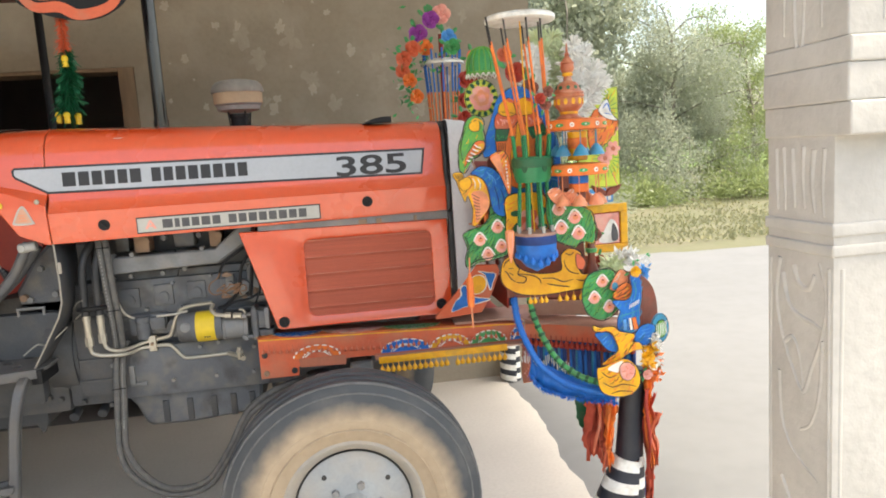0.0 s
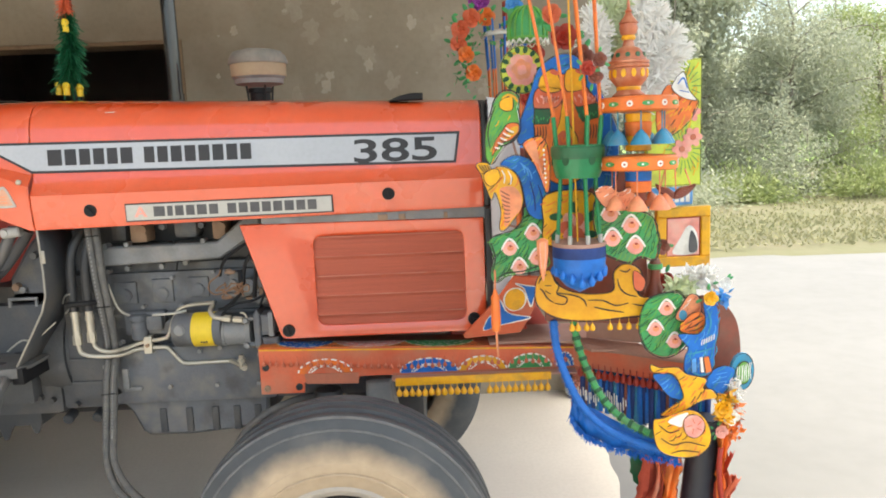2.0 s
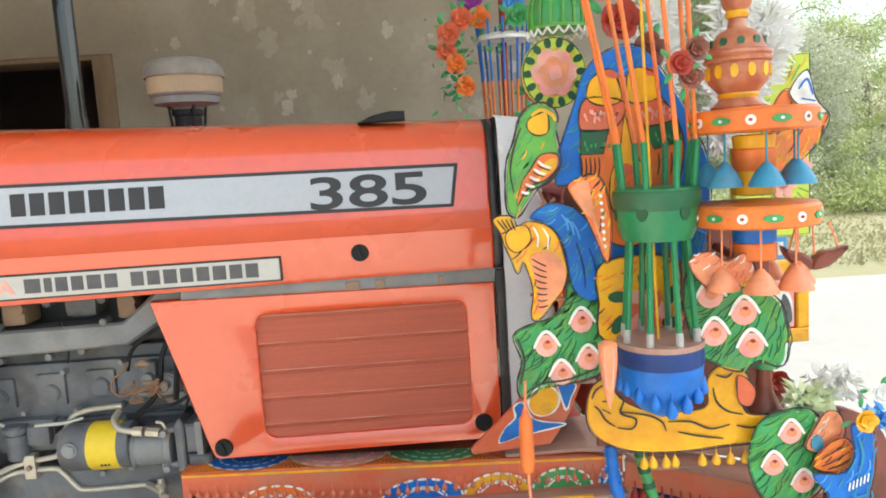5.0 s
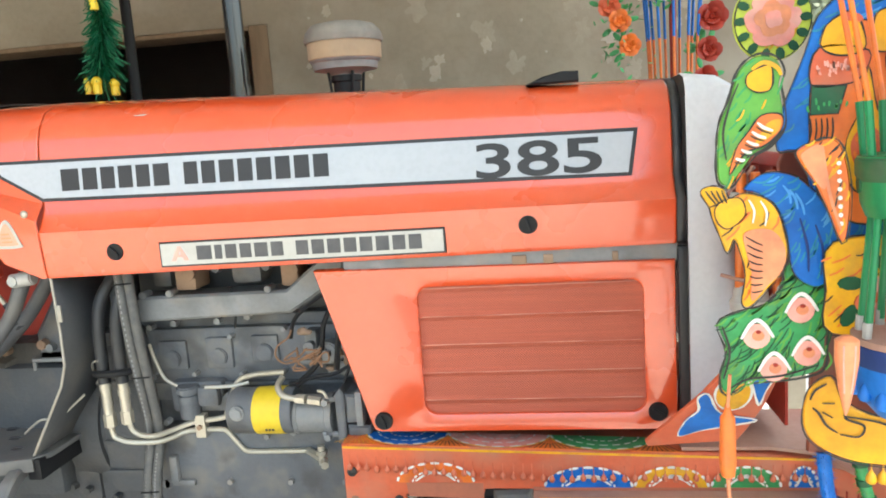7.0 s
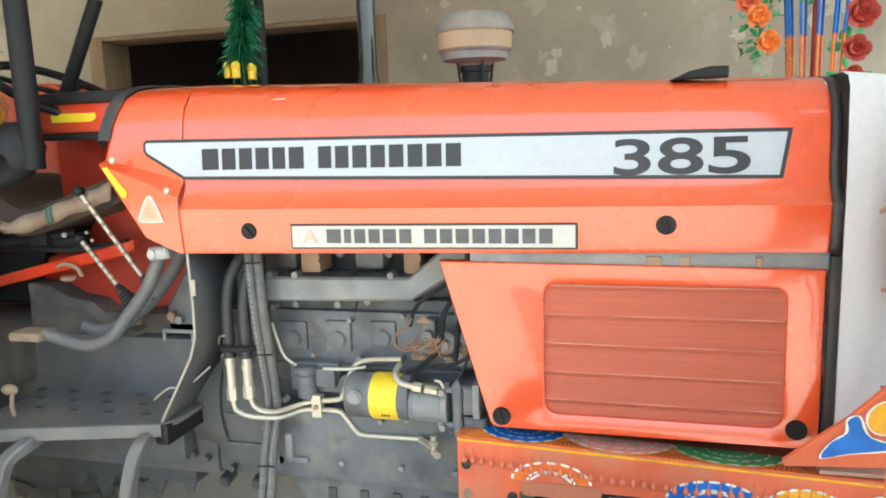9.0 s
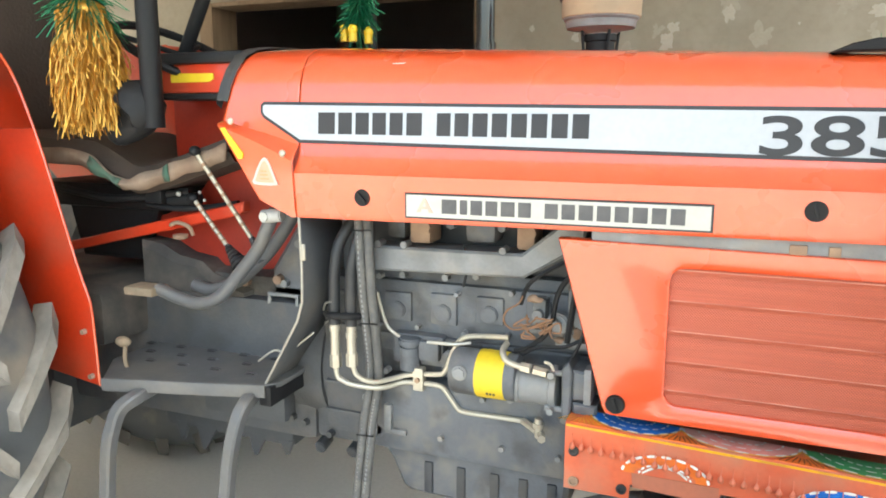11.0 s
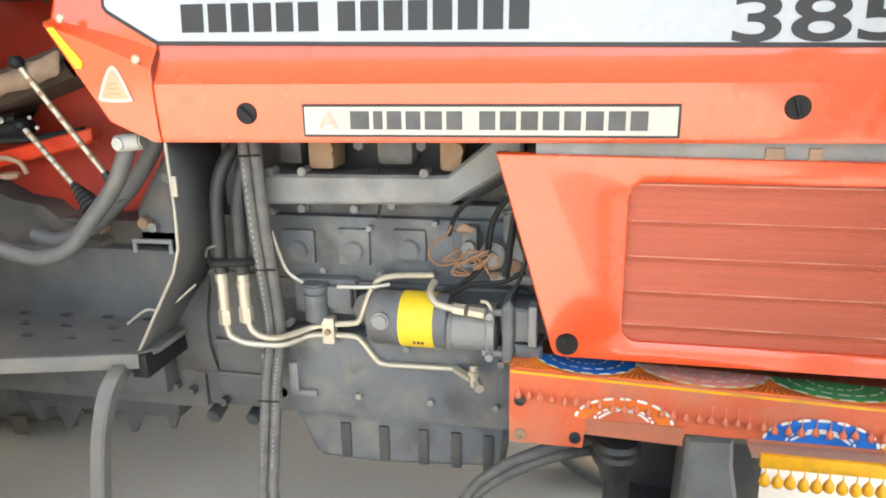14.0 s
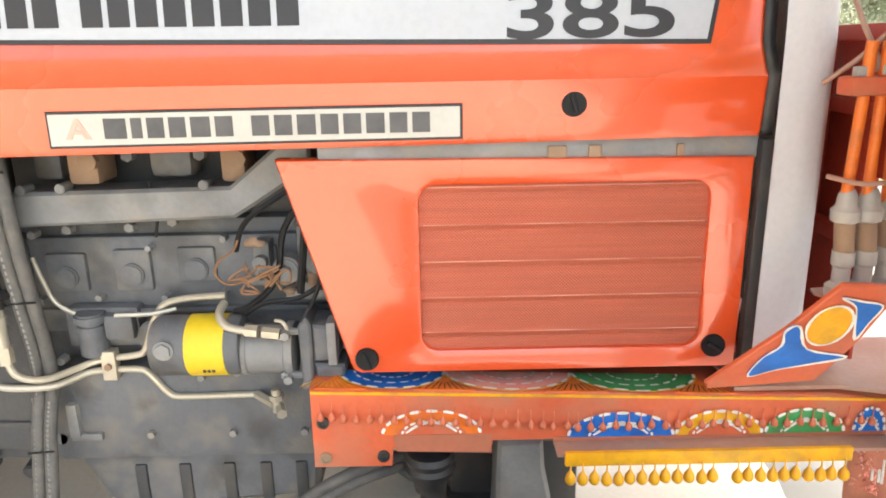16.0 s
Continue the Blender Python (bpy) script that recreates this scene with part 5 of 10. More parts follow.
for vtx in bm.verts:
    vtx.co += Vector((1, 0.6, 1)) * 0.006 * noise.noise(vtx.co * 60)
part("grease_cake", bm, RUST, tractor, "lumps of brown dirt caked on the castings", pieces="dirt_lump")

# hydraulic pipes and their clip
bm = bm_new()
tube(bm, [(-0.92, 2.72, 0.973), (-0.919, 2.72, 0.865), (-0.9, 2.72, 0.843), (-0.866, 2.72, 0.836), (-0.812, 2.736, 0.83), (-0.786, 2.761, 0.8305), (-0.762, 2.783, 0.8355)] + [(x, 2.785, z) for x, z in ((-0.718, 0.839), (-0.664, 0.839), (-0.646, 0.827), (-0.616, 0.789), (-0.596, 0.7805), (-0.54, 0.7805), (-0.445, 0.782))], 0.0068, 9, 5)
tube(bm, [(-0.874, 2.72, 0.973), (-0.87, 2.72, 0.884), (-0.851, 2.72, 0.857), (-0.817, 2.731, 0.847), (-0.785, 2.762, 0.8485)] + [(x, 2.785, z) for x, z in ((-0.752, 0.8555), (-0.715, 0.863), (-0.667, 0.869), (-0.649, 0.88), (-0.627, 0.935), (-0.607, 0.966), (-0.58, 0.977), (-0.54, 0.982), (-0.487, 0.9845))], 0.0068, 9, 5)
pipes = part("hydraulic_pipe", bm, PIPE, tractor, "cream plated hydraulic pipe bent along the engine", pieces="hydraulic_pipe")
bm = bm_new()
for x, z0, z1 in ((-0.92, 0.898, 1.006), (-0.8735, 0.906, 0.994)):
    cyl(bm, (x, 2.72, z0), (x, 2.72, z1), 0.012, n=12)
    cyl(bm, (x, 2.72, z0 - 0.02), (x, 2.72, z0 + 0.012), 0.015, n=6)
    cyl(bm, (x, 2.72, z1 - 0.035), (x, 2.72, z1 - 0.02), 0.014, n=12)
part("pipe_fitting", bm, PIPE, pipes, pieces="pipe_fitting")
bm = bm_new()
box(bm, (-0.731, 2.772, 0.822), (-0.704, 2.797, 0.881), 0.003)
part("pipe_clip", bm, PIPE, pipes)
bm = bm_new()
cyl(bm, (-0.7175, 2.773, 0.851), (-0.7175, 2.766, 0.851), 0.007, n=6)
part("clip_bolt", bm, RUST, pipes)
bm = bm_new()
for x0, x1 in ((-0.92, -0.885), (-0.8735, -0.855)):
    tube(bm, [(x0, 2.72, 0.99), (x0 + 0.001, 2.72, 1.07), (x0 + 0.004, 2.722, 1.14), (x0 + 0.014, 2.735, 1.2), (x1 + 0.005, 2.77, 1.255), (x1 + 0.02, 2.82, 1.29)], 0.0145, 12, 6)
part("hose", bm, RUBBER, tractor, "black hydraulic hose under the hood", pieces="hose")
bm = bm_new()
tube(bm, [(-0.945, 2.725, 1.012), (-0.92, 2.702, 1.016), (-0.873, 2.702, 1.018), (-0.85, 2.725, 1.016)], 0.009, 8, 4)
part("hose_clamp", bm, GREASE, tractor, "dark clamp round two hoses")
bm = bm_new()
tube(bm, [(-0.975, 2.76, 1.01), (-0.945, 2.72, 1.04), (-0.92, 2.705, 1.05)], 0.003, 6, 4)
tube(bm, [(-0.97, 2.76, 0.975), (-0.94, 2.73, 0.995), (-0.89, 2.7, 1.022)], 0.003, 6, 4)
part("clip_wire", bm, STEEL, tractor, pieces="clip_wire")
# long twin drain hoses that loop to the floor side
bm = bm_new()
HOSE_LINE = [(-0.842, 2.735, 1.3), (-0.833, 2.72, 1.22), (-0.829, 2.722, 1.1), (-0.826, 2.735, 0.985), (-0.829, 2.755, 0.88), (-0.836, 2.76, 0.81), (-0.838, 2.735, 0.74), (-0.838, 2.715, 0.66), (-0.842, 2.7, 0.57)]
for d in (-0.0115, 0.0115):
    tube(bm, [(x + d, y + 0.1 * d, z) for x, y, z in HOSE_LINE] + [(-0.838 + d, 2.68, 0.47 + d), (-0.785 + d, 2.66, 0.38 + d), (-0.68, 2.65, 0.315 + d), (-0.55, 2.65, 0.33 + d), (-0.46, 2.66, 0.44 + d), (-0.38, 2.69, 0.57 + d), (-0.25, 2.73, 0.635 + d), (-0.1, 2.8, 0.64 + d)], 0.0118, 10, 6)
part("hose", bm, HOSE, tractor, "long ridged grey hose hanging in a loop below the engine", pieces="hose")
bm = bm_new()
line = spline(HOSE_LINE, k=9)
for i, q in enumerate(line[4:]):
    for d in (-0.0115, 0.0115):
        if q.z < 0.8 or d < 0:
            cyl(bm, (q.x + d, q.y - 0.0108, q.z), (q.x + d, q.y - 0.0108, q.z - 0.007), 0.0026, n=6)
part("hose_mark", bm, GREY_PALE, tractor, pieces="hose_mark")
bm = bm_new()
for k in (8, 26, 44, 58):
    q = line[k]
    cyl(bm, (q.x - 0.024, q.y - 0.012, q.z), (q.x + 0.024, q.y - 0.012, q.z + 0.003), 0.0022, n=6)
part("hose_tie", bm, GREASE, tractor, pieces="hose_tie")

# ---- front axle, rail and wheels ----
bm = bm_new()
box(bm, (-0.1, 2.3, 0.36), (0.08, 3.55, 0.5), 0.02)
box(bm, (-0.08, 2.86, 0.42), (0.2, 3.14, 0.72), 0.03)
cyl(bm, (-0.01, 2.42, 0.3), (-0.01, 2.42, 0.6), 0.04, n=16)
cyl(bm, (0.02, 3.46, 0.3), (0.02, 3.46, 0.6), 0.04, n=16)
axle = part("front_axle", bm, GREY_PLATE, tractor)
bm = bm_new()
cyl(bm, (-0.11, 2.74, 0.66), (-0.11, 2.72, 0.3), 0.026, n=14)
lathe(bm, [(0.02, 0.695), (0.042, 0.69), (0.048, 0.68), (0.044, 0.668), (0.05, 0.66), (0.045, 0.645), (0.034, 0.63), (0.03, 0.61)], (-0.115, 2.72, 0), 18)
tube(bm, [(-0.11, 2.72, 0.42), (-0.15, 2.7, 0.34), (-0.2, 2.7, 0.3)], 0.022, 10, 4)
part("steering_joint", bm, RUBBER, axle)
bm = bm_new()
slab(bm, Plane((0, 2.7, 0)), [(0.012, 0.716), (0.096, 0.72), (0.1, 0.66), (0.112, 0.6), (0.13, 0.42), (0.0, 0.42), (0.008, 0.58)], back=-0.1, front=0.0, bev=0.008)
part("axle_bracket", bm, GREY_PALE, axle)


def tyre_profile(R, half, rim):
    return [(rim, -half * 0.72), (rim + 0.015, -half * 0.86), (rim + (R - rim) * 0.35, -half), (rim + (R - rim) * 0.62, -half * 0.99), (rim + (R - rim) * 0.82, -half * 0.9), (R * 0.965, -half * 0.76), (R * 0.99, -half * 0.6), (R, -half * 0.3), (R, 0)]


def front_wheel(cx, cy, cz, s):
    """Ribbed front wheel; s is -1 where its outer side faces -y."""
    w = part("front_wheel", lathe(bm_new(), [(0.215, -0.06), (0.22, -0.07), (0.22, 0.07), (0.215, 0.06)], (cx, cy, cz), 40, "y", False), GREY_PALE, tractor, "front wheel with dusty ribbed tyre and grey disc")
    pr = tyre_profile(0.41, 0.105, 0.21)
    pr = pr[:5] + [(0.388, -0.085), (0.4, -0.08), (0.408, -0.072), (0.408, -0.052), (0.396, -0.048), (0.396, -0.038), (0.411, -0.034), (0.412, -0.012), (0.4, -0.009), (0.4, 0.0)]
    full = pr + [(r, -d) for r, d in pr[-2::-1]]
    part("tyre", lathe(bm_new(), full, (cx, cy, cz), 64, "y", False), FRONT_TYRE, w, "worn black ribbed tyre caked with dried mud")
    f = cy + s * 0.106
    for r, deep, thick, mat in ((0.262, 0.003, 0.0034, FRONT_TYRE), (0.292, 0.003, 0.003, FRONT_TYRE), (0.376, 0.0125, 0.0032, TYRE_EDGE), (0.4035, 0.0285, 0.004, TYRE_EDGE)):
        bm = bm_new()
        n = 56
        tube(bm, [(cx + r * math.cos(2 * math.pi * i / n), f - deep * s, cz + r * math.sin(2 * math.pi * i / n)) for i in range(n + 1)], thick, 6, 1)
        part("tyre_bead", bm, mat, w)
    bm = bm_new()
    lathe(bm, [(0.225, s * 0.06), (0.226, s * 0.088), (0.216, s * 0.094), (0.208, s * 0.09), (0.2, s * 0.078), (0.19, s * 0.068), (0.186, s * 0.06)], (cx, cy, cz), 48, "y", False)
    part("rim", bm, RIM_DUST, w, "dusty steel rim flange")
    bm = bm_new()
    lathe(bm, [(0.19, s * 0.05), (0.182, s * 0.052), (0.18, s * 0.064), (0.16, s * 0.074), (0.1, s * 0.082), (0.085, s * 0.09), (0.06, s * 0.1), (0.055, s * 0.13), (0.05, s * 0.136), (0.002, s * 0.138)], (cx, cy, cz), 48, "y")
    part("disc", bm, DISC_GREY, w, "grey painted steel wheel disc")
    # dark ring paints the shade in the groove round the disc
    bm = bm_new()
    lathe(bm, [(0.1785, s * 0.062), (0.1815, s * 0.0665), (0.1845, s * 0.06)], (cx, cy, cz), 48, "y", False)
    part("disc_gap", bm, RUBBER, w)
    for i in range(6):
        a = radians(60 * i + 12)
        bm = bm_new()
        bolt(bm, (cx + 0.082 * math.cos(a), cy + s * 0.086, cz + 0.082 * math.sin(a)), 0.013, (0, s, 0), 0.018)
        part("wheel_nut", bm, GREY_PALE, w)
    for i in range(4):
        a = radians(90 * i + 38)
        bm = bm_new()
        cyl(bm, (cx + 0.14 * math.cos(a), cy + s * 0.07, cz + 0.14 * math.sin(a)), (cx + 0.14 * math.cos(a), cy + s * 0.0795, cz + 0.14 * math.sin(a)), 0.008, n=10)
        part("rivet", bm, RUBBER, w)


front_wheel(-0.015, 2.225, 0.41, -1)
front_wheel(0.03, 3.62, 0.41, 1)


def rear_wheel(cx, cy, cz, R, half, s):
    w = part("rear_wheel", lathe(bm_new(), [(0.38, -half * 0.7), (0.4, -half * 0.75), (0.4, half * 0.75), (0.38, half * 0.7)], (cx, cy, cz), 40, "y", False), GREY_PALE, tractor, "large rear wheel with dusty chevron lugs")
    pr = tyre_profile(R - 0.04, half, 0.39)
    part("tyre", lathe(bm_new(), pr + [(r, -d) for r, d in pr[-2::-1]], (cx, cy, cz), 64, "y", False), TYRE, w)
    bm = bm_new()
    lathe(bm, [(0.002, s * 0.05), (0.12, s * 0.06), (0.3, s * 0.02), (0.385, s * 0.08)], (cx, cy, cz), 40, "y")
    part("disc", bm, GREY_PALE, w)
    lug = bm_new()
    # one lug, running from the middle to the shoulder at a slant
    c = lug
    rows = []
    for f in np.linspace(0, 1, 5):
        yy = half * (0.02 + 0.98 * f)
        a0 = 0.0 + 0.30 * f
        wv = 0.042 + 0.012 * f
        top = R - 0.012 * f - (0.03 if f == 1 else 0)
        bot = R - 0.06 - 0.05 * f * f
        rows.append([(bot, a0 - wv), (top, a0 - wv * 0.7), (top, a0 + wv * 0.7), (bot, a0 + wv)])
    vs = [[c.verts.new((r * math.cos(a), half * (0.02 + 0.98 * (i / 4)), r * math.sin(a))) for r, a in row] for i, row in enumerate(rows)]
    for a, b in zip(vs, vs[1:]):
        for i in range(4):
            c.faces.new((a[i], a[(i + 1) % 4], b[(i + 1) % 4], b[i]))
    c.faces.new(vs[0]), c.faces.new(vs[-1][::-1])
    bmesh.ops.recalc_face_normals(c, faces=c.faces)
    me = bpy.data.meshes.new("lug")
    c.to_mesh(me)
    c.free()
    me.materials.append(LUG if s < 0 else LUG_DARK)
    for side in (1, -1):
        for i in range(20):
            ob = hang("lug", me, w)
            ob.matrix_basis = Matrix.Translation((cx, cy, cz)) @ Matrix.Rotation(-2 * math.pi * (i + (0.5 if side < 0 else 0)) / 20, 4, "Y") @ Matrix.Diagonal((1, side, 1, 1))


rear_wheel(-2.34, 2.33, 0.78, 0.78, 0.19, -1)
rear_wheel(-2.34, 3.67, 0.78, 0.78, 0.19, 1)

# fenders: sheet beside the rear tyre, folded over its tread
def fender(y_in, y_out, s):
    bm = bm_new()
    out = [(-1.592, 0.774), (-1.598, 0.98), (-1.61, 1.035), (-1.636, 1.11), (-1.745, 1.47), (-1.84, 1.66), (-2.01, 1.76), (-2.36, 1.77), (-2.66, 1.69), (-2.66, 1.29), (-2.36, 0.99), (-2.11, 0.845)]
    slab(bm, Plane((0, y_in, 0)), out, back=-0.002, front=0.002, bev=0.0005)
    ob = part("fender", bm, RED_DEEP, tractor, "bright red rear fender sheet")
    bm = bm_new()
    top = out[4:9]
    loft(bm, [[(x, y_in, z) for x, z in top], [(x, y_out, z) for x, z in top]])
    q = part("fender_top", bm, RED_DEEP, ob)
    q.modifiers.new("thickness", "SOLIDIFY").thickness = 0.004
    bm = bm_new()
    tube(bm, [(x, y_in, z) for x, z in out[:7]], 0.004, 7, 4)
    part("fender_edge", bm, RED, ob)
    for x, z in ((-1.626, 0.925), (-1.612, 0.8)):
        bm = bm_new()
        bolt(bm, (x, y_in - s * 0.002, z), 0.008, (0, -1, 0), 0.012)
        part("bolt", bm, PIPE, ob)


fender(2.6, 2.12, 1)
fender(3.4, 3.88, -1)

# ---- driver's place ----
bm = bm_new()
slab(bm, Plane((0, 0, 0.83), (1, 0, 0), (0, 1, 0)), [(-1.6, 2.66), (-1.508, 2.535), (-1.085, 2.648), (-1.06, 2.68), (-1.06, 2.865), (-1.6, 2.865)], back=-0.012, front=0.0, bev=0.002)
step = part("footboard", bm, STEP_GREY, tractor, "grey steel footboard with pressed slots")
# the board widens towards the rear: its edge and the step stand at a slant
SLANT = Matrix.Translation((-1.095, 2.64, 0)) @ Matrix.Rotation(radians(15), 4, "Z")
bm = bm_new()
box(bm, (-0.428, -0.002, 0.797), (0.012, 0.004, 0.8305), 0.002, m=SLANT)
part("footboard_lip", bm, STEP_GREY, step)
for j, (y, x0, k) in enumerate(((2.685, -1.492, 4), (2.746, -1.55, 4), (2.806, -1.605, 5))):
    for i in range(k):
        bm = bm_new()
        x = x0 + 0.1075 * i + rng.uniform(-0.004, 0.004)
        ball(bm, (x, y + 0.004 * i, 0.83), (0.017, 0.006, 0.0035), 8)
        part("slot", bm, BLACK, step)
        bm = bm_new()
        ball(bm, (x, y + 0.004 * i + 0.009, 0.8302), (0.019, 0.0035, 0.0045), 8)
        part("slot_lip", bm, GREY_PLATE, step)
bm = bm_new()
tube(bm, [(-1.512, 2.622, 0.828), (-1.526, 2.63, 0.85), (-1.532, 2.64, 0.88)], 0.006, 8, 4)
ball(bm, (-1.543, 2.645, 0.892), (0.026, 0.014, 0.015), 12)
part("peg", bm, PEDAL, step)
bm = bm_new()
edgeline = [(-0.975, 1.265), (-0.972, 1.13), (-0.974, 1.055), (-0.991, 1.003), (-1.098, 0.819), (-1.08, 0.782)]
loft(bm, [[(x, y, z) for x, z in edgeline] for y in (2.66, 2.8, 2.95)])
ob = part("toe_plate", bm, GREY_PLATE, tractor, "dark grey bent toe plate")
ob.modifiers.new("thickness", "SOLIDIFY").thickness = 0.004
# steel bar on the plate's rim, pale to paint the highlight there
bm = bm_new()
for a, b in zip(edgeline, edgeline[1:]):
    cyl(bm, (a[0], 2.66, a[1]), (b[0], 2.66, b[1]), 0.0035, n=8)
part("edge_highlight", bm, STEEL, ob)
bm = bm_new()
box(bm, (-0.968, 2.652, 1.16), (-0.957, 2.657, 1.2), 0.002)
part("tag", bm, STEEL, ob)
bm = bm_new()
box(bm, (-1.104, 2.646, 0.774), (-1.068, 2.86, 0.826), 0.003)
part("plate_foot", bm, GREASE, ob)
# bent square-tube step below the footboard
def square_bar(bm, pts, a):
    p = spline(pts, k=5)
    rows = []
    for i, q in enumerate(p):
        d = (p[min(i + 1, len(p) - 1)] - p[max(i - 1, 0)]).normalized()
        u = Vector((1, 0, 0))
        u = (u - d * u.dot(d)).normalized()
        w = d.cross(u)
        c = a * 0.7
        rows.append([q + u * s1 + w * s2 for s1, s2 in ((a, c), (c, a), (-c, a), (-a, c), (-a, -c), (-c, -a), (c, -a), (a, -c))])
    vs = [[bm.verts.new(q) for q in r_] for r_ in rows]
    for a_, b_ in zip(vs, vs[1:]):
        for i in range(8):
            bm.faces.new((a_[i], a_[(i + 1) % 8], b_[(i + 1) % 8], b_[i]))
    bm.faces.new(vs[0]), bm.faces.new(vs[-1])


bm = bm_new()
for pts in ([(0.03, 0.05, 0.795), (0.03, -0.012, 0.79), (0.042, -0.035, 0.765), (0.054, -0.046, 0.72), (0.066, -0.052, 0.66), (0.08, -0.056, 0.55), (0.1, -0.06, 0.38)], [(0.31, 0.05, 0.795), (0.325, -0.012, 0.79), (0.36, -0.035, 0.765), (0.377, -0.046, 0.72), (0.39, -0.052, 0.66), (0.4, -0.056, 0.55), (0.415, -0.06, 0.38)]):
    square_bar(bm, [SLANT @ Vector((-u, v, z)) for u, v, z in pts], 0.0165)
rung = part("step_tube", bm, STEP_GREY, tractor, "bent grey tube mounting step", pieces="step_tube")
bm = bm_new()
for lo, hi in (((-0.395, -0.09, 0.43), (-0.1, -0.07, 0.455)), ((-0.395, -0.042, 0.436), (-0.1, -0.024, 0.462)), ((-0.4, -0.088, 0.434), (-0.38, -0.026, 0.455)), ((-0.115, -0.088, 0.434), (-0.095, -0.026, 0.455))):
    box(bm, lo, hi, 0.004, m=SLANT)
part("tread", bm, STEP_GREY, rung, pieces="tread_bar")
# pedals
bm = bm_new()
tube(bm, [(-1.075, 2.71, 1.268), (-1.095, 2.71, 1.235), (-1.134, 2.71, 1.165), (-1.196, 2.71, 1.096), (-1.258, 2.71, 1.032), (-1.33, 2.71, 1.005), (-1.4, 2.71, 1.014), (-1.47, 2.71, 1.034)], 0.0175, 14, 5)
tube(bm, [(-1.08, 2.8, 1.25), (-1.115, 2.8, 1.2), (-1.165, 2.8, 1.14), (-1.22, 2.8, 1.09), (-1.27, 2.8, 1.052), (-1.36, 2.8, 1.02), (-1.42, 2.8, 1.03)], 0.0175, 14, 5)
pedal = part("pedal_arm", bm, STEP_GREY, tractor, "curved grey pedal arm", pieces="pedal_arm")
bm = bm_new()
box(bm, (-1.56, 2.675, 1.015), (-1.46, 2.745, 1.04), 0.008)
part("pedal_pad", bm, PEDAL, pedal, "dusty tan pedal pad")
bm = bm_new()
cyl(bm, (-1.1, 2.69, 1.255), (-1.04, 2.69, 1.262), 0.017, n=12, bev=0.003)
cyl(bm, (-1.085, 2.7, 1.257), (-1.085, 2.67, 1.257), 0.012, n=10)
part("pedal_pin", bm, SOCKET, pedal, pieces="pedal_pin")
bm = bm_new()
tube(bm, [(-1.0, 2.75, 0.95), (-1.06, 2.72, 0.9), (-1.09, 2.7, 0.905), (-1.14, 2.7, 0.87)], 0.003, 6, 4)
part("clip_wire", bm, STEEL, tractor)
# gear levers
for p0, p1, name in (((-1.195, 2.8, 1.145), (-1.335, 2.735, 1.411), "gear_lever"), ((-1.265, 2.785, 1.125), (-1.415, 2.81, 1.276), "gear_lever")):
    bm = bm_new()
    cyl(bm, p0, p1, 0.0065, n=10)
    lv = part(name, bm, PIPE, tractor, "thin steel gear lever with black knob")
    bm = bm_new()
    ball(bm, p1, (0.016, 0.016, 0.014), 12)
    part("lever_knob", bm, GREASE, lv)
    bm = bm_new()
    d = (Vector(p1) - Vector(p0)).normalized()
    for k in range(6):
        cyl(bm, Vector(p0) + d * (0.012 * k - 0.03), Vector(p0) + d * (0.012 * k - 0.019), 0.026 - 0.003 * k, 0.021 - 0.003 * k, n=14)
    part("lever_boot", bm, RUBBER, lv, pieces="boot_ring")
    bm = bm_new()
    for k in range(7):
        f = 0.25 + 0.1 * k
        cyl(bm, Vector(p0).lerp(Vector(p1), f), Vector(p0).lerp(Vector(p1), f + 0.03), 0.0072, n=8)
    part("worn_band", bm, RUST, lv, pieces="worn_band")
# transmission tunnel, red floor beam, instrument box
bm = bm_new()
box(bm, (-1.62, 2.86, 0.84), (-0.93, 3.14, 1.06), 0.03)
part("tunnel", bm, DIRTY_IRON, tractor)
bm = bm_new()
slab(bm, Plane((0, 2.86, 0)), [(-1.2, 0.98), (-0.93, 0.98), (-0.93, 1.25), (-1.07, 1.25), (-1.12, 1.2), (-1.2, 1.08)], back=-0.28, front=0.0, bev=0.012)
part("clutch_housing", bm, GREY_ENG, tractor, "grey clutch housing behind the pedals")
bm = bm_new()
for x, z in ((-1.15, 1.045), (-1.02, 1.215), (-1.0, 1.12), (-1.06, 1.06), (-1.1, 1.16)):
    cyl(bm, (x, 2.86, z), (x, 2.842, z), 0.012, n=6)
part("bolt", bm, GREY_PALE, tractor, pieces="bolt")
# far panel: shade put into its deeper red
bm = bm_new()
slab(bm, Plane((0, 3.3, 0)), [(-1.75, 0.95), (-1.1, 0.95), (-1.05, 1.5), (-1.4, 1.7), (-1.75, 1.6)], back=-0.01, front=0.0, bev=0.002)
part("far_panel", bm, RED_DEEP, tractor, "red inner side panel, deepened to carry shade")
bm = bm_new()
slab(bm, Plane((0, 2.84, 0)), [(-2.0, 1.07), (-1.3, 1.225), (-1.27, 1.24), (-1.27, 1.268), (-2.0, 1.1)], back=-0.03, front=0.0, bev=0.004)
part("floor_beam", bm, RED_DEEP, tractor, "red painted beam beside the seat")
# the box is unlit by colour: shade put into the deeper red
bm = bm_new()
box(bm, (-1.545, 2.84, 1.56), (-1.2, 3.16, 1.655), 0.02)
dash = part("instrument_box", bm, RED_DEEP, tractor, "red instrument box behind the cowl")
bm = bm_new()
box(bm, (-1.56, 2.82, 1.64), (-1.23, 3.18, 1.672), 0.012)
box(bm, (-1.55, 2.834, 1.545), (-1.24, 3.166, 1.563), 0.006)
part("instrument_hood", bm, GREASE, dash)
bm = bm_new()
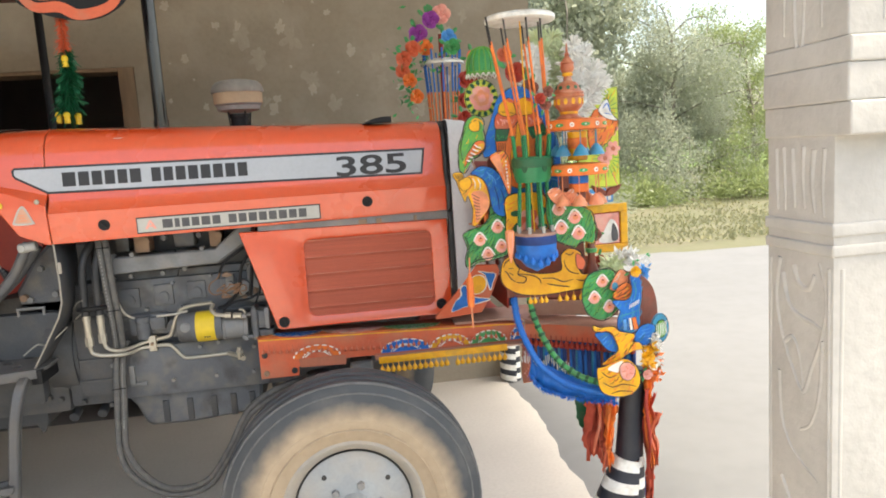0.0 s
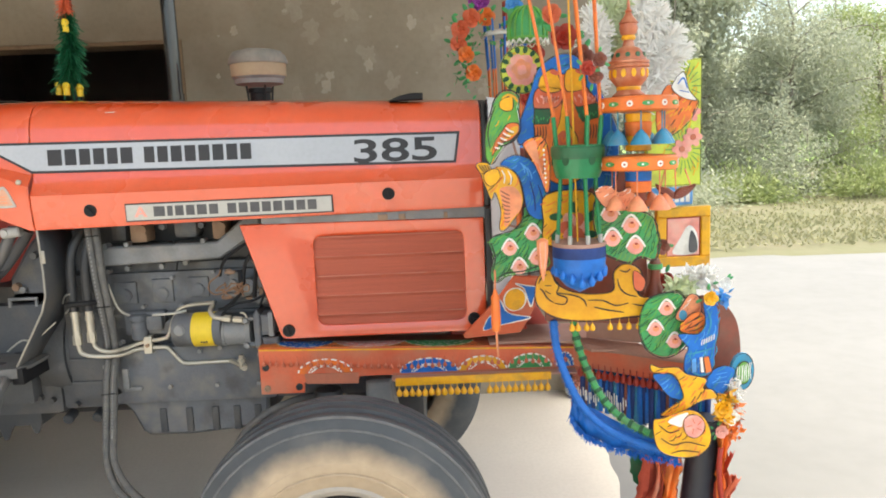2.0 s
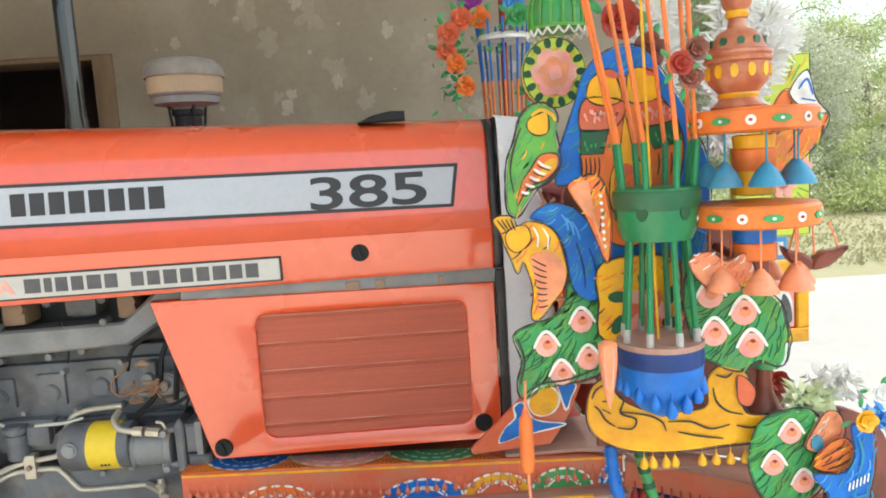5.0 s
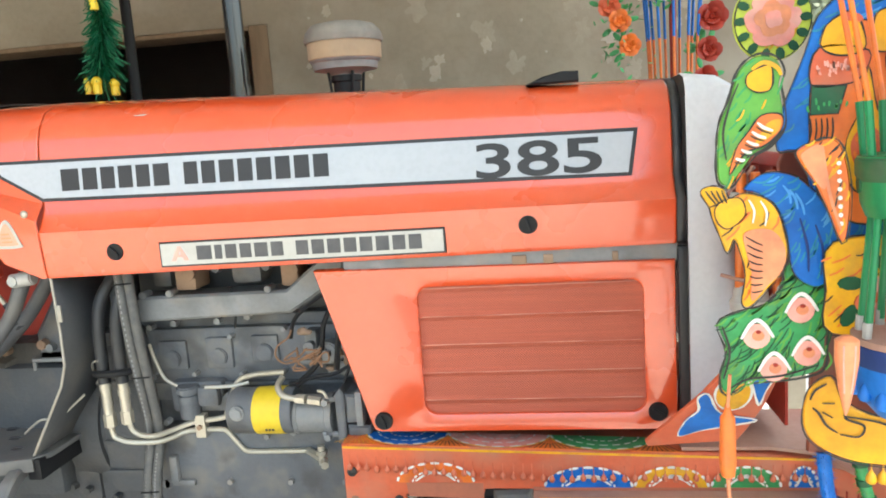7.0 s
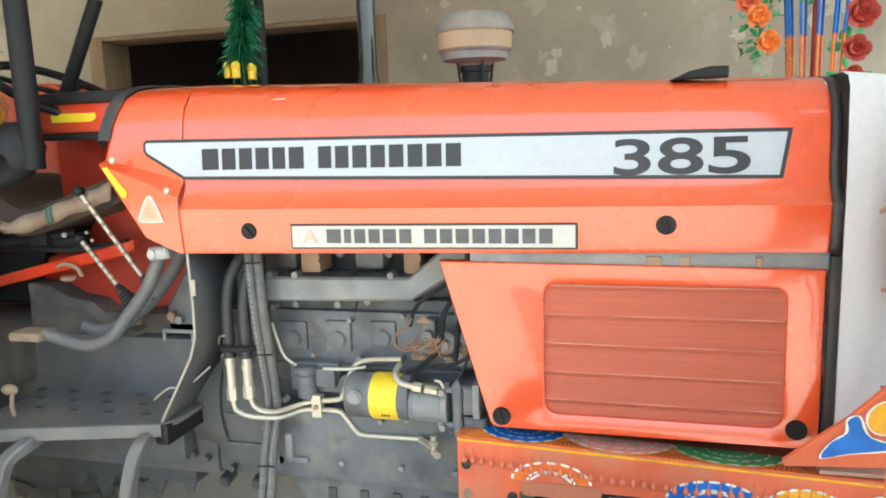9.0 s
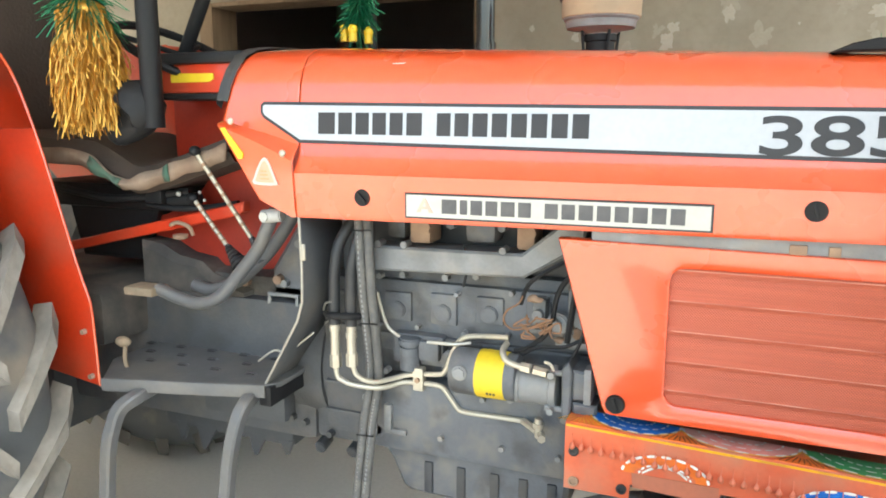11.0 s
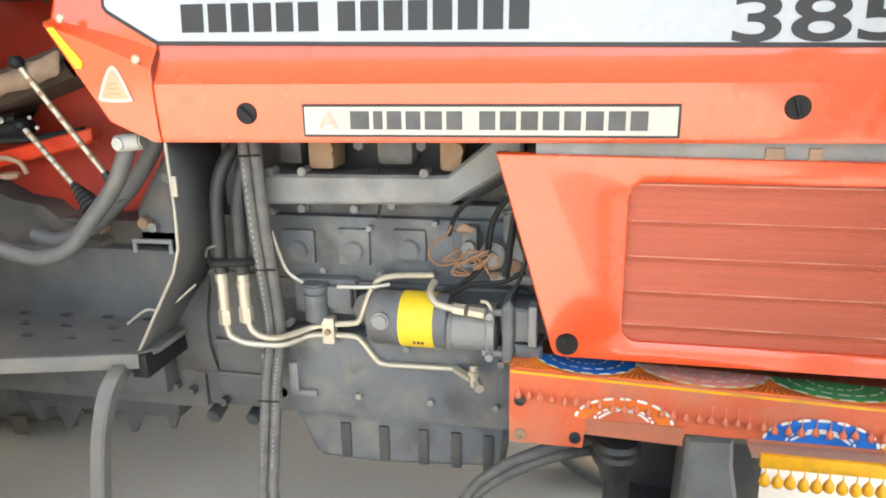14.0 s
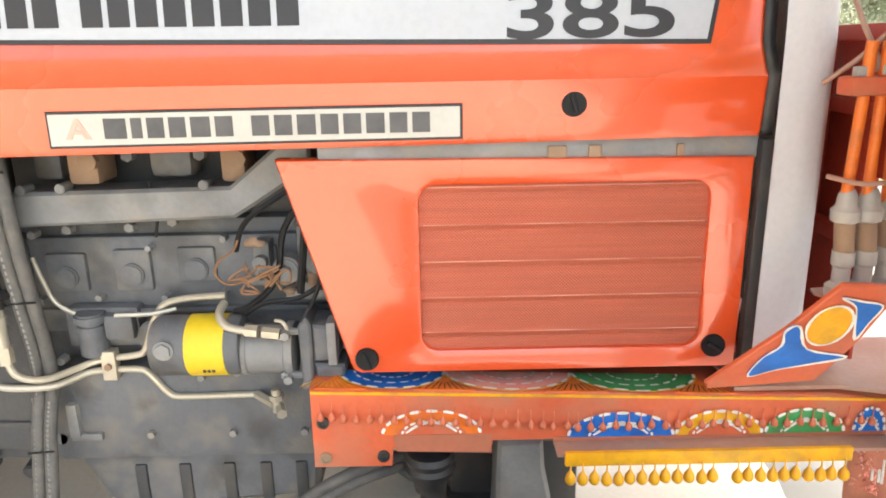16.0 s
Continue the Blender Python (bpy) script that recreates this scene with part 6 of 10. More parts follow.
slab(bm, Plane((0, 2.838, 0)), [(-1.49, 1.592), (-1.36, 1.592), (-1.345, 1.6), (-1.345, 1.615), (-1.49, 1.617)], back=-0.004, front=0.001, bev=0.0)
part("sticker", bm, YELLOW_TAG, dash)
# console and inner panel: dark red stands in for deep shade
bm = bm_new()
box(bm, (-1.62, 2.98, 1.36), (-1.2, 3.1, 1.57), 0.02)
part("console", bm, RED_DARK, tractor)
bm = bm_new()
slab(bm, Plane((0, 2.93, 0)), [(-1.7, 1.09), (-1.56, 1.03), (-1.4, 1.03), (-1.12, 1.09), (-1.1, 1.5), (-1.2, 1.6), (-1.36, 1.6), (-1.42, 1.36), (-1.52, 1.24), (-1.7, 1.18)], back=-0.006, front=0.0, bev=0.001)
part("inner_panel", bm, RED_DARK, tractor, "red inner panel behind the levers, darkened to carry shade")
bm = bm_new()
for a, b in (((-1.2, 2.835, 1.01), (-1.1, 2.845, 1.02)), ((-1.2, 2.835, 0.94), (-1.1, 2.845, 0.95)), ((-1.2, 2.835, 0.95), (-1.19, 2.845, 1.01)), ((-1.11, 2.835, 0.95), (-1.1, 2.845, 1.01))):
    box(bm, a, b, 0.002)
part("latch_frame", bm, GREY_PALE, tractor, "small grey latch frame", pieces="latch_bar")
bm = bm_new()
for x, z in ((-1.17, 1.055), (-1.42, 0.96), (-1.44, 0.9), (-1.28, 1.04)):
    cyl(bm, (x, 2.86, z), (x, 2.838, z), 0.014, n=8, bev=0.002)
part("bolt", bm, RUST, tractor, pieces="bolt")
# steering wheel
bm = bm_new()
n = 40
tilt = Matrix.Translation((-1.58, 3.0, 1.68)) @ Matrix.Rotation(radians(-62), 4, "Y")
tube(bm, [tilt @ Vector((0, 0.2 * math.cos(2 * math.pi * i / n), 0.2 * math.sin(2 * math.pi * i / n))) for i in range(n + 1)], 0.013, 9, 1)
for i in range(3):
    a = 2 * math.pi * i / 3 + 0.5
    cyl(bm, tilt @ Vector((0, 0, 0)), tilt @ Vector((0, 0.2 * math.cos(a), 0.2 * math.sin(a))), 0.008, n=8)
cyl(bm, tilt @ Vector((0, 0, 0)), tilt @ Vector((0.3, 0, 0)), 0.02, n=12)
part("steering_wheel", bm, GREASE, tractor, "black three-spoke steering wheel")
# seat with a wavy cloth edge
EDGE_LINE = spline([(-2.1, 2.76, 1.4), (-1.9, 2.76, 1.39), (-1.76, 2.76, 1.384), (-1.67, 2.76, 1.35), (-1.6, 2.755, 1.315), (-1.53, 2.755, 1.322), (-1.45, 2.76, 1.345), (-1.37, 2.76, 1.37), (-1.3, 2.765, 1.392), (-1.25, 2.77, 1.41)], k=4)
bm = bm_new()
loft(bm, [[(q.x, 2.79, q.z - 0.03), (q.x, 2.765, q.z), (q.x, 2.8, q.z + 0.045), (q.x, 2.88, q.z + 0.06), (q.x, 3.12, q.z + 0.06), (q.x, 3.2, q.z + 0.045), (q.x, 3.235, q.z), (q.x, 3.2, q.z - 0.03), (q.x, 2.79, q.z - 0.03)] for q in EDGE_LINE])
seat = part("seat", bm, CLOTH_DARK, tractor, "dark seat cushion with a patterned cloth edge")
bm = bm_new()
hem = []
for k, q in enumerate(EDGE_LINE):
    w = 0.021 - 0.012 * math.exp(-((q.x + 1.615) / 0.05) ** 2) + 0.003 * math.sin(k * 1.3)
    hem.append([(q.x, q.y - 0.012 + 0.005 * math.sin(k * 0.9), q.z + w), (q.x, q.y - 0.018 + 0.004 * math.sin(k * 1.1), q.z), (q.x, q.y - 0.012 + 0.005 * math.cos(k * 0.8), q.z - w)])
loft(bm, hem)
ob = part("cloth_edge", bm, CLOTH_EDGE, seat)
for x0, x1 in ((-1.72, -1.6), (-1.47, -1.41)):
    bm = bm_new()
    loft(bm, [[(x, y - 0.009, z) for x, y, z in row] for row in hem if x0 <= row[0][0] <= x1])
    part("cloth_patch", bm, CLOTH_GREEN, seat, "dark green patch on the cloth edge").modifiers.new("thickness", "SOLIDIFY").thickness = 0.002
ob.modifiers.new("thickness", "SOLIDIFY").thickness = 0.006
bm = bm_new()
box(bm, (-2.2, 2.78, 1.38), (-2.08, 3.22, 1.9), 0.04)
part("backrest", bm, CLOTH_DARK, seat)
bm = bm_new()
box(bm, (-2.1, 2.88, 1.22), (-1.55, 3.12, 1.3), 0.02)
slab(bm, Plane((0, 2.9, 0)), [(-1.95, 1.06), (-1.7, 1.06), (-1.62, 1.25), (-2.0, 1.25)], back=-0.2, front=0.0, bev=0.01)
box(bm, (-1.58, 2.8, 1.255), (-1.52, 2.86, 1.32), 0.006)
tube(bm, [(-1.95, 2.85, 1.28), (-1.75, 2.83, 1.26), (-1.6, 2.82, 1.27), (-1.45, 2.84, 1.29)], 0.012, 8, 5)
tube(bm, [(-1.6, 2.83, 1.25), (-1.5, 2.83, 1.24), (-1.4, 2.85, 1.245), (-1.3, 2.86, 1.26)], 0.009, 8, 5)
cyl(bm, (-1.52, 2.84, 1.262), (-1.42, 2.84, 1.27), 0.02, n=12)
part("seat_frame", bm, GREASE, tractor, "black greasy seat frame and linkage", pieces="linkage_rod")
bm = bm_new()
for x, z, r in ((-1.47, 1.285, 0.011), (-1.395, 1.292, 0.007), (-1.38, 1.27, 0.007), (-1.56, 1.29, 0.008)):
    ball(bm, (x, 2.815, z), r * 0.7, 10)
part("linkage_ball", bm, SOCKET, tractor, pieces="linkage_ball")
# top of the transmission case under the seat, crusted with dirt
bm = bm_new()
box(bm, (-2.2, 2.66, 0.85), (-1.63, 3.34, 1.02), 0.04)
cyl(bm, (-1.98, 2.62, 0.93), (-1.98, 2.7, 0.93), 0.09, n=24, bev=0.01)
slab(bm, Plane((0, 2.84, 0)), [(-1.66, 0.9), (-1.28, 0.92), (-1.26, 1.02), (-1.4, 1.05), (-1.44, 1.085), (-1.52, 1.095), (-1.58, 1.13), (-1.66, 1.135)], back=-0.3, front=0.0, bev=0.02)
for vtx in bm.verts:
    vtx.co += Vector((0.6, 0.4, 1)) * 0.008 * noise.noise(vtx.co * 22)
part("transmission_cover", bm, DIRTY_IRON, tractor, "dark dirt-crusted casting under the seat", pieces="casting")
bm = bm_new()
lathe(bm, [(0.012, 0.0), (0.022, 0.004), (0.022, 0.014), (0.01, 0.016)], (-1.49, 2.835, 1.15), 14)
tube(bm, [(-1.52, 2.83, 1.19), (-1.49, 2.825, 1.2), (-1.45, 2.825, 1.19), (-1.44, 2.83, 1.165)], 0.006, 8, 5)
part("lever_bracket", bm, RUST, tractor, pieces="bracket_arm")

# ---- painted rail along the tractor's side ----
RY = 2.647


def rail_top(x):
    return 0.8463 - 0.035 * x


bm = bm_new()
slab(bm, Plane((0, RY, 0)), [(-0.318, 0.705), (-0.18, 0.705), (-0.178, 0.738), (-0.165, 0.742), (-0.003, 0.742), (0.0, 0.752), (0.1, 0.752), (0.69, 0.752), (0.69, rail_top(0.69) - 0.002), (-0.318, rail_top(-0.318) - 0.002)], back=-0.012, front=0.0, bev=0.002)
rail = part("side_rail", bm, RED_OLD, tractor, "worn red steel rail painted with arcs and hung with drops")
bm = bm_new()
loft(bm, [[(-0.318, y, rail_top(-0.318) - d), (0.69, y, rail_top(0.69) - d)] for y, d in ((RY + 0.0005, 0.003), (RY + 0.003, 0.0), (2.8, 0.0))])
ob = part("rail_top", bm, RED_OLD, rail)
ob.modifiers.new("thickness", "SOLIDIFY").thickness = 0.006
WING = Plane((0.62, 2.645, 0), (0.788, -0.616, 0))
bm = bm_new()
slab(bm, WING, [(0.075, 0.772), (0.5, 0.768), (0.5, 0.843), (0.075, 0.828)], back=-0.012, front=0.0, bev=0.002)
wing_rail = part("wing_rail", bm, RED_OLD, tractor, "worn red bumper rail running outwards")
bm = bm_new()
vs = [WING.at(u, v, d) for u, v, d in ((0.075, 0.834, 0.0), (0.5, 0.846, 0.004), (0.5, 0.862, -0.055), (0.075, 0.85, -0.055))]
loft(bm, [[vs[0], vs[1]], [vs[3], vs[2]]])
ob = part("top_flange", bm, PINK_DUST, wing_rail)
ob.modifiers.new("thickness", "SOLIDIFY").thickness = 0.01
bm = bm_new()
slab(bm, WING, [(0.09, 0.85), (0.42, 0.865), (0.42, 0.915), (0.09, 0.91)], back=-0.07, front=-0.058, bev=0.002)
part("beam", bm, PINK_DUST, wing_rail, "dusty red bumper beam")
bm = bm_new()
slab(bm, WING, [(0.1, 0.9), (0.4, 0.9), (0.38, 1.04), (0.3, 1.08), (0.1, 1.08)], back=-0.1, front=-0.09, bev=0.002)
part("plate", bm, BROWN, wing_rail, "dark brown bumper plate")
RP = Plane((0, RY, 0))
bm = bm_new()
slab(bm, RP, [(-0.172, 0.736), (-0.004, 0.73), (-0.004, 0.7665), (-0.176, 0.768)], back=-0.004, front=0.002, bev=0.0)
slab(bm, RP, [(0.105, 0.747), (0.688, 0.747), (0.688, 0.758), (0.105, 0.758)], back=-0.004, front=0.002, bev=0.0)
part("dusty_strip", bm, RED_DUST, rail, pieces="dusty_strip")
bm = bm_new()
slab(bm, RP, [(-0.316, rail_top(-0.316) - 0.0075), (0.688, rail_top(0.688) - 0.0075), (0.688, rail_top(0.688) - 0.003), (-0.316, rail_top(-0.316) - 0.003)], back=-0.001, front=0.0015, bev=0.0)
part("line", bm, YELLOW, rail)


def arc_patch(u0, u1, v0, hgt, mat, line, pl, parent, up=1, front=0.003):
    """A painted half-round with brush arcs inside it."""
    n, c, a = 16, (u0 + u1) / 2, (u1 - u0) / 2
    out = [(c + a * math.cos(math.pi * i / n), v0 + up * hgt * math.sin(math.pi * i / n)) for i in range(n + 1)]
    bm = bm_new()
    slab(bm, pl, out if up > 0 else out[::-1], back=-0.001, front=front, bev=0.0)
    p = part("arc", bm, mat, parent)
    bm = bm_new()
    for k in ((1.0, 0.6) if up > 0 else (1.0, 0.72, 0.42)):
        for i in range(9):
            t0, t1 = math.pi * (i + 0.12) / 9, math.pi * (i + 0.78) / 9
            stroke(bm, pl, [(c + a * k * math.cos(t), v0 + up * hgt * k * math.sin(t)) for t in (t0, (t0 + t1) / 2, t1)], 0.006 if k == 1 else 0.0045, front + 0.0012)
    part("brush_line", bm, line, parent)["kind"] = "stuff"


for u0, u1, v0, mat in ((-0.195, -0.024, 0.769, ORANGE), (0.13, 0.315, 0.7575, BLUE), (0.32, 0.471, 0.7575, YELLOW), (0.477, 0.615, 0.7575, GREEN), (0.632, 0.687, 0.7575, BLUE)):
    arc_patch(u0, u1, v0, 0.046, mat, WHITE, RP, rail)
    bm = bm_new()
    c, w = (u0 + u1) / 2, (u1 - u0) * 0.26
    stroke(bm, RP, [(c - w, v0 + 0.004), (c - w * 0.5, v0 + 0.019), (c, v0 + 0.024), (c + w * 0.6, v0 + 0.018), (c + w, v0 + 0.005)], 0.006, 0.0042)
    part("brush_line", bm, WHITE, rail)
    if mat in (ORANGE, YELLOW):
        bm = bm_new()
        slab(bm, RP, [(c + (u1 - u0) * 0.36 * math.cos(math.pi * i / 12), v0 + 0.024 * math.sin(math.pi * i / 12)) for i in range(13)], back=-0.001, front=0.0034, bev=0.0)
        part("arc", bm, RED_OLD, rail)
TOPP = Plane((0, 2.725, 0.8466), (1, 0, -0.035), (0, 1, 0))
for u0, u1, mat in ((-0.275, -0.085, BLUE), (-0.083, 0.143, PINK), (0.147, 0.37, GREEN)):
    arc_patch(u0, u1, -0.002, 0.07, mat, WHITE, TOPP, rail, -1, 0.002)
# yellow wedges with dark strokes between the arcs
for u in (-0.29, -0.085, 0.145, 0.37):
    bm = bm_new()
    slab(bm, TOPP, [(u - 0.055, -0.074), (u + 0.055, -0.074), (u + 0.02, -0.05), (u, -0.02), (u - 0.02, -0.05)] if u > -0.2 else [(u - 0.02, -0.074), (u + 0.07, -0.074), (u + 0.03, -0.05), (u + 0.01, -0.02)], back=-0.001, front=0.0012, bev=0.0)
    part("wedge", bm, ORANGE, rail)
    bm = bm_new()
    for i in range(9):
        f = (i - 4) / 4
        stroke(bm, TOPP, [(u + 0.045 * f, -0.071), (u + 0.02 * f, -0.05 + 0.012 * abs(f))], 0.0032, 0.0022)
    part("brush_line", bm, INK if u > -0.2 else YELLOW, rail)["kind"] = "stuff"
for u0, u1 in ((-0.275, -0.085), (-0.083, 0.143), (0.147, 0.37)):
    c, a = (u0 + u1) / 2, (u1 - u0) / 2
    bm = bm_new()
    stroke(bm, TOPP, [(c + a * 1.03 * math.cos(math.pi * i / 10), -0.002 - 0.074 * math.sin(math.pi * i / 10)) for i in range(11)], 0.004, 0.003, taper=False)
    part("brush_line", bm, YELLOW, rail)
for x, z, mat in ((-0.298, 0.795, RUBBER), (-0.297, 0.725, RUST), (-0.195, 0.727, RUBBER)):
    bm = bm_new()
    lathe(bm, [(0.011, 0.002), (0.011, -0.005), (0.007, -0.006), (0.006, -0.002), (0.002, -0.002)], (x, RY, z), 14, "y")
    part("bolt", bm, mat, rail)


def drop_mesh(name, s, mat, hook=0.0):
    """A little hanging drop on a hook, with its top at the origin."""
    bm = bm_new()
    lathe(bm, [(0.001, -0.036 * s), (0.006 * s, -0.0345 * s), (0.0088 * s, -0.029 * s), (0.0075 * s, -0.022 * s), (0.0035 * s, -0.016 * s), (0.002 * s, -0.0135 * s), (0.0012 * s, -0.012 * s), (0.0012 * s, hook)], (0, 0, -hook), 8)
    me = bpy.data.meshes.new(name)
    bmesh.ops.recalc_face_normals(bm, faces=bm.faces)
    bm.to_mesh(me)
    bm.free()
    me.polygons.foreach_set("use_smooth", [True] * len(me.polygons))
    me.materials.append(mat)
    return me


DROP_RED, DROP_YELLOW, DROP_BLUE = drop_mesh("drop", 0.74, RED_OLD, 0.01), drop_mesh("drop", 1.15, YELLOW), drop_mesh("drop", 1.1, BLUE, 0.004)
DROP_WING = drop_mesh("drop", 1.3, RED_DARK)
DROP_YELLOW_L = drop_mesh("drop", 0.85, YELLOW, 0.008)
for i in range(46):
    x = -0.302 + 0.0214 * i
    hang("drop", DROP_RED, rail, at=(x + rng.uniform(-0.002, 0.002), RY - 0.008, (0.838 - 0.066 * (x + 0.3) if x < 0.12 else 0.81) + rng.uniform(-0.002, 0.002)))
for i in range(4, 24):
    p = WING.at(0.02 + 0.0202 * i, 0.79, 0.006)
    hang("drop", DROP_WING, wing_rail, at=p)
# yellow fringe bar under the rail
fringe = thing("fringe_bar", (0.36, 2.6, 0.7), "yellow metal fringe bar with small hanging drops under the red rail", "ornament")
bm = bm_new()
box(bm, (0.117, 2.592, 0.732), (0.606, 2.602, 0.757), 0.002)
part("bar", bm, YELLOW, fringe)
bm = bm_new()
box(bm, (0.105, 2.602, 0.744), (0.69, 2.648, 0.75), 0.001)
part("shelf", bm, PINK_DUST, fringe, "dusty red shelf strip")
for i in range(24):
    if i in (13,):
        continue
    hang("drop", DROP_YELLOW, fringe, at=(0.127 + 0.0203 * i, 2.592 + rng.uniform(-0.003, 0.003), 0.738))


# ---- cut-out ornaments ----
SHADES = {GREEN: ((GREEN_LIGHT, 0.03, 0.003, 0.25), (GREEN_INK, 0.034, 0.0021, 0.24)), YELLOW: ((ORANGE, 0.022, 0.003, 0.1), (INK, 0.02, 0.0022, 0.05)), ORANGE: ((YELLOW, 0.018, 0.003, 0.2), (INK, 0.018, 0.002, 0.12)), BLUE: ((BLUE_SKY, 0.026, 0.003, 0.05), (TEAL, 0.026, 0.003, 0.12)), GREEN_LIGHT: ((GREEN, 0.024, 0.003, 0.14), (YELLOW, 0.02, 0.0025, 0.06)), PEACH: ((WHITE, 0.012, 0.002, 0.2), (RED_OLD, 0.014, 0.002, 0.25)), LIME: ((YELLOW, 0.03, 0.003, 0.1),)}


def cutout(name, pl, base, mat, label, thick=0.006, ink=0.005, category="ornament", group="painted cut-out ornaments", at=None):
    """A painted cut-out sheet with a dark brushed rim. Returns the thing and its plane."""
    cu, cv = sum(p[0] for p in base) / len(base), min(p[1] for p in base)
    t = thing(name, pl.at(cu, cv), label, category, group)
    bm = bm_new()
    slab(bm, pl, base, back=-thick, front=0.0, bev=0.0015)
    part("sheet", bm, mat, t)
    if ink:
        bm = bm_new()
        ring_outline(bm, pl, inset(base, ink * 0.6), ink * 0.8, 0.0006)
        part("brush_line", bm, INK, t)
    if mat in SHADES:
        us, vs = [p[0] for p in base], [p[1] for p in base]
        area = (max(us) - min(us)) * (max(vs) - min(vs))
        hub = (max(us) + 0.02, max(vs) + 0.03)
        for k, (m, size, wide, dense) in enumerate(SHADES[mat]):
            feather(t, pl, inset(base, ink * 1.2 + 0.001), m, int(dense * area * 1e4), size, hub, wide, 0.0008 + 0.0003 * k, int(area * 1e6) + k)
    return t


def patch(t, pl, outline, mat, front=0.0018, ink=0.0):
    bm = bm_new()
    slab(bm, pl, outline, back=-0.001, front=front, bev=0.0)
    part("patch", bm, mat, t)
    if ink:
        bm = bm_new()
        ring_outline(bm, pl, outline, ink, front + 0.0006)
        part("brush_line", bm, INK, t)


def strokes(t, pl, lines, mat=None, width=0.004, front=0.003):
    bm = bm_new()
    for ln in lines:
        stroke(bm, pl, ln, width, front)
    part("brush_line", bm, mat or INK, t)["kind"] = "stuff"


def rosette(t, pl, u, v, r, front=0.002):
    bm = bm_new()
    slab(bm, pl, oval(u, v, r, r, 16), back=-0.001, front=front, bev=0.0)
    part("rosette", bm, PINK, t, "pink painted spot")
    bm = bm_new()
    slab(bm, pl, oval(u + r * 0.1, v + r * 0.05, r * 0.45, r * 0.4, 12), back=0.0, front=front + 0.0012, bev=0.0)
    part("patch", bm, PEACH, t)
    bm = bm_new()
    stroke(bm, pl, [(u - r * 1.15, v - r * 0.15), (u - r * 0.6, v + r * 0.85), (u, v + r * 1.3), (u + r * 0.65, v + r * 0.8), (u + r * 1.2, v - r * 0.1)], r * 0.3, front + 0.0018)
    part("brush_line", bm, WHITE, t)
    bm = bm_new()
    slab(bm, pl, oval(u + r * 0.1, v + r * 0.35, r * 0.2, r * 0.14, 8), back=0.0, front=front + 0.0024, bev=0.0)
    part("patch", bm, RED_DARK, t)


def hatch(t, pl, u0, v0, u1, v1, n, length, angle, mat, width=0.004, front=0.0022, seed=1):
    """Short brush strokes spread between two points."""
    r = random.Random(seed)
    ca, sa = math.cos(radians(angle)) * length, math.sin(radians(angle)) * length
    strokes(t, pl, [[(u0 + (u1 - u0) * f, v0 + (v1 - v0) * f), (u0 + (u1 - u0) * f + ca * 0.5 + r.uniform(-0.004, 0.004), v0 + (v1 - v0) * f + sa * 0.5 + 0.003), (u0 + (u1 - u0) * f + ca, v0 + (v1 - v0) * f + sa)] for f in ((i + 0.5) / n for i in range(n))], mat, width, front)


def inside(o, u, v):
    c = False
    for i in range(len(o)):
        (x0, y0), (x1, y1) = o[i - 1], o[i]
        if (y0 > v) != (y1 > v) and u < (x1 - x0) * (v - y0) / (y1 - y0) + x0:
            c = not c
    return c


def feather(t, pl, outline, mat, n, length, focus, width=0.003, front=0.0014, seed=1, across=False, bend=0.25):
    """Brush strokes scattered over an outline, all running from (or round) one point."""
    r = random.Random(seed)
    us, vs = [p[0] for p in outline], [p[1] for p in outline]
    lines, tries = [], 0
    while len(lines) < n and tries < n * 14:
        tries += 1
        u, v = r.uniform(min(us), max(us)), r.uniform(min(vs), max(vs))
        d = Vector((u - focus[0], v - focus[1]))
        if d.length < 1e-4:
            continue
        d = d.normalized() * length * r.uniform(0.6, 1.2)
        if across:
            d = Vector((-d.y, d.x))
        e = (u + d.x, v + d.y)
        if inside(outline, u, v) and inside(outline, *e):
            m = (u + d.x * 0.5 - d.y * bend * r.uniform(-0.2, 1), v + d.y * 0.5 + d.x * bend * r.uniform(-0.2, 1))
            lines.append([(u, v), m, e])
    if lines:
        strokes(t, pl, lines, mat, width, front)


# green curved panel beside the nose
pl = Plane((0, 2.2, 0))
t = cutout("cutout_ornament", pl, blob([(0.451, 1.599), (0.468, 1.593), (0.476, 1.577), (0.472, 1.56), (0.476, 1.535), (0.477, 1.505), (0.46, 1.482), (0.441, 1.471), (0.424, 1.449), (0.409, 1.43), (0.395, 1.438), (0.394, 1.481), (0.398, 1.515), (0.41, 1.544), (0.42, 1.577), (0.434, 1.594)], 4), GREEN_LIGHT, "leaf-green cut-out panel with orange strokes beside the tractor nose")
patch(t, pl, blob([(0.434, 1.578), (0.459, 1.587), (0.464, 1.569), (0.46, 1.554), (0.443, 1.552), (0.43, 1.563)], 4), YELLOW, ink=0.003)
strokes(t, pl, [[(0.437, 1.582), (0.452, 1.59), (0.468, 1.583), (0.474, 1.572)]], YELLOW, 0.006, 0.0032)
patch(t, pl, blob([(0.449, 1.521), (0.474, 1.521), (0.475, 1.502), (0.455, 1.482), (0.428, 1.472), (0.408, 1.444), (0.417, 1.479), (0.432, 1.5)], 4), ORANGE, ink=0.0025)
patch(t, pl, blob([(0.459, 1.512), (0.473, 1.514), (0.472, 1.501), (0.457, 1.49), (0.442, 1.484), (0.45, 1.5)], 4), YELLOW, 0.0022)
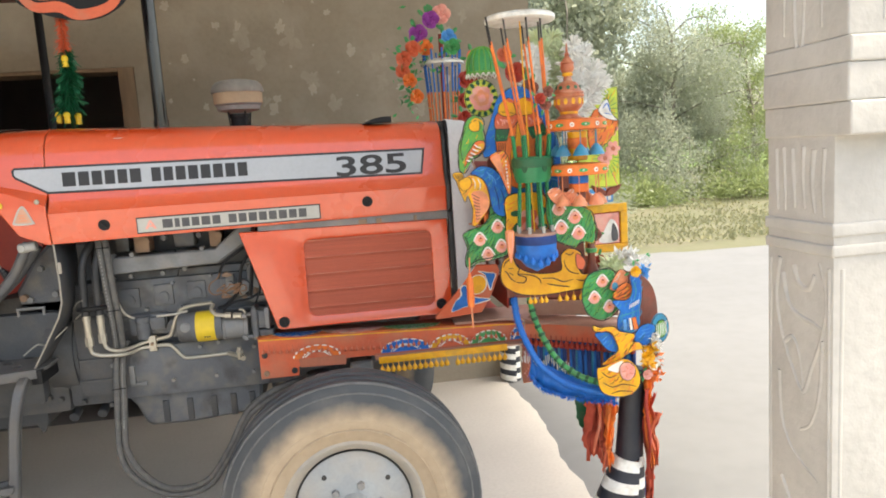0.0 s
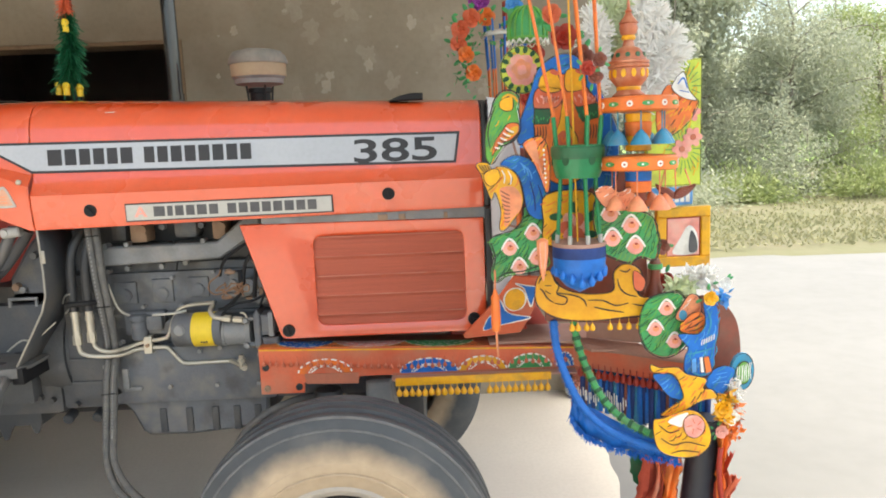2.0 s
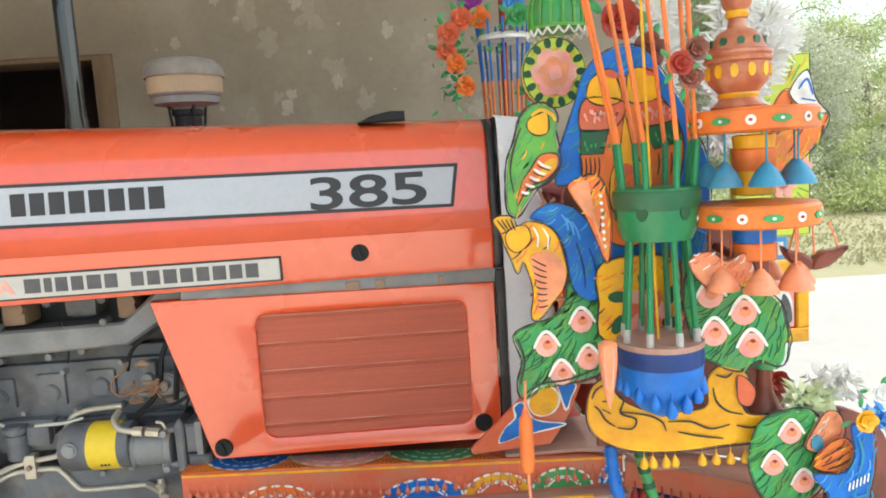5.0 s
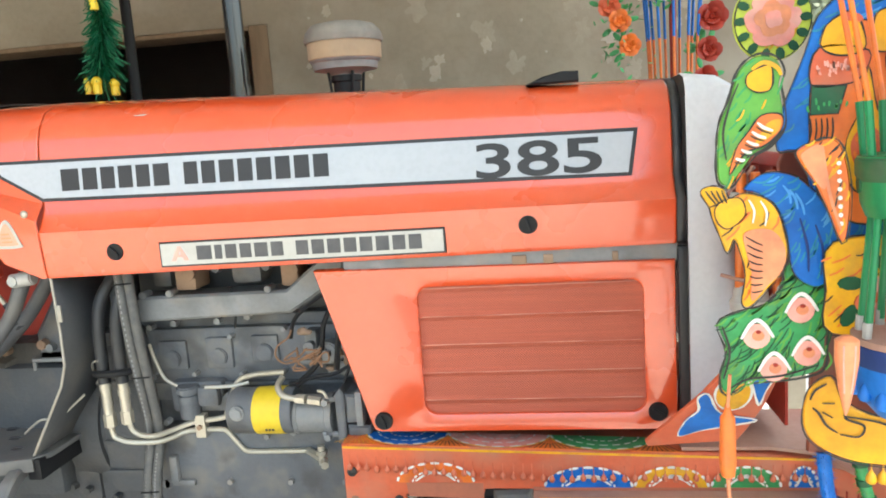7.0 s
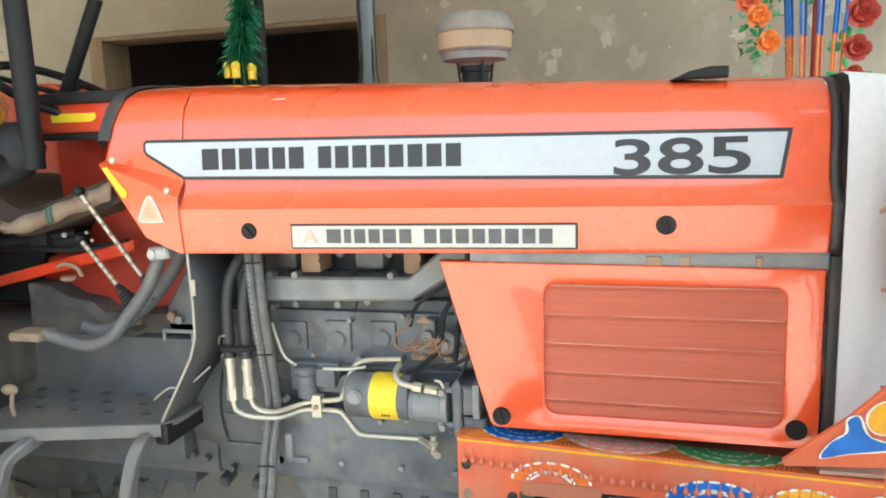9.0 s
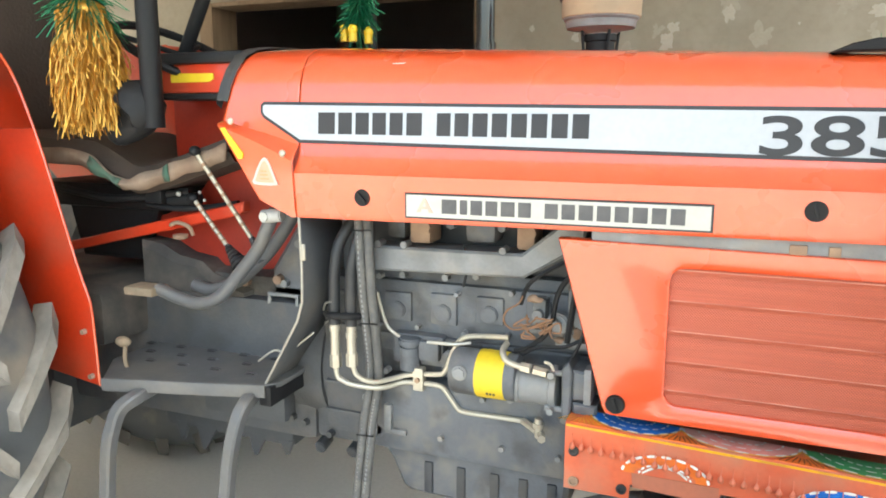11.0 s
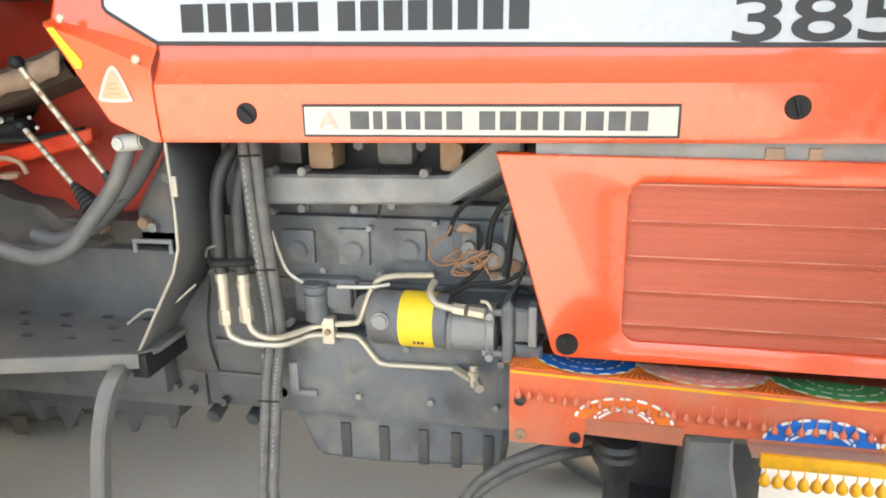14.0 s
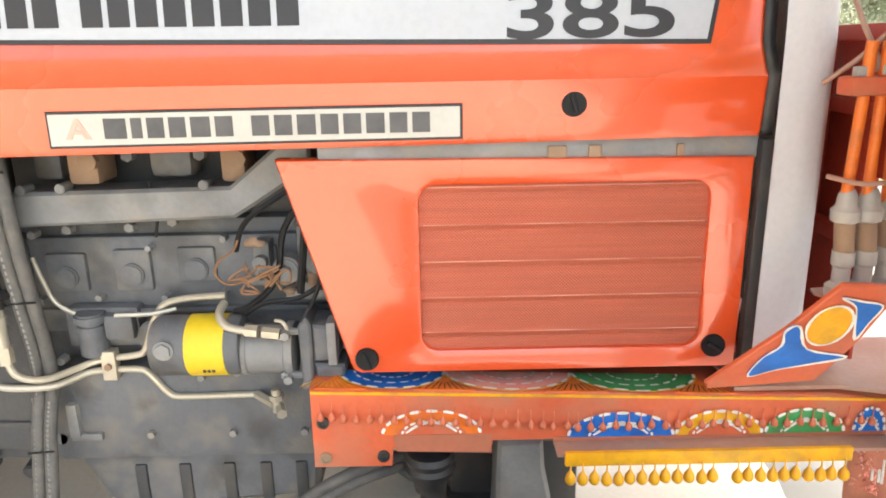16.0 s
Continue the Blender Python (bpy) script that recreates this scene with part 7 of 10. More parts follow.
strokes(t, pl, [[(0.444 - 0.007 * i, 1.512 - 0.0115 * i), (0.452 - 0.007 * i, 1.505 - 0.0105 * i), (0.464 - 0.009 * i, 1.5 - 0.009 * i)] for i in range(5)], WHITE, 0.0042, 0.0032)
strokes(t, pl, [[(0.442 - 0.007 * i, 1.507 - 0.0115 * i), (0.45 - 0.007 * i, 1.501 - 0.0105 * i), (0.462 - 0.009 * i, 1.496 - 0.009 * i)] for i in range(5)], INK, 0.002, 0.0038)
strokes(t, pl, [[(0.404, 1.465), (0.4, 1.5), (0.408, 1.535), (0.42, 1.565)], [(0.476, 1.5), (0.455, 1.478), (0.43, 1.466)]], INK, 0.003, 0.0026)

# tall panel: yellow crest, blue body, green feathered tail
pl = Plane((0, 2.214, 0))
t = cutout("cutout_ornament", pl, blob([(0.491, 1.315), (0.544, 1.299), (0.549, 1.245), (0.539, 1.209), (0.537, 1.165), (0.51, 1.152), (0.469, 1.147), (0.433, 1.143), (0.405, 1.128), (0.399, 1.153), (0.408, 1.19), (0.396, 1.231), (0.423, 1.246), (0.46, 1.256), (0.484, 1.283)], 4), GREEN, "green feather-painted cut-out panel with pink spots")
for u, v in ((0.506, 1.248), (0.447, 1.212), (0.515, 1.185), (0.47, 1.163)):
    rosette(t, pl, u, v, 0.0185)
strokes(t, pl, [[(0.401, 1.15), (0.41, 1.19), (0.4, 1.228)], [(0.408, 1.134), (0.435, 1.149), (0.48, 1.153), (0.53, 1.168)]], INK, 0.0035, 0.0026)
pl = Plane((0, 2.204, 0))
t = cutout("cutout_ornament", pl, blob([(0.429, 1.424), (0.458, 1.443), (0.493, 1.437), (0.518, 1.415), (0.542, 1.38), (0.549, 1.341), (0.542, 1.297), (0.522, 1.283), (0.496, 1.301), (0.487, 1.337), (0.481, 1.373), (0.469, 1.398), (0.448, 1.416)], 4), BLUE, "bright blue curved cut-out panel with brush strokes", ink=0.0025)
strokes(t, pl, [[(0.478 + 0.008 * i, 1.426 - 0.006 * i), (0.486 + 0.008 * i, 1.414 - 0.007 * i), (0.488 + 0.009 * i, 1.4 - 0.008 * i)] for i in range(3)], BLUE_SKY, 0.0035, 0.003)
strokes(t, pl, [[(0.5, 1.38), (0.51, 1.34), (0.512, 1.305)], [(0.52, 1.37), (0.53, 1.335), (0.528, 1.3)]], NAVY, 0.0035, 0.003)
pl = Plane((0, 2.19, 0))
t = cutout("cutout_ornament", pl, blob([(0.369, 1.423), (0.381, 1.43), (0.398, 1.426), (0.405, 1.412), (0.423, 1.418), (0.446, 1.413), (0.464, 1.399), (0.475, 1.37), (0.481, 1.336), (0.474, 1.31), (0.458, 1.289), (0.433, 1.262), (0.422, 1.268), (0.427, 1.305), (0.421, 1.336), (0.412, 1.357), (0.403, 1.339), (0.393, 1.364), (0.384, 1.387), (0.38, 1.403)], 4), YELLOW, "yellow and orange cut-out panel with fine dark strokes", ink=0.0025)
patch(t, pl, blob([(0.425, 1.365), (0.458, 1.368), (0.477, 1.343), (0.474, 1.312), (0.454, 1.29), (0.434, 1.27), (0.434, 1.309), (0.427, 1.339)], 4), PEACH, ink=0.0)
strokes(t, pl, [[(0.426 + 0.001 * i, 1.36 - 0.011 * i), (0.438, 1.352 - 0.01 * i), (0.448, 1.347 - 0.009 * i)] for i in range(8)], INK, 0.0022, 0.003)
strokes(t, pl, [[(0.374 + 0.007 * i, 1.425), (0.38 + 0.006 * i, 1.416), (0.387 + 0.005 * i, 1.407)] for i in range(4)], INK, 0.0025, 0.003)
strokes(t, pl, [[(0.43, 1.41), (0.437, 1.395), (0.435, 1.378)], [(0.445, 1.408), (0.453, 1.392), (0.451, 1.374)]], WHITE, 0.003, 0.003)
patch(t, pl, blob([(0.386, 1.4), (0.4, 1.412), (0.42, 1.412), (0.425, 1.39), (0.405, 1.372), (0.39, 1.38)], 4), YELLOW, 0.0024, 0.002)

# fan panel behind the caged lantern: blue arch over warm patches
pl = Plane((0, 2.216, 0), (1, 0, 0))
t = cutout("cutout_ornament", pl, blob([(0.476, 1.474), (0.477, 1.511), (0.491, 1.549), (0.51, 1.597), (0.526, 1.643), (0.556, 1.671), (0.591, 1.683), (0.623, 1.675), (0.647, 1.645), (0.673, 1.604), (0.695, 1.563), (0.706, 1.525), (0.698, 1.46), (0.665, 1.37), (0.63, 1.34), (0.59, 1.335), (0.55, 1.35), (0.522, 1.4), (0.51, 1.465), (0.492, 1.472)], 4), BLUE, "blue-edged fan panel painted in yellow, orange and green", ink=0.003)
patch(t, pl, blob([(0.515, 1.5), (0.517, 1.556), (0.53, 1.6), (0.552, 1.635), (0.585, 1.635), (0.62, 1.635), (0.648, 1.6), (0.672, 1.565), (0.682, 1.52), (0.67, 1.45), (0.64, 1.39), (0.59, 1.365), (0.54, 1.39), (0.52, 1.44)], 4), ORANGE, ink=0.003)
for out, mat, front in (([(0.516, 1.558), (0.526, 1.604), (0.588, 1.596), (0.578, 1.562), (0.552, 1.554)], RED_OLD, 0.0028), ([(0.61, 1.59), (0.644, 1.596), (0.67, 1.568), (0.64, 1.557), (0.617, 1.559)], RED_OLD, 0.0028), ([(0.533, 1.629), (0.551, 1.644), (0.568, 1.647), (0.58, 1.625), (0.582, 1.598), (0.553, 1.592), (0.529, 1.604)], YELLOW, 0.0034), ([(0.594, 1.637), (0.611, 1.648), (0.637, 1.638), (0.645, 1.616), (0.64, 1.599), (0.615, 1.593), (0.594, 1.598)], YELLOW, 0.0036), ([(0.517, 1.556), (0.561, 1.553), (0.551, 1.517), (0.516, 1.517)], GREEN_DARK, 0.0034), ([(0.617, 1.555), (0.674, 1.563), (0.678, 1.529), (0.634, 1.519)], GREEN_DARK, 0.0034), ([(0.588, 1.575), (0.6, 1.52), (0.622, 1.48), (0.617, 1.43), (0.588, 1.405), (0.562, 1.43), (0.562, 1.48), (0.578, 1.52)], YELLOW, 0.0031)):
    patch(t, pl, blob(out, 4) if mat is not GREEN_DARK else out, mat, front, 0.0028)
for u, v, n_, mat in ((0.55, 1.578, 26, PINK), (0.642, 1.577, 22, PINK), (0.536, 1.53, 9, GREEN), (0.65, 1.538, 10, GREEN)):
    feather(t, pl, oval(u, v, 0.03, 0.014), mat, n_, 0.008, (u, v - 0.1), 0.0032, 0.0046, 15)
for u in (0.556, 0.618):
    patch(t, pl, oval(u + 0.012, 1.64, 0.013, 0.006, 10, -20), RED_OLD, 0.0042)
for u0, s_ in ((0.516, 1), (0.64, 1)):
    strokes(t, pl, [[(u0 + 0.007 * i, 1.512), (u0 + 0.007 * i + 0.001, 1.495), (u0 + 0.007 * i - 0.002, 1.478)] for i in range(5)], INK, 0.0025, 0.0036)
patch(t, pl, blob([(0.588, 1.5), (0.608, 1.478), (0.6, 1.445), (0.575, 1.445), (0.568, 1.478)], 4), RED_OLD, 0.0044)
feather(t, pl, oval(0.588, 1.47, 0.02, 0.024), ORANGE, 16, 0.01, (0.588, 1.4), 0.004, 0.0052, 18)
# little orange leaf hanging in front
pl = Plane((0, 2.15, 0), (1, -0.2, 0), pivot=0.51)
t = cutout("cutout_ornament", pl, blob([(0.482, 1.474), (0.513, 1.486), (0.53, 1.476), (0.54, 1.43), (0.54, 1.38), (0.533, 1.354), (0.518, 1.394), (0.503, 1.429), (0.487, 1.455)], 4), ORANGE, "orange leaf-shaped cut-out with white dots", ink=0.003)
strokes(t, pl, [[(0.531, 1.37), (0.517, 1.42), (0.509, 1.478)]], PEACH, 0.004)
patch(t, pl, blob([(0.486, 1.47), (0.509, 1.478), (0.514, 1.43), (0.508, 1.425), (0.49, 1.455)], 4), PEACH, 0.002)
for i in range(8):
    patch(t, pl, oval(0.531 - 0.0005 * i, 1.378 + 0.011 * i, 0.0026, 0.003, 8), WHITE, 0.003)
# yellow flower panel behind the lower cage
pl = Plane((0, 2.19, 0))
t = cutout("cutout_ornament", pl, blob([(0.54, 1.345), (0.65, 1.345), (0.66, 1.28), (0.655, 1.22), (0.54, 1.22), (0.532, 1.28)], 4), YELLOW, "yellow cut-out panel with a red flower and green leaves", ink=0.004)
for i in range(6):
    a = radians(60 * i)
    patch(t, pl, oval(0.604 + 0.018 * math.cos(a), 1.262 + 0.02 * math.sin(a), 0.02, 0.016, 12, 60 * i), RED_OLD if i % 2 else PINK, 0.0032 + 0.0003 * i)
    patch(t, pl, oval(0.604 + 0.05 * math.cos(a + 0.5), 1.266 + 0.045 * math.sin(a + 0.5), 0.017, 0.0095, 10, 60 * i + 60), GREEN_INK, 0.0025)

# round flower disc and ribbed green dome
pl = Plane((0, 2.33, 0))
t = cutout("flower_disc", pl, oval(0.503, 1.66, 0.056, 0.061, 28), LIME, "green-rimmed round disc with a pink flower", ink=0.003)
for i in range(14):
    a = 2 * math.pi * i / 14
    patch(t, pl, oval(0.503 + 0.046 * math.cos(a), 1.66 + 0.051 * math.sin(a), 0.009, 0.0062, 8, math.degrees(a)), GREEN_INK, 0.003)
for k, (rad, size, mat) in enumerate(((0.023, 0.02, PINK), (0.013, 0.015, PEACH), (0.005, 0.009, PINK))):
    for i in range(6 - k):
        a = 2 * math.pi * i / (6 - k) + 0.5 * k
        patch(t, pl, blob([(0.503 + rad * math.cos(a) + size * (0.9 + 0.2 * noise.noise(Vector((i, k, q)))) * math.cos(q), 1.66 + rad * 1.05 * math.sin(a) + size * (0.9 + 0.25 * noise.noise(Vector((q, i, k)))) * math.sin(q)) for q in (2 * math.pi * j / 9 for j in range(9))], 3), mat, 0.0026 + 0.0012 * k + 0.0002 * i, 0.0)
t = thing("ribbed_dome", (0.535, 2.44, 1.74), "green ribbed dome ornament with a looped white edge", "ornament", "turned ornaments")
bm = bm_new()
DX, DY, DZ = 0.535, 2.44, 1.748
lathe(bm, [(0.05, 0.0), (0.053, 0.012), (0.052, 0.034), (0.045, 0.058), (0.031, 0.077), (0.013, 0.087), (0.002, 0.089)], (DX, DY, DZ), 24)
part("dome", bm, GREEN, t)
for i in range(16):
    a = 2 * math.pi * i / 16
    bm = bm_new()
    tube(bm, [(DX + r * math.cos(a), DY + r * math.sin(a), DZ + z) for r, z in ((0.053, 0.005), (0.054, 0.03), (0.046, 0.06), (0.031, 0.079), (0.011, 0.089))], 0.0028, 6, 3)
    part("rib", bm, GREEN_LIGHT, t)
bm = bm_new()
lathe(bm, [(0.048, -0.002), (0.056, 0.0), (0.056, 0.006), (0.048, 0.008)], (DX, DY, DZ), 24)
part("rim", bm, GREEN_LIGHT, t)
for i in range(18):
    a = 2 * math.pi * i / 18
    bm = bm_new()
    tube(bm, [(DX + 0.056 * math.cos(a), DY + 0.056 * math.sin(a), DZ), (DX + 0.057 * math.cos(a + 0.17), DY + 0.057 * math.sin(a + 0.17), DZ - 0.012), (DX + 0.056 * math.cos(a + 0.35), DY + 0.056 * math.sin(a + 0.35), DZ)], 0.0022, 5, 3)
    part("lace_loop", bm, WHITE, t)


def set_back(t, y_from, y_to):
    """Hang a finished board deeper on the guard, at the size it has there."""
    k = (y_to - 0.43) / (y_from - 0.43)
    hub = Vector((0.261, 0.43, 1.484))
    t.location = hub + (t.location - hub) * k
    t.scale = (k, k, k)


def lantern(c, rod, low, drum, cup, name_label):
    """A hanging caged lantern: plate, rods, painted drum, lower rods and a pointed cup."""
    x, y = c
    t = thing("caged_lantern", (x, y, 1.1), name_label, "lantern", "caged lanterns")
    bm = bm_new()
    lathe(bm, [(0.002, 1.884), (0.06, 1.884), (0.105, 1.878), (0.112, 1.872), (0.112, 1.862), (0.105, 1.858), (0.06, 1.862), (0.002, 1.862)], (x - 0.02, y, 0), 28)
    part("top_plate", bm, WHITE, t, "white round top plate")
    for i in range(8):
        a = 2 * math.pi * i / 8 + 0.2
        ca, sa = math.cos(a), math.sin(a)
        bm = bm_new()
        cyl(bm, (x - 0.036 + 0.085 * ca, y + 0.085 * sa, 1.805), (x + 0.062 * ca, y + 0.062 * sa, 1.525), 0.0037, n=8)
        part("rod", bm, rod, t)
        bm = bm_new()
        cyl(bm, (x - 0.044 + 0.091 * ca, y + 0.091 * sa, 1.875), (x - 0.036 + 0.085 * ca, y + 0.085 * sa, 1.795), 0.003, n=6)
        part("rod_tip", bm, BLACK, t)
        bm = bm_new()
        cyl(bm, (x + 0.064 * ca, y + 0.064 * sa, 1.53), (x + 0.056 * ca, y + 0.056 * sa, 1.45), 0.0055, n=8)
        part("rod", bm, low, t)
        bm = bm_new()
        cyl(bm, (x + 0.046 * ca, y + 0.046 * sa, 1.4), (x + 0.057 * ca, y + 0.057 * sa, 1.245), 0.0052, n=8)
        part("rod", bm, low, t)
        bm = bm_new()
        cyl(bm, (x + 0.0575 * ca, y + 0.0575 * sa, 1.256), (x + 0.059 * ca, y + 0.059 * sa, 1.225), 0.0061, n=8)
        part("rod_tip", bm, SOCKET, t)
    bm = bm_new()
    lathe(bm, [(0.055, 1.465), (0.065, 1.463), (0.066, 1.455), (0.061, 1.405), (0.054, 1.388), (0.042, 1.388), (0.047, 1.455)], (x, y, 0), 28)
    dr = part("drum", bm, drum, t, "green painted drum")
    bm = bm_new()
    for i in range(6):
        a = 2 * math.pi * i / 6 - 1.2
        q = Plane((x + 0.0652 * math.cos(a), y + 0.0652 * math.sin(a), 0), (-math.sin(a), math.cos(a), 0))
        slab(bm, q, blob([(0, 1.418), (0.009, 1.428), (0.006, 1.442), (0, 1.455), (-0.006, 1.442), (-0.009, 1.428)], 3), back=-0.006, front=0.0, bev=0.0)
    part("leaf_mark", bm, GREEN_INK, dr, pieces="leaf_mark")
    bm = bm_new()
    lathe(bm, [(0.0625, 1.43), (0.0675, 1.44), (0.068, 1.458), (0.063, 1.464)], (x, y, 0), 28)
    part("band", bm, GREEN_DARK, dr)
    bm = bm_new()
    lathe(bm, [(0.05, 1.236), (0.069, 1.236), (0.069, 1.228), (0.066, 1.226)], (x, y, 0), 28)
    part("cup_rim", bm, PINK_DUST, t)
    bm = bm_new()
    lathe(bm, [(0.067, 1.228), (0.0675, 1.2), (0.066, 1.172), (0.056, 1.152), (0.036, 1.13), (0.002, 1.113)], (x, y, 0), 28)
    cp = part("cup", bm, cup, t, "glossy blue pointed cup")
    # navy ring paints the dark reflection below the cup's rim
    for dz, mat in ((1.2275, NAVY),):
        bm = bm_new()
        lathe(bm, [(0.0672, 1.2), (0.0684, 1.202), (0.0682, 1.2265), (0.067, 1.2275)], (x, y, 0), 28)
        part("band", bm, mat, cp)
    for i in range(16):
        a = 2 * math.pi * i / 16 + 0.3
        hang("drop", DROP_BLUE, cp, at=(x + 0.064 * math.cos(a), y + 0.064 * math.sin(a), 1.172 + 0.028 * abs(math.cos(a))))
    bm = bm_new()
    cyl(bm, (x, y, 1.13), (x - 0.02, y, 1.87), 0.0024, n=8)
    part("spindle", bm, YELLOW, t)
    return t


big_lantern = lantern((0.588, 2.12), ORANGE, LANTERN_GREEN, LANTERN_GREEN, BLUE, "hanging caged lantern of orange and green rods with a blue cup")

big_lantern.scale, big_lantern.location.x = (0.93, 0.93, 1.0), 0.603
t = thing("pendant", (0.507, 2.06, 1.155), "peach pointed pendant with pale streaks beside the blue cup", "ornament")
bm = bm_new()
lathe(bm, [(0.006, 1.255), (0.0135, 1.25), (0.0135, 1.225), (0.009, 1.19), (0.004, 1.165), (0.001, 1.155)], (0.507, 2.06, 0), 16)
part("cone", bm, PEACH, t)
bm = bm_new()
for a in (235, 290):
    q = radians(a)
    tube(bm, [(0.507 + 0.0135 * math.cos(q), 2.06 + 0.0135 * math.sin(q), 1.246), (0.507 + 0.0125 * math.cos(q), 2.06 + 0.0125 * math.sin(q), 1.218), (0.507 + 0.008 * math.cos(q), 2.06 + 0.008 * math.sin(q), 1.185)], 0.0011, 6, 3)
part("streak", bm, PINK, t, pieces="streak")
# yellow boat-shaped panel below the lantern, with drops
pl = Plane((0, 2.085, 0), (1, -0.05, 0), pivot=0.63)
t = cutout("cutout_ornament", pl, blob([(0.493, 1.11), (0.5, 1.155), (0.526, 1.173), (0.542, 1.14), (0.582, 1.118), (0.642, 1.112), (0.678, 1.122), (0.678, 1.162), (0.697, 1.181), (0.722, 1.178), (0.74, 1.16), (0.728, 1.128), (0.74, 1.102), (0.773, 1.098), (0.768, 1.075), (0.745, 1.06), (0.701, 1.056), (0.628, 1.05), (0.556, 1.056), (0.509, 1.079)], 4), YELLOW_PLAIN, "yellow boat-shaped cut-out panel with dark brush strokes", ink=0.004)
patch(t, pl, blob([(0.722, 1.165), (0.738, 1.16), (0.75, 1.14), (0.742, 1.118), (0.724, 1.125)], 4), RED_OLD, 0.003, 0.0025)
strokes(t, pl, [[(0.54, 1.15), (0.548, 1.137), (0.543, 1.118), (0.566, 1.107), (0.56, 1.092), (0.537, 1.095)], [(0.503, 1.132), (0.511, 1.124), (0.52, 1.108), (0.534, 1.097)], [(0.5, 1.143), (0.506, 1.156), (0.52, 1.165)], [(0.515, 1.138), (0.53, 1.138)], [(0.515, 1.126), (0.528, 1.118)], [(0.543, 1.12), (0.585, 1.112), (0.606, 1.1), (0.612, 1.085)],
               [(0.615, 1.1), (0.65, 1.098), (0.68, 1.085), (0.71, 1.09)], [(0.63, 1.083), (0.66, 1.075), (0.7, 1.068)], [(0.685, 1.15), (0.69, 1.128), (0.706, 1.112), (0.73, 1.105)], [(0.69, 1.17), (0.705, 1.165), (0.715, 1.172)], [(0.72, 1.088), (0.742, 1.083), (0.762, 1.086)]], INK, 0.0034)
for u in (0.578, 0.592, 0.612, 0.626, 0.668, 0.69, 0.712, 0.735, 0.758):
    hang("drop", DROP_YELLOW_L, t, at=pl.at(u, 1.062, -0.002))
set_back(t, 2.085, 2.2)

BRONZE = material("copper_orange_paint", (0.52, 0.17, 0.08), 0.38, second=(0.36, 0.09, 0.045), amount=0.8, scale=30, fine=140, bump=0.1, dirt=(0.7, 0.4, 0.25), dirt_amount=0.4, dirt_scale=40)
# turned tower with two gallery discs
TX, TY = 0.74, 2.1
t = thing("turned_tower", (TX, TY, 1.3), "orange turned tower ornament with two gallery discs and a spire", "ornament", "turned ornaments")
for z0, mat in ((1.35, ORANGE), (1.376, BLUE)):
    bm = bm_new()
    lathe(bm, [(0.028, z0), (0.03, z0 + 0.002), (0.03, z0 + 0.024), (0.028, z0 + 0.026)], (TX, TY, 0), 26)
    part("column_band", bm, mat, t)
bm = bm_new()
lathe(bm, [(0.024, 1.445), (0.03, 1.447), (0.027, 1.47), (0.026, 1.5), (0.03, 1.53), (0.024, 1.532)], (TX, TY, 0), 26)
part("column", bm, YELLOW, t)
bm = bm_new()
lathe(bm, [(0.0275, 1.48), (0.029, 1.482), (0.0305, 1.51), (0.029, 1.512)], (TX, TY, 0), 26)
part("column_band", bm, ORANGE, t)
for z0, w in ((1.402, 0.088), (1.535, 0.087)):
    bm = bm_new()
    lathe(bm, [(0.02, z0), (w * 0.95, z0), (w, z0 + 0.003), (w, z0 + 0.028), (w * 0.96, z0 + 0.032), (0.02, z0 + 0.036)], (TX, TY, 0), 36)
    g = part("gallery", bm, ORANGE, t, "orange disc painted with green lozenges and white flowers")
    for i in range(14):
        a = 2 * math.pi * i / 14 + z0
        q = Plane((TX + w * math.cos(a), TY + w * math.sin(a), z0 + 0.0155), (-math.sin(a), math.cos(a), 0))
        bm = bm_new()
        slab(bm, q, oval(0, 0, 0.0135 if i % 2 else 0.007, 0.0055 if i % 2 else 0.007, 10), back=-0.004, front=0.0015, bev=0.0)
        part("mark", bm, GREEN if i % 2 else WHITE, g)
        bm = bm_new()
        slab(bm, q, oval(0, 0, 0.0028, 0.0022, 8), back=-0.002, front=0.0025, bev=0.0)
        part("mark", bm, WHITE if i % 2 else RED_DARK, g)
    for i in range(7):
        a = 2 * math.pi * i / 7 + 0.3 + z0
        bm = bm_new()
        z1 = z0 - (0.075 if z0 > 1.5 else 0.09)
        lathe(bm, [(0.024, z1), (0.0235, z1 + 0.004), (0.014, z1 + 0.022), (0.004, z1 + 0.033), (0.0015, z1 + 0.034), (0.0015, z0)], (TX + 0.062 * math.cos(a), TY + 0.062 * math.sin(a), 0), 16)
        part("bell", bm, TEAL if z0 > 1.5 else PEACH, t)
bm = bm_new()
lathe(bm, [(0.036, 1.566), (0.038, 1.572), (0.028, 1.58), (0.024, 1.588), (0.03, 1.595), (0.04, 1.606), (0.043, 1.62), (0.041, 1.632), (0.046, 1.634), (0.0465, 1.638), (0.044, 1.641), (0.0465, 1.644), (0.046, 1.648), (0.04, 1.65), (0.036, 1.662), (0.026, 1.675), (0.014, 1.681), (0.011, 1.695), (0.015, 1.697), (0.015, 1.7), (0.011, 1.703), (0.018, 1.709), (0.021, 1.72), (0.019, 1.73), (0.022, 1.732), (0.019, 1.736), (0.011, 1.746), (0.006, 1.755), (0.0085, 1.758), (0.004, 1.764), (0.002, 1.79)], (TX - 0.022, TY, 0), 30)
sp = part("spire", bm, BRONZE, t, "coppery orange turned spire")
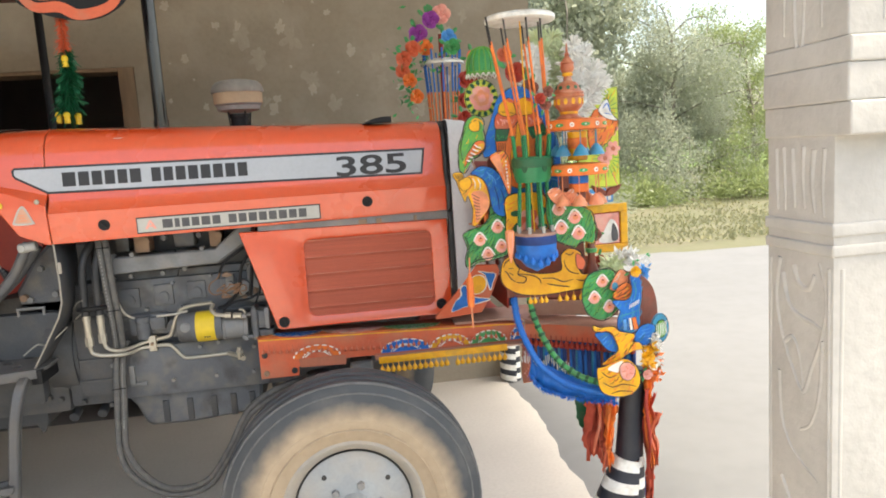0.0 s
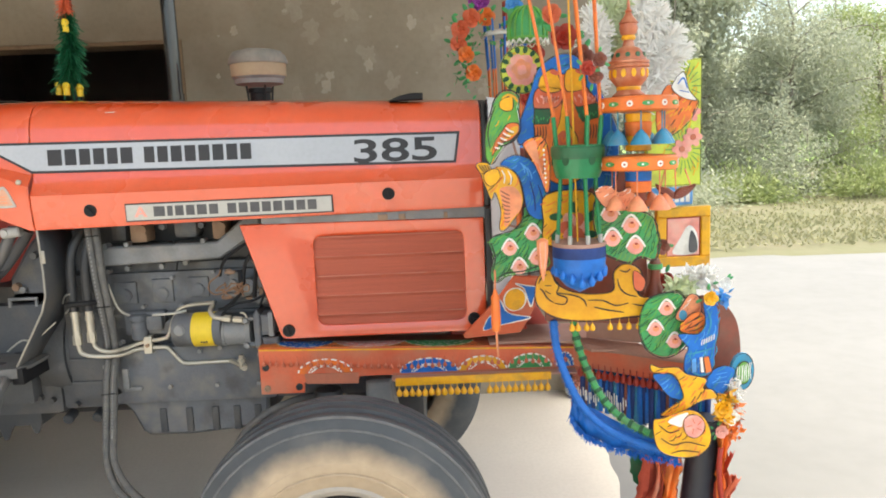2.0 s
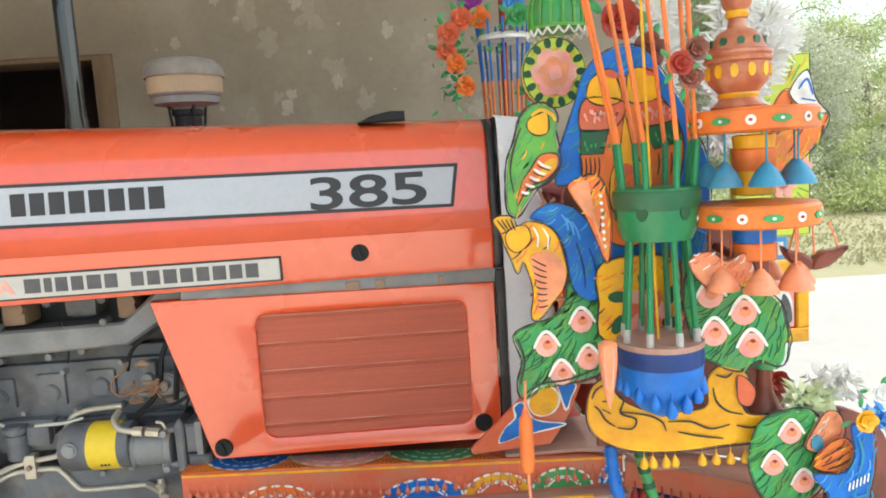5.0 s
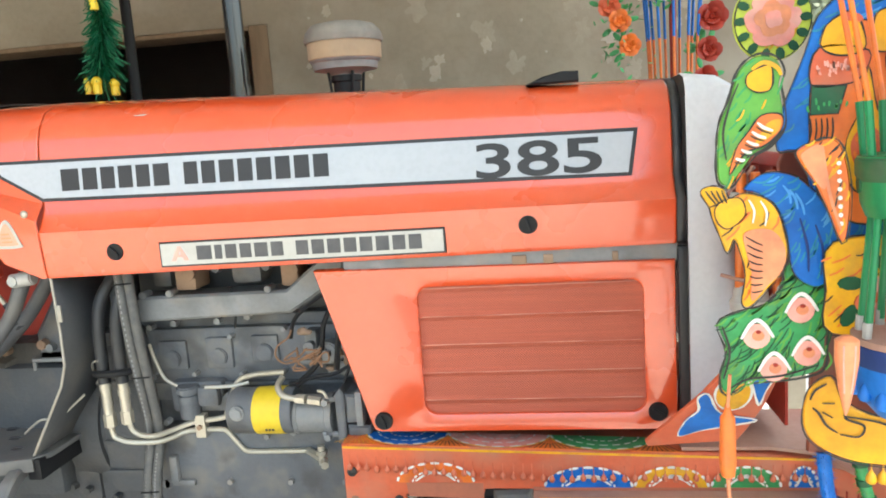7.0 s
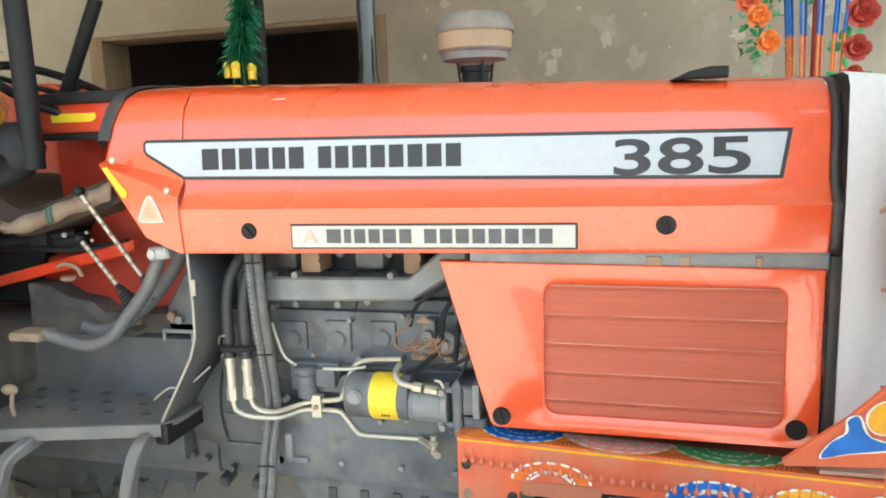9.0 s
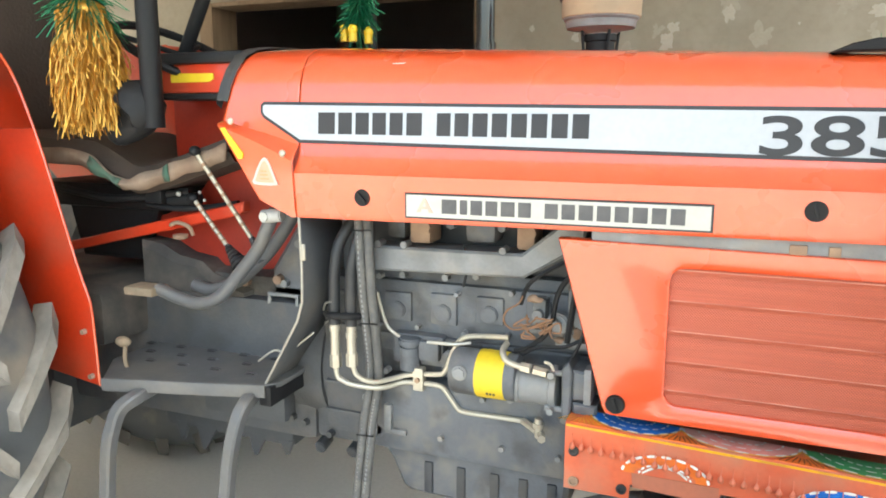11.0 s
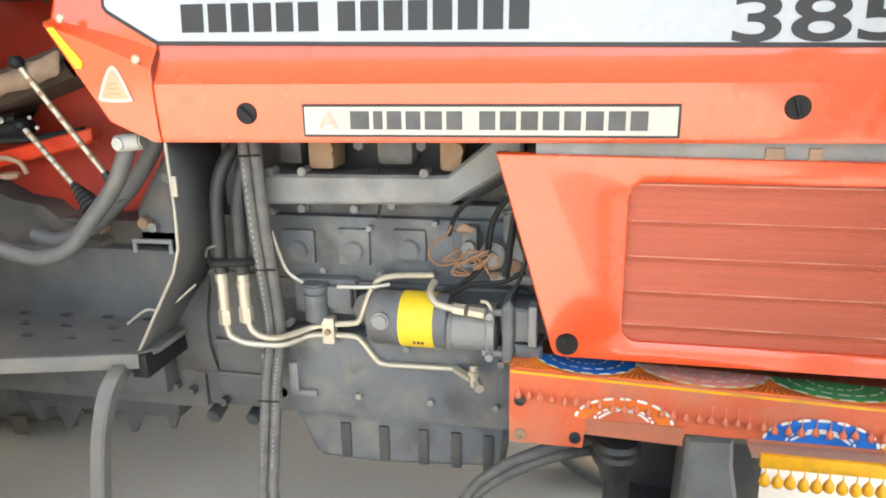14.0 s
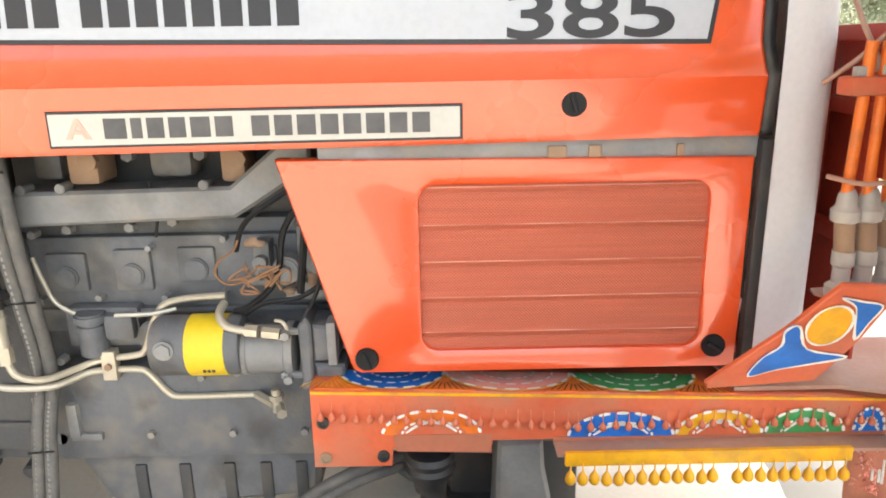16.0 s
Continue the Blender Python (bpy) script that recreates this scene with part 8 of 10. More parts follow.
for z, w, k, mat in ((1.62, 0.0432, 12, YELLOW), (1.66, 0.0372, 10, GREEN_DARK)):
    for i in range(k):
        a = 2 * math.pi * i / k
        q = Plane((TX - 0.022 + w * math.cos(a), TY + w * math.sin(a), z), (-math.sin(a), math.cos(a), 0))
        bm = bm_new()
        slab(bm, q, oval(0, 0, 0.0055, 0.0095 if z < 1.65 else 0.006, 10), back=-0.005, front=0.001, bev=0.0)
        part("mark", bm, mat, sp)
for z, w in ((1.588, 0.026), (1.7, 0.0145)):
    bm = bm_new()
    lathe(bm, [(w, z - 0.005), (w + 0.002, z), (w, z + 0.005)], (TX - 0.022, TY, 0), 24)
    part("ring", bm, YELLOW, sp)
bm = bm_new()
cyl(bm, (TX, TY, 1.34), (TX + 0.03, 2.32, 1.345), 0.008, n=12)
cyl(bm, (TX, TY, 1.33), (TX, TY, 1.41), 0.02, n=16)
part("arm", bm, BROWN, t)

# right-hand feathered panel with its shell
pl = Plane((0, 2.1, 0), (1, -0.1, 0), pivot=0.71)
t = cutout("cutout_ornament", pl, blob([(0.648, 1.335), (0.69, 1.31), (0.735, 1.305), (0.772, 1.285), (0.782, 1.24), (0.778, 1.192), (0.745, 1.198), (0.715, 1.185), (0.68, 1.198), (0.662, 1.21), (0.645, 1.25), (0.638, 1.3)], 5), GREEN, "green feather-painted cut-out panel with pink spots")
for u, v in ((0.674, 1.3), (0.722, 1.272), (0.679, 1.242), (0.732, 1.222)):
    rosette(t, pl, u, v, 0.019)
pl = Plane((0, 2.08, 0))
t = cutout("cutout_ornament", pl, blob([(0.635, 1.355), (0.665, 1.368), (0.69, 1.352), (0.715, 1.362), (0.73, 1.335), (0.7, 1.315), (0.66, 1.318)], 5), PEACH, "peach scalloped cut-out above the green panel", ink=0.0025)
# tall blue strip between lantern and tower
pl = Plane((0, 2.22, 0))
t = cutout("cutout_ornament", pl, blob([(0.655, 1.52), (0.7, 1.54), (0.725, 1.48), (0.72, 1.38), (0.7, 1.33), (0.665, 1.35), (0.66, 1.43)], 5), BLUE, "deep blue curved cut-out panel behind the tower", ink=0.003)
hatch(t, pl, 0.675, 1.5, 0.69, 1.38, 7, 0.03, -20, BLUE_SKY, 0.004, seed=31)


# lime board with pink flowers, blue sign and framed picture
pl = Plane((0, 2.3, 0), (1, 0.12, 0), pivot=0.9)
t = cutout("painted_board", pl, [(0.815, 1.345), (0.965, 1.345), (0.965, 1.67), (0.855, 1.668), (0.815, 1.64)], LIME, "lime-green painted board with pink flowers and radiating strokes", thick=0.012, ink=0.004, group="painted boards")
bm = bm_new()
for cu, cv in ((0.91, 1.6), (0.915, 1.44)):
    for i in range(22):
        a = 2 * math.pi * i / 22
        stroke(bm, pl, [(cu + 0.026 * math.cos(a), cv + 0.03 * math.sin(a)), (cu + 0.05 * math.cos(a), cv + 0.065 * math.sin(a))], 0.0035, 0.002)
part("brush_line", bm, GREEN, t)["kind"] = "stuff"
for cu, cv in ((0.935, 1.535), (0.91, 1.44), (0.94, 1.47)):
    for i in range(6):
        a = 2 * math.pi * i / 6
        patch(t, pl, oval(cu + 0.015 * math.cos(a), cv + 0.015 * math.sin(a), 0.012, 0.009, 10, 60 * i), PINK, 0.003)
    patch(t, pl, oval(cu, cv, 0.008, 0.008, 10), RED_OLD, 0.004)
set_back(t, 2.3, 2.42)
pl2 = Plane((0, 2.22, 0), (1, 0.1, 0), pivot=0.87)
t = cutout("cutout_ornament", pl2, blob([(0.82, 1.545), (0.85, 1.6), (0.895, 1.57), (0.925, 1.555), (0.9, 1.51), (0.86, 1.48), (0.825, 1.475)], 5), ORANGE, "orange pointed cut-out with white and blue marks", ink=0.003)
patch(t, pl2, blob([(0.855, 1.595), (0.885, 1.63), (0.9, 1.585), (0.92, 1.56), (0.88, 1.57)], 4), WHITE, 0.003, 0.003)
strokes(t, pl2, [[(0.87, 1.6), (0.885, 1.615), (0.895, 1.59)], [(0.875, 1.585), (0.9, 1.58)]], BLUE, 0.004, 0.004)
t = thing("sign", (0.92, 2.31, 1.28), "small sky-blue sign with pale painted marks", "sign")
pl = Plane((0, 2.29, 0), (1, 0.12, 0), pivot=0.88)
bm = bm_new()
slab(bm, pl, [(0.82, 1.29), (0.94, 1.296), (0.94, 1.342), (0.82, 1.342)], back=-0.008, front=0.0, bev=0.002)
part("plate", bm, BLUE_SKY, t)
bm = bm_new()
for i in range(7):
    u = 0.83 + 0.015 * i
    slab(bm, pl, [(u, 1.303), (u + 0.011, 1.303), (u + 0.011, 1.328), (u, 1.328)], back=0.0, front=0.001, bev=0.0)
part("mark", bm, WHITE, t, pieces="mark")
set_back(t, 2.29, 2.56)
t = thing("picture_frame", (0.94, 2.35, 1.12), "yellow framed picture of plain pink and white shapes", "picture")
pl = Plane((0.0, 2.34, 0), (1, 0.1, 0), pivot=0.93)
bm = bm_new()
for q in ([(0.855, 1.125), (1.005, 1.122), (1.005, 1.15), (0.855, 1.152)], [(0.855, 1.258), (1.005, 1.258), (1.005, 1.285), (0.855, 1.285)], [(0.855, 1.152), (0.882, 1.152), (0.882, 1.258), (0.855, 1.258)], [(0.978, 1.15), (1.005, 1.15), (1.005, 1.258), (0.978, 1.258)]):
    slab(bm, pl, q, back=-0.012, front=0.006, bev=0.003)
part("frame_bar", bm, YELLOW, t, pieces="frame_bar")
bm = bm_new()
slab(bm, pl, [(0.88, 1.148), (0.98, 1.148), (0.98, 1.26), (0.88, 1.26)], back=-0.008, front=0.0, bev=0.0)
part("backing", bm, RED_DARK, t)
patch(t, pl, [(0.886, 1.154), (0.974, 1.154), (0.974, 1.254), (0.886, 1.254)], PINK, 0.002)
patch(t, pl, blob([(0.9, 1.16), (0.965, 1.16), (0.968, 1.21), (0.945, 1.235), (0.92, 1.2)], 4), WHITE, 0.003)
patch(t, pl, blob([(0.945, 1.165), (0.968, 1.165), (0.965, 1.2), (0.95, 1.22)], 4), DECAL_GREY, 0.004)
set_back(t, 2.34, 2.6)


def rose(c, r, mat, seed, label="dark red fabric rose", group="fabric flowers"):
    """A bloom of overlapping curved petals."""
    label += " tied among the ornaments"
    rr = random.Random(seed)
    t = thing("flower", (c[0], c[1], c[2] - r), label, "flower", group)
    bm = bm_new()
    for k, (n, rad, tilt) in enumerate(((5, 1.0, 35), (5, 0.75, 55), (3, 0.45, 75))):
        for i in range(n):
            a = 360 / n * i + rr.uniform(-15, 15) + 20 * k
            m = Matrix.Translation(c) @ Matrix.Rotation(radians(90), 4, "X") @ Matrix.Rotation(radians(a), 4, "Z") @ Matrix.Rotation(radians(-tilt), 4, "Y") @ Matrix.Translation((r * rad * 0.5, 0, 0))
            ball(bm, (0, 0, 0), (r * 0.55 * rad, r * 0.5 * rad, r * 0.09), 10, m)
    part("petal", bm, mat, t, pieces="petal")
    bm = bm_new()
    for i in range(3):
        a = rr.uniform(0, 360)
        m = Matrix.Translation(Vector(c) + Vector((0, r * 0.3, 0))) @ Matrix.Rotation(radians(90), 4, "X") @ Matrix.Rotation(radians(a), 4, "Z") @ Matrix.Translation((r * 1.1, 0, 0))
        ball(bm, (0, 0, 0), (r * 0.42, r * 0.2, r * 0.05), 8, m)
    part("leaf", bm, GREEN, t, pieces="leaf")
    return t


for i, (x, y, z, r, mat, lab) in enumerate(((0.86, 2.28, 1.1, 0.028, RED_DARK, "dark red fabric rose"), (0.84, 2.25, 1.195, 0.025, BROWN, "brown-red fabric rose"), (0.6, 2.28, 1.73, 0.04, RED_DARK, "dark red fabric rose"), (0.645, 2.27, 1.68, 0.034, BROWN, "brown-red fabric rose"), (0.575, 2.3, 1.79, 0.03, RED_OLD, "red fabric rose"), (0.63, 2.06, 1.615, 0.022, BROWN, "brown-red fabric rose"), (0.64, 2.06, 1.65, 0.02, BROWN, "brown-red fabric rose"), (0.61, 2.04, 1.63, 0.02, RED_DARK, "dark red fabric rose"))):
    rose((x, y, z), r, mat, 50 + i, lab)

# brown winged pendant under the tower's lower disc, and a turned foot behind the panels
t = thing("pendant", (0.82, 2.09, 1.33), "dark brown two-winged pendant hung under the turned tower", "ornament")
pl = Plane((0, 2.09, 0), (1, -0.25, 0), pivot=0.82)
for out in ([(0.781, 1.366), (0.788, 1.347), (0.803, 1.334), (0.82, 1.331), (0.822, 1.345), (0.808, 1.356), (0.795, 1.359)], [(0.82, 1.331), (0.838, 1.333), (0.856, 1.346), (0.868, 1.364), (0.85, 1.359), (0.833, 1.356), (0.822, 1.345)]):
    bm = bm_new()
    slab(bm, pl, blob(out, 4), back=-0.016, front=0.004, bev=0.004)
    part("wing", bm, BROWN, t)
for u in (0.79, 0.825, 0.86):
    bm = bm_new()
    cyl(bm, pl.at(u, 1.352, -0.006), pl.at(0.82 + (u - 0.82) * 0.6, 1.4, -0.006), 0.0016, n=6)
    part("cord", bm, PEACH, t)
t = thing("turned_ornament", (0.825, 2.24, 1.05), "brown turned wooden foot with a green collar behind the panels", "ornament", "turned ornaments")
bm = bm_new()
lathe(bm, [(0.03, 1.05), (0.031, 1.064), (0.024, 1.075), (0.014, 1.1), (0.012, 1.13), (0.016, 1.15), (0.01, 1.165)], (0.825, 2.245, 0), 20)
foot = part("stem", bm, BROWN, t)
bm = bm_new()
lathe(bm, [(0.013, 1.136), (0.019, 1.139), (0.019, 1.15), (0.013, 1.153)], (0.825, 2.245, 0), 16)
part("collar", bm, GREEN, t)

t = cutout("ornament_board", Plane((0, 2.29, 0)), [(0.545, 1.0), (0.8, 0.98), (0.82, 1.12), (0.8, 1.36), (0.73, 1.44), (0.66, 1.58), (0.56, 1.6), (0.5, 1.45), (0.51, 1.24), (0.55, 1.18)], BROWN, "dark red-brown backing board behind the ornaments", thick=0.012, ink=0.0, group="painted boards")
# ---- red guard frame that carries the ornaments ----
bm = bm_new()
for y in (2.42, 3.58):
    box(bm, (0.6, y - 0.02, 1.02), (0.64, y + 0.02, 1.62), 0.004)
for z in (1.08, 1.3, 1.42):
    box(bm, (0.607, 2.35, z), (0.633, 3.65, z + 0.026), 0.003)
for y in (2.55, 2.7, 2.85, 3.0, 3.15, 3.3, 3.45):
    box(bm, (0.612, y - 0.008, 1.08), (0.628, y + 0.008, 1.43), 0.002)
guard = part("front_guard", bm, RED_DARK, tractor, "dark red welded front guard frame", pieces="guard_bar")
bm = bm_new()
box(bm, (0.54, 2.82, 0.72), (0.66, 3.5, 0.82), 0.01)
box(bm, (0.3, 2.8, 0.7), (0.56, 3.2, 0.86), 0.01)
part("cross_beam", bm, RED_DARK, tractor, pieces="cross_beam")
# red guard sheet; its lower half stands in for a dark, shaded opening
bm = bm_new()
slab(bm, Plane((0.64, 3.0, 0), (0, 1, 0)), [(-0.3, 0.87), (0.62, 0.87), (0.62, 1.42), (-0.4, 1.42), (-0.4, 1.6), (-0.55, 1.6), (-0.55, 1.2), (-0.3, 1.2)], back=0.0, front=0.006, bev=0.0)
part("back_sheet", bm, RED_DARK, guard)
for dx, dy in ((0.0, 0.0), (0.034, 0.004), (0.075, 0.02)):
    bm = bm_new()
    cyl(bm, (0.513 + dx, 2.56 + dy, 1.18), (0.515 + dx * 0.75, 2.55 + dy, 1.42), 0.0085, n=10)
    rod = part("guard_rod", bm, ORANGE, tractor, "orange tube on a white socket")
    x0 = 0.522 + dx * 1.05
    bm = bm_new()
    lathe(bm, [(0.012, 1.04), (0.02, 1.043), (0.021, 1.06), (0.013, 1.066), (0.013, 1.09), (0.0165, 1.094), (0.0165, 1.115)], (x0, 2.56 + dy, 0), 16)
    lathe(bm, [(0.0125, 1.158), (0.02, 1.162), (0.021, 1.178), (0.015, 1.186), (0.014, 1.2), (0.009, 1.21)], (x0 - 0.006, 2.56 + dy, 0), 16)
    part("socket", bm, SOCKET, rod, pieces="socket")
    bm = bm_new()
    cyl(bm, (x0, 2.56 + dy, 1.11), (x0 - 0.006, 2.56 + dy, 1.165), 0.0145, n=14)
    part("band", bm, RUST, rod)
bm = bm_new()
box(bm, (0.49, 2.54, 1.345), (0.6, 2.585, 1.372), 0.006)
part("rod_bracket", bm, RED_OLD, tractor)
bm = bm_new()
for x, z in ((0.497, 1.38), (0.535, 1.382), (0.575, 1.385)):
    box(bm, (x, 2.545, z - 0.008), (x + 0.02, 2.56, z + 0.006), 0.002)
part("clamp", bm, SOCKET, tractor, pieces="clamp")
bm = bm_new()
slab(bm, Plane((0, 2.6, 1.036), (1, 0, 0), (0, -1, 0)), blob([(0.5, 0.0), (0.62, 0.0), (0.62, 0.06), (0.53, 0.06)], 3), back=-0.006, front=0.0, bev=0.001)
part("rod_shelf", bm, PINK_DUST, tractor)
bm = bm_new()
slab(bm, Plane((0, 2.66, 0.834), (1, 0, 0), (0, -1, 0)), [(0.42, -0.2), (0.86, -0.2), (0.9, 0.0), (0.86, 0.15), (0.72, 0.13), (0.68, 0.03), (0.6, 0.004), (0.42, 0.004)], back=-0.008, front=0.0, bev=0.001)
part("bumper_deck", bm, PINK_DUST, tractor, "dusty red deck plate behind the bumper")
bm = bm_new()
tube(bm, [(0.48, 2.56, 1.23), (0.52, 2.535, 1.222), (0.56, 2.535, 1.225), (0.6, 2.545, 1.235)], 0.0038, 7, 5)
tube(bm, [(0.5, 2.6, 1.5), (0.512, 2.57, 1.44), (0.53, 2.56, 1.4), (0.525, 2.55, 1.38)], 0.004, 7, 5)
tube(bm, [(0.49, 2.62, 1.36), (0.515, 2.58, 1.395), (0.54, 2.56, 1.43)], 0.004, 7, 5)
part("tie_wire", bm, PINK_DUST, tractor, pieces="tie_wire")

# painted gusset at the foot of the nose
pl = Plane((0.01, 2.6, 0.83), (1, 0, 0), (0, -0.45, 1))
bm = bm_new()
slab(bm, pl, [(0.33, 0.055), (0.5, 0.07), (0.515, 0.1), (0.54, 0.165), (0.56, 0.25), (0.55, 0.275), (0.475, 0.28), (0.42, 0.19), (0.325, 0.068)], back=-0.008, front=0.0, bev=0.002)
gus = part("gusset", bm, RED_OLD, tractor, "red corner plate painted with a yellow disc and blue leaves")
for out, mat, line in ((blob([(0.387, 0.088), (0.398, 0.13), (0.42, 0.158), (0.417, 0.19), (0.436, 0.2), (0.462, 0.15), (0.53, 0.13), (0.48, 0.115), (0.43, 0.103)], 4), BLUE, WHITE), (blob([(0.48, 0.258), (0.512, 0.25), (0.545, 0.24), (0.537, 0.205), (0.529, 0.17), (0.515, 0.21), (0.505, 0.24)], 4), BLUE, WHITE), (oval(0.48, 0.2, 0.033, 0.042, 22), YELLOW, WHITE)):
    bm = bm_new()
    slab(bm, pl, out, back=-0.001, front=0.0018, bev=0.0)
    part("patch", bm, mat, gus)
    bm = bm_new()
    ring_outline(bm, pl, out, 0.005, 0.0028)
    part("brush_line", bm, line, gus)
t = thing("tassel", (0.407, 2.215, 0.95), "orange tassel hanging from the ornaments", "tassel", "hanging tassels")
bm = bm_new()
lathe(bm, [(0.003, 1.02), (0.007, 1.005), (0.011, 1.0), (0.0125, 0.93), (0.01, 0.91), (0.003, 0.905)], (0.407, 2.215, 0.09), 12)
part("skirt", bm, ORANGE, t)
bm = bm_new()
cyl(bm, (0.407, 2.215, 1.1), (0.407, 2.2, 1.16), 0.0025, n=6)
part("cord", bm, PEACH, t)
bm = bm_new()
cyl(bm, (0.407, 2.215, 1.0), (0.41, 2.215, 0.93), 0.003, n=6)
part("cord", bm, PEACH, t)


# ---- hanging garlands at the front corner ----
def fuzzy(name, pts, r, mat, mat2, label, seed, group="feathery garlands", hair=900):
    """A garland: a soft core with many short bristles round it."""
    t = thing(name, pts[-1], label, "garland", group)
    bm = bm_new()
    tube(bm, pts, r * 0.72, 10, 6)
    part("core", bm, mat, t)
    p = np.array([tuple(q) for q in spline(pts, k=12)])
    rs = np.random.RandomState(seed)
    f = rs.uniform(0, len(p) - 1.001, hair)
    i = f.astype(int)
    c = p[i] + (p[i + 1] - p[i]) * (f - i)[:, None]
    d = rs.normal(size=(hair, 3))
    d /= np.linalg.norm(d, axis=1)[:, None]
    d[:, 2] -= 0.3
    s = np.cross(d, rs.normal(size=(hair, 3)))
    s *= 0.0016 / np.linalg.norm(s, axis=1)[:, None]
    e = c + d * r * rs.uniform(0.9, 1.5, hair)[:, None]
    v = np.stack([c - s, c + s, e], 1).reshape(-1, 3)
    me = bpy.data.meshes.new("bristles")
    me.from_pydata(v.tolist(), [], [(3 * k, 3 * k + 1, 3 * k + 2) for k in range(hair)])
    me.materials.append(mat2)
    hang("bristles", me, t)
    return t


fuzzy("garland", [(0.567, 2.29, 1.0), (0.572, 2.28, 0.93), (0.595, 2.26, 0.85), (0.64, 2.24, 0.765), (0.71, 2.21, 0.712), (0.79, 2.17, 0.688), (0.86, 2.14, 0.682)], 0.0145, BLUE, BLUE, "bright blue feathery garland hanging at the bumper", 61, hair=2200)
green_garland = fuzzy("garland", [(0.62, 2.3, 1.0), (0.632, 2.29, 0.93), (0.655, 2.27, 0.86), (0.69, 2.24, 0.79), (0.74, 2.2, 0.745), (0.8, 2.16, 0.722), (0.84, 2.14, 0.715)], 0.0125, GREEN, GREEN_LIGHT, "green garland with dark bands hanging at the bumper", 62, hair=1600)
bm = bm_new()
line = spline([(0.62, 2.3, 1.0), (0.632, 2.29, 0.93), (0.655, 2.27, 0.86), (0.69, 2.24, 0.79), (0.74, 2.2, 0.745), (0.8, 2.16, 0.722), (0.84, 2.14, 0.715)], k=8)
for i in range(3, len(line) - 2, 3):
    d = (line[i + 1] - line[i]).normalized()
    cyl(bm, line[i] - d * 0.005, line[i] + d * 0.005, 0.0118, n=10)
part("band", bm, GREEN_INK, green_garland, pieces="band")
# dark hanging strips behind them
t = thing("strip_curtain", WING.at(0.28, 0.6), "curtain of dark blue hanging strips under the bumper rail", "curtain")
for i in range(6, 40):
    u = 0.02 + 0.0118 * i
    bm = bm_new()
    w, dz = 0.0078, rng.uniform(-0.012, 0.012)
    z1 = 0.655 - 0.075 * (u / 0.5) + dz
    loft(bm, [[WING.at(u - w, z, -0.03 + 0.004 * math.sin(i * 2.3 + k)), WING.at(u + w, z, -0.03 + 0.004 * math.cos(i * 1.7 + k))] for k, z in enumerate((0.78, (0.78 + z1) / 2, z1))])
    ob = part("strip", bm, (BLUE, NAVY, BLUE, NAVY, TEAL, BLUE, NAVY, BROWN, BLUE, NAVY, TEAL)[i % 11], t)
    ob.modifiers.new("thickness", "SOLIDIFY").thickness = 0.002
bm = bm_new()
slab(bm, WING, [(0.1, 0.65), (0.48, 0.59), (0.48, 0.79), (0.09, 0.785)], back=-0.055, front=-0.05, bev=0.0)
part("backing_sheet", bm, NAVY, t)
for i in range(26):
    u = 0.05 + 0.0075 * i + rng.uniform(-0.002, 0.002)
    bm = bm_new()
    v0 = 0.71 - 0.1 * u + rng.uniform(-0.02, 0.015)
    cyl(bm, WING.at(u, v0, -0.018), WING.at(u + 0.001, v0 - rng.uniform(0.02, 0.05), -0.018), 0.0022, n=6)
    part("tassel_end", bm, WHITE, t)
bm = bm_new()
front = [(0.612, 2.268, 0.795), (0.63, 2.258, 0.76), (0.66, 2.245, 0.765), (0.72, 2.22, 0.735), (0.8, 2.185, 0.715), (0.86, 2.155, 0.71)]
low = [(0.606, 2.272, 0.735), (0.624, 2.262, 0.705), (0.66, 2.245, 0.68), (0.72, 2.22, 0.66), (0.8, 2.185, 0.65), (0.86, 2.155, 0.648)]
loft(bm, [[(x, y + 0.012, z) for x, y, z in spline(front, k=5)], [(x, y + 0.006 + 0.006 * math.sin(i * 1.3), z) for i, (x, y, z) in enumerate([((a + b) / 2) for a, b in zip(spline(front, k=5), spline(low, k=5))])], [(x, y + 0.012 + 0.006 * math.cos(i * 1.1), z + 0.005 * math.sin(i * 2.7)) for i, (x, y, z) in enumerate(spline(low, k=5))]])
ob = link("hanging_cloth", bm, BLUE)
tagged(ob, "bright blue cloth crescent hung behind the garland", "cloth", "hanging cloths")
ob.modifiers.new("thickness", "SOLIDIFY").thickness = 0.002
# blue shaggy cloth edge below the strips
rs = np.random.RandomState(9)
n = 600
edge_pts = np.array([tuple(q) for q in spline(low, k=12)])
f = rs.uniform(0, len(edge_pts) - 1.001, n)
k0 = f.astype(int)
top = edge_pts[k0] + (edge_pts[k0 + 1] - edge_pts[k0]) * (f - k0)[:, None] + np.stack([np.zeros(n), rs.normal(size=n) * 0.008, rs.uniform(-0.004, 0.008, n)], 1)
L = rs.uniform(0.004, 0.017, n) * (1.2 - 0.8 * f / len(edge_pts))
v = np.stack([top - (0.0025, 0, 0), top + (0.0025, 0, 0), top + np.stack([rs.normal(size=n) * 0.006, rs.normal(size=n) * 0.01 - 0.004, -L], 1)], 1).reshape(-1, 3)
me = bpy.data.meshes.new("shag_fringe")
me.from_pydata(v.tolist(), [], [(3 * k, 3 * k + 1, 3 * k + 2) for k in range(n)])
me.materials.append(BLUE)
tagged(hang("shag_fringe", me), "shaggy bright blue cloth fringe under the bumper", "fringe", kind="stuff")

# shaggy dull-red cloth at the inner end of the curtain
bm = bm_new()
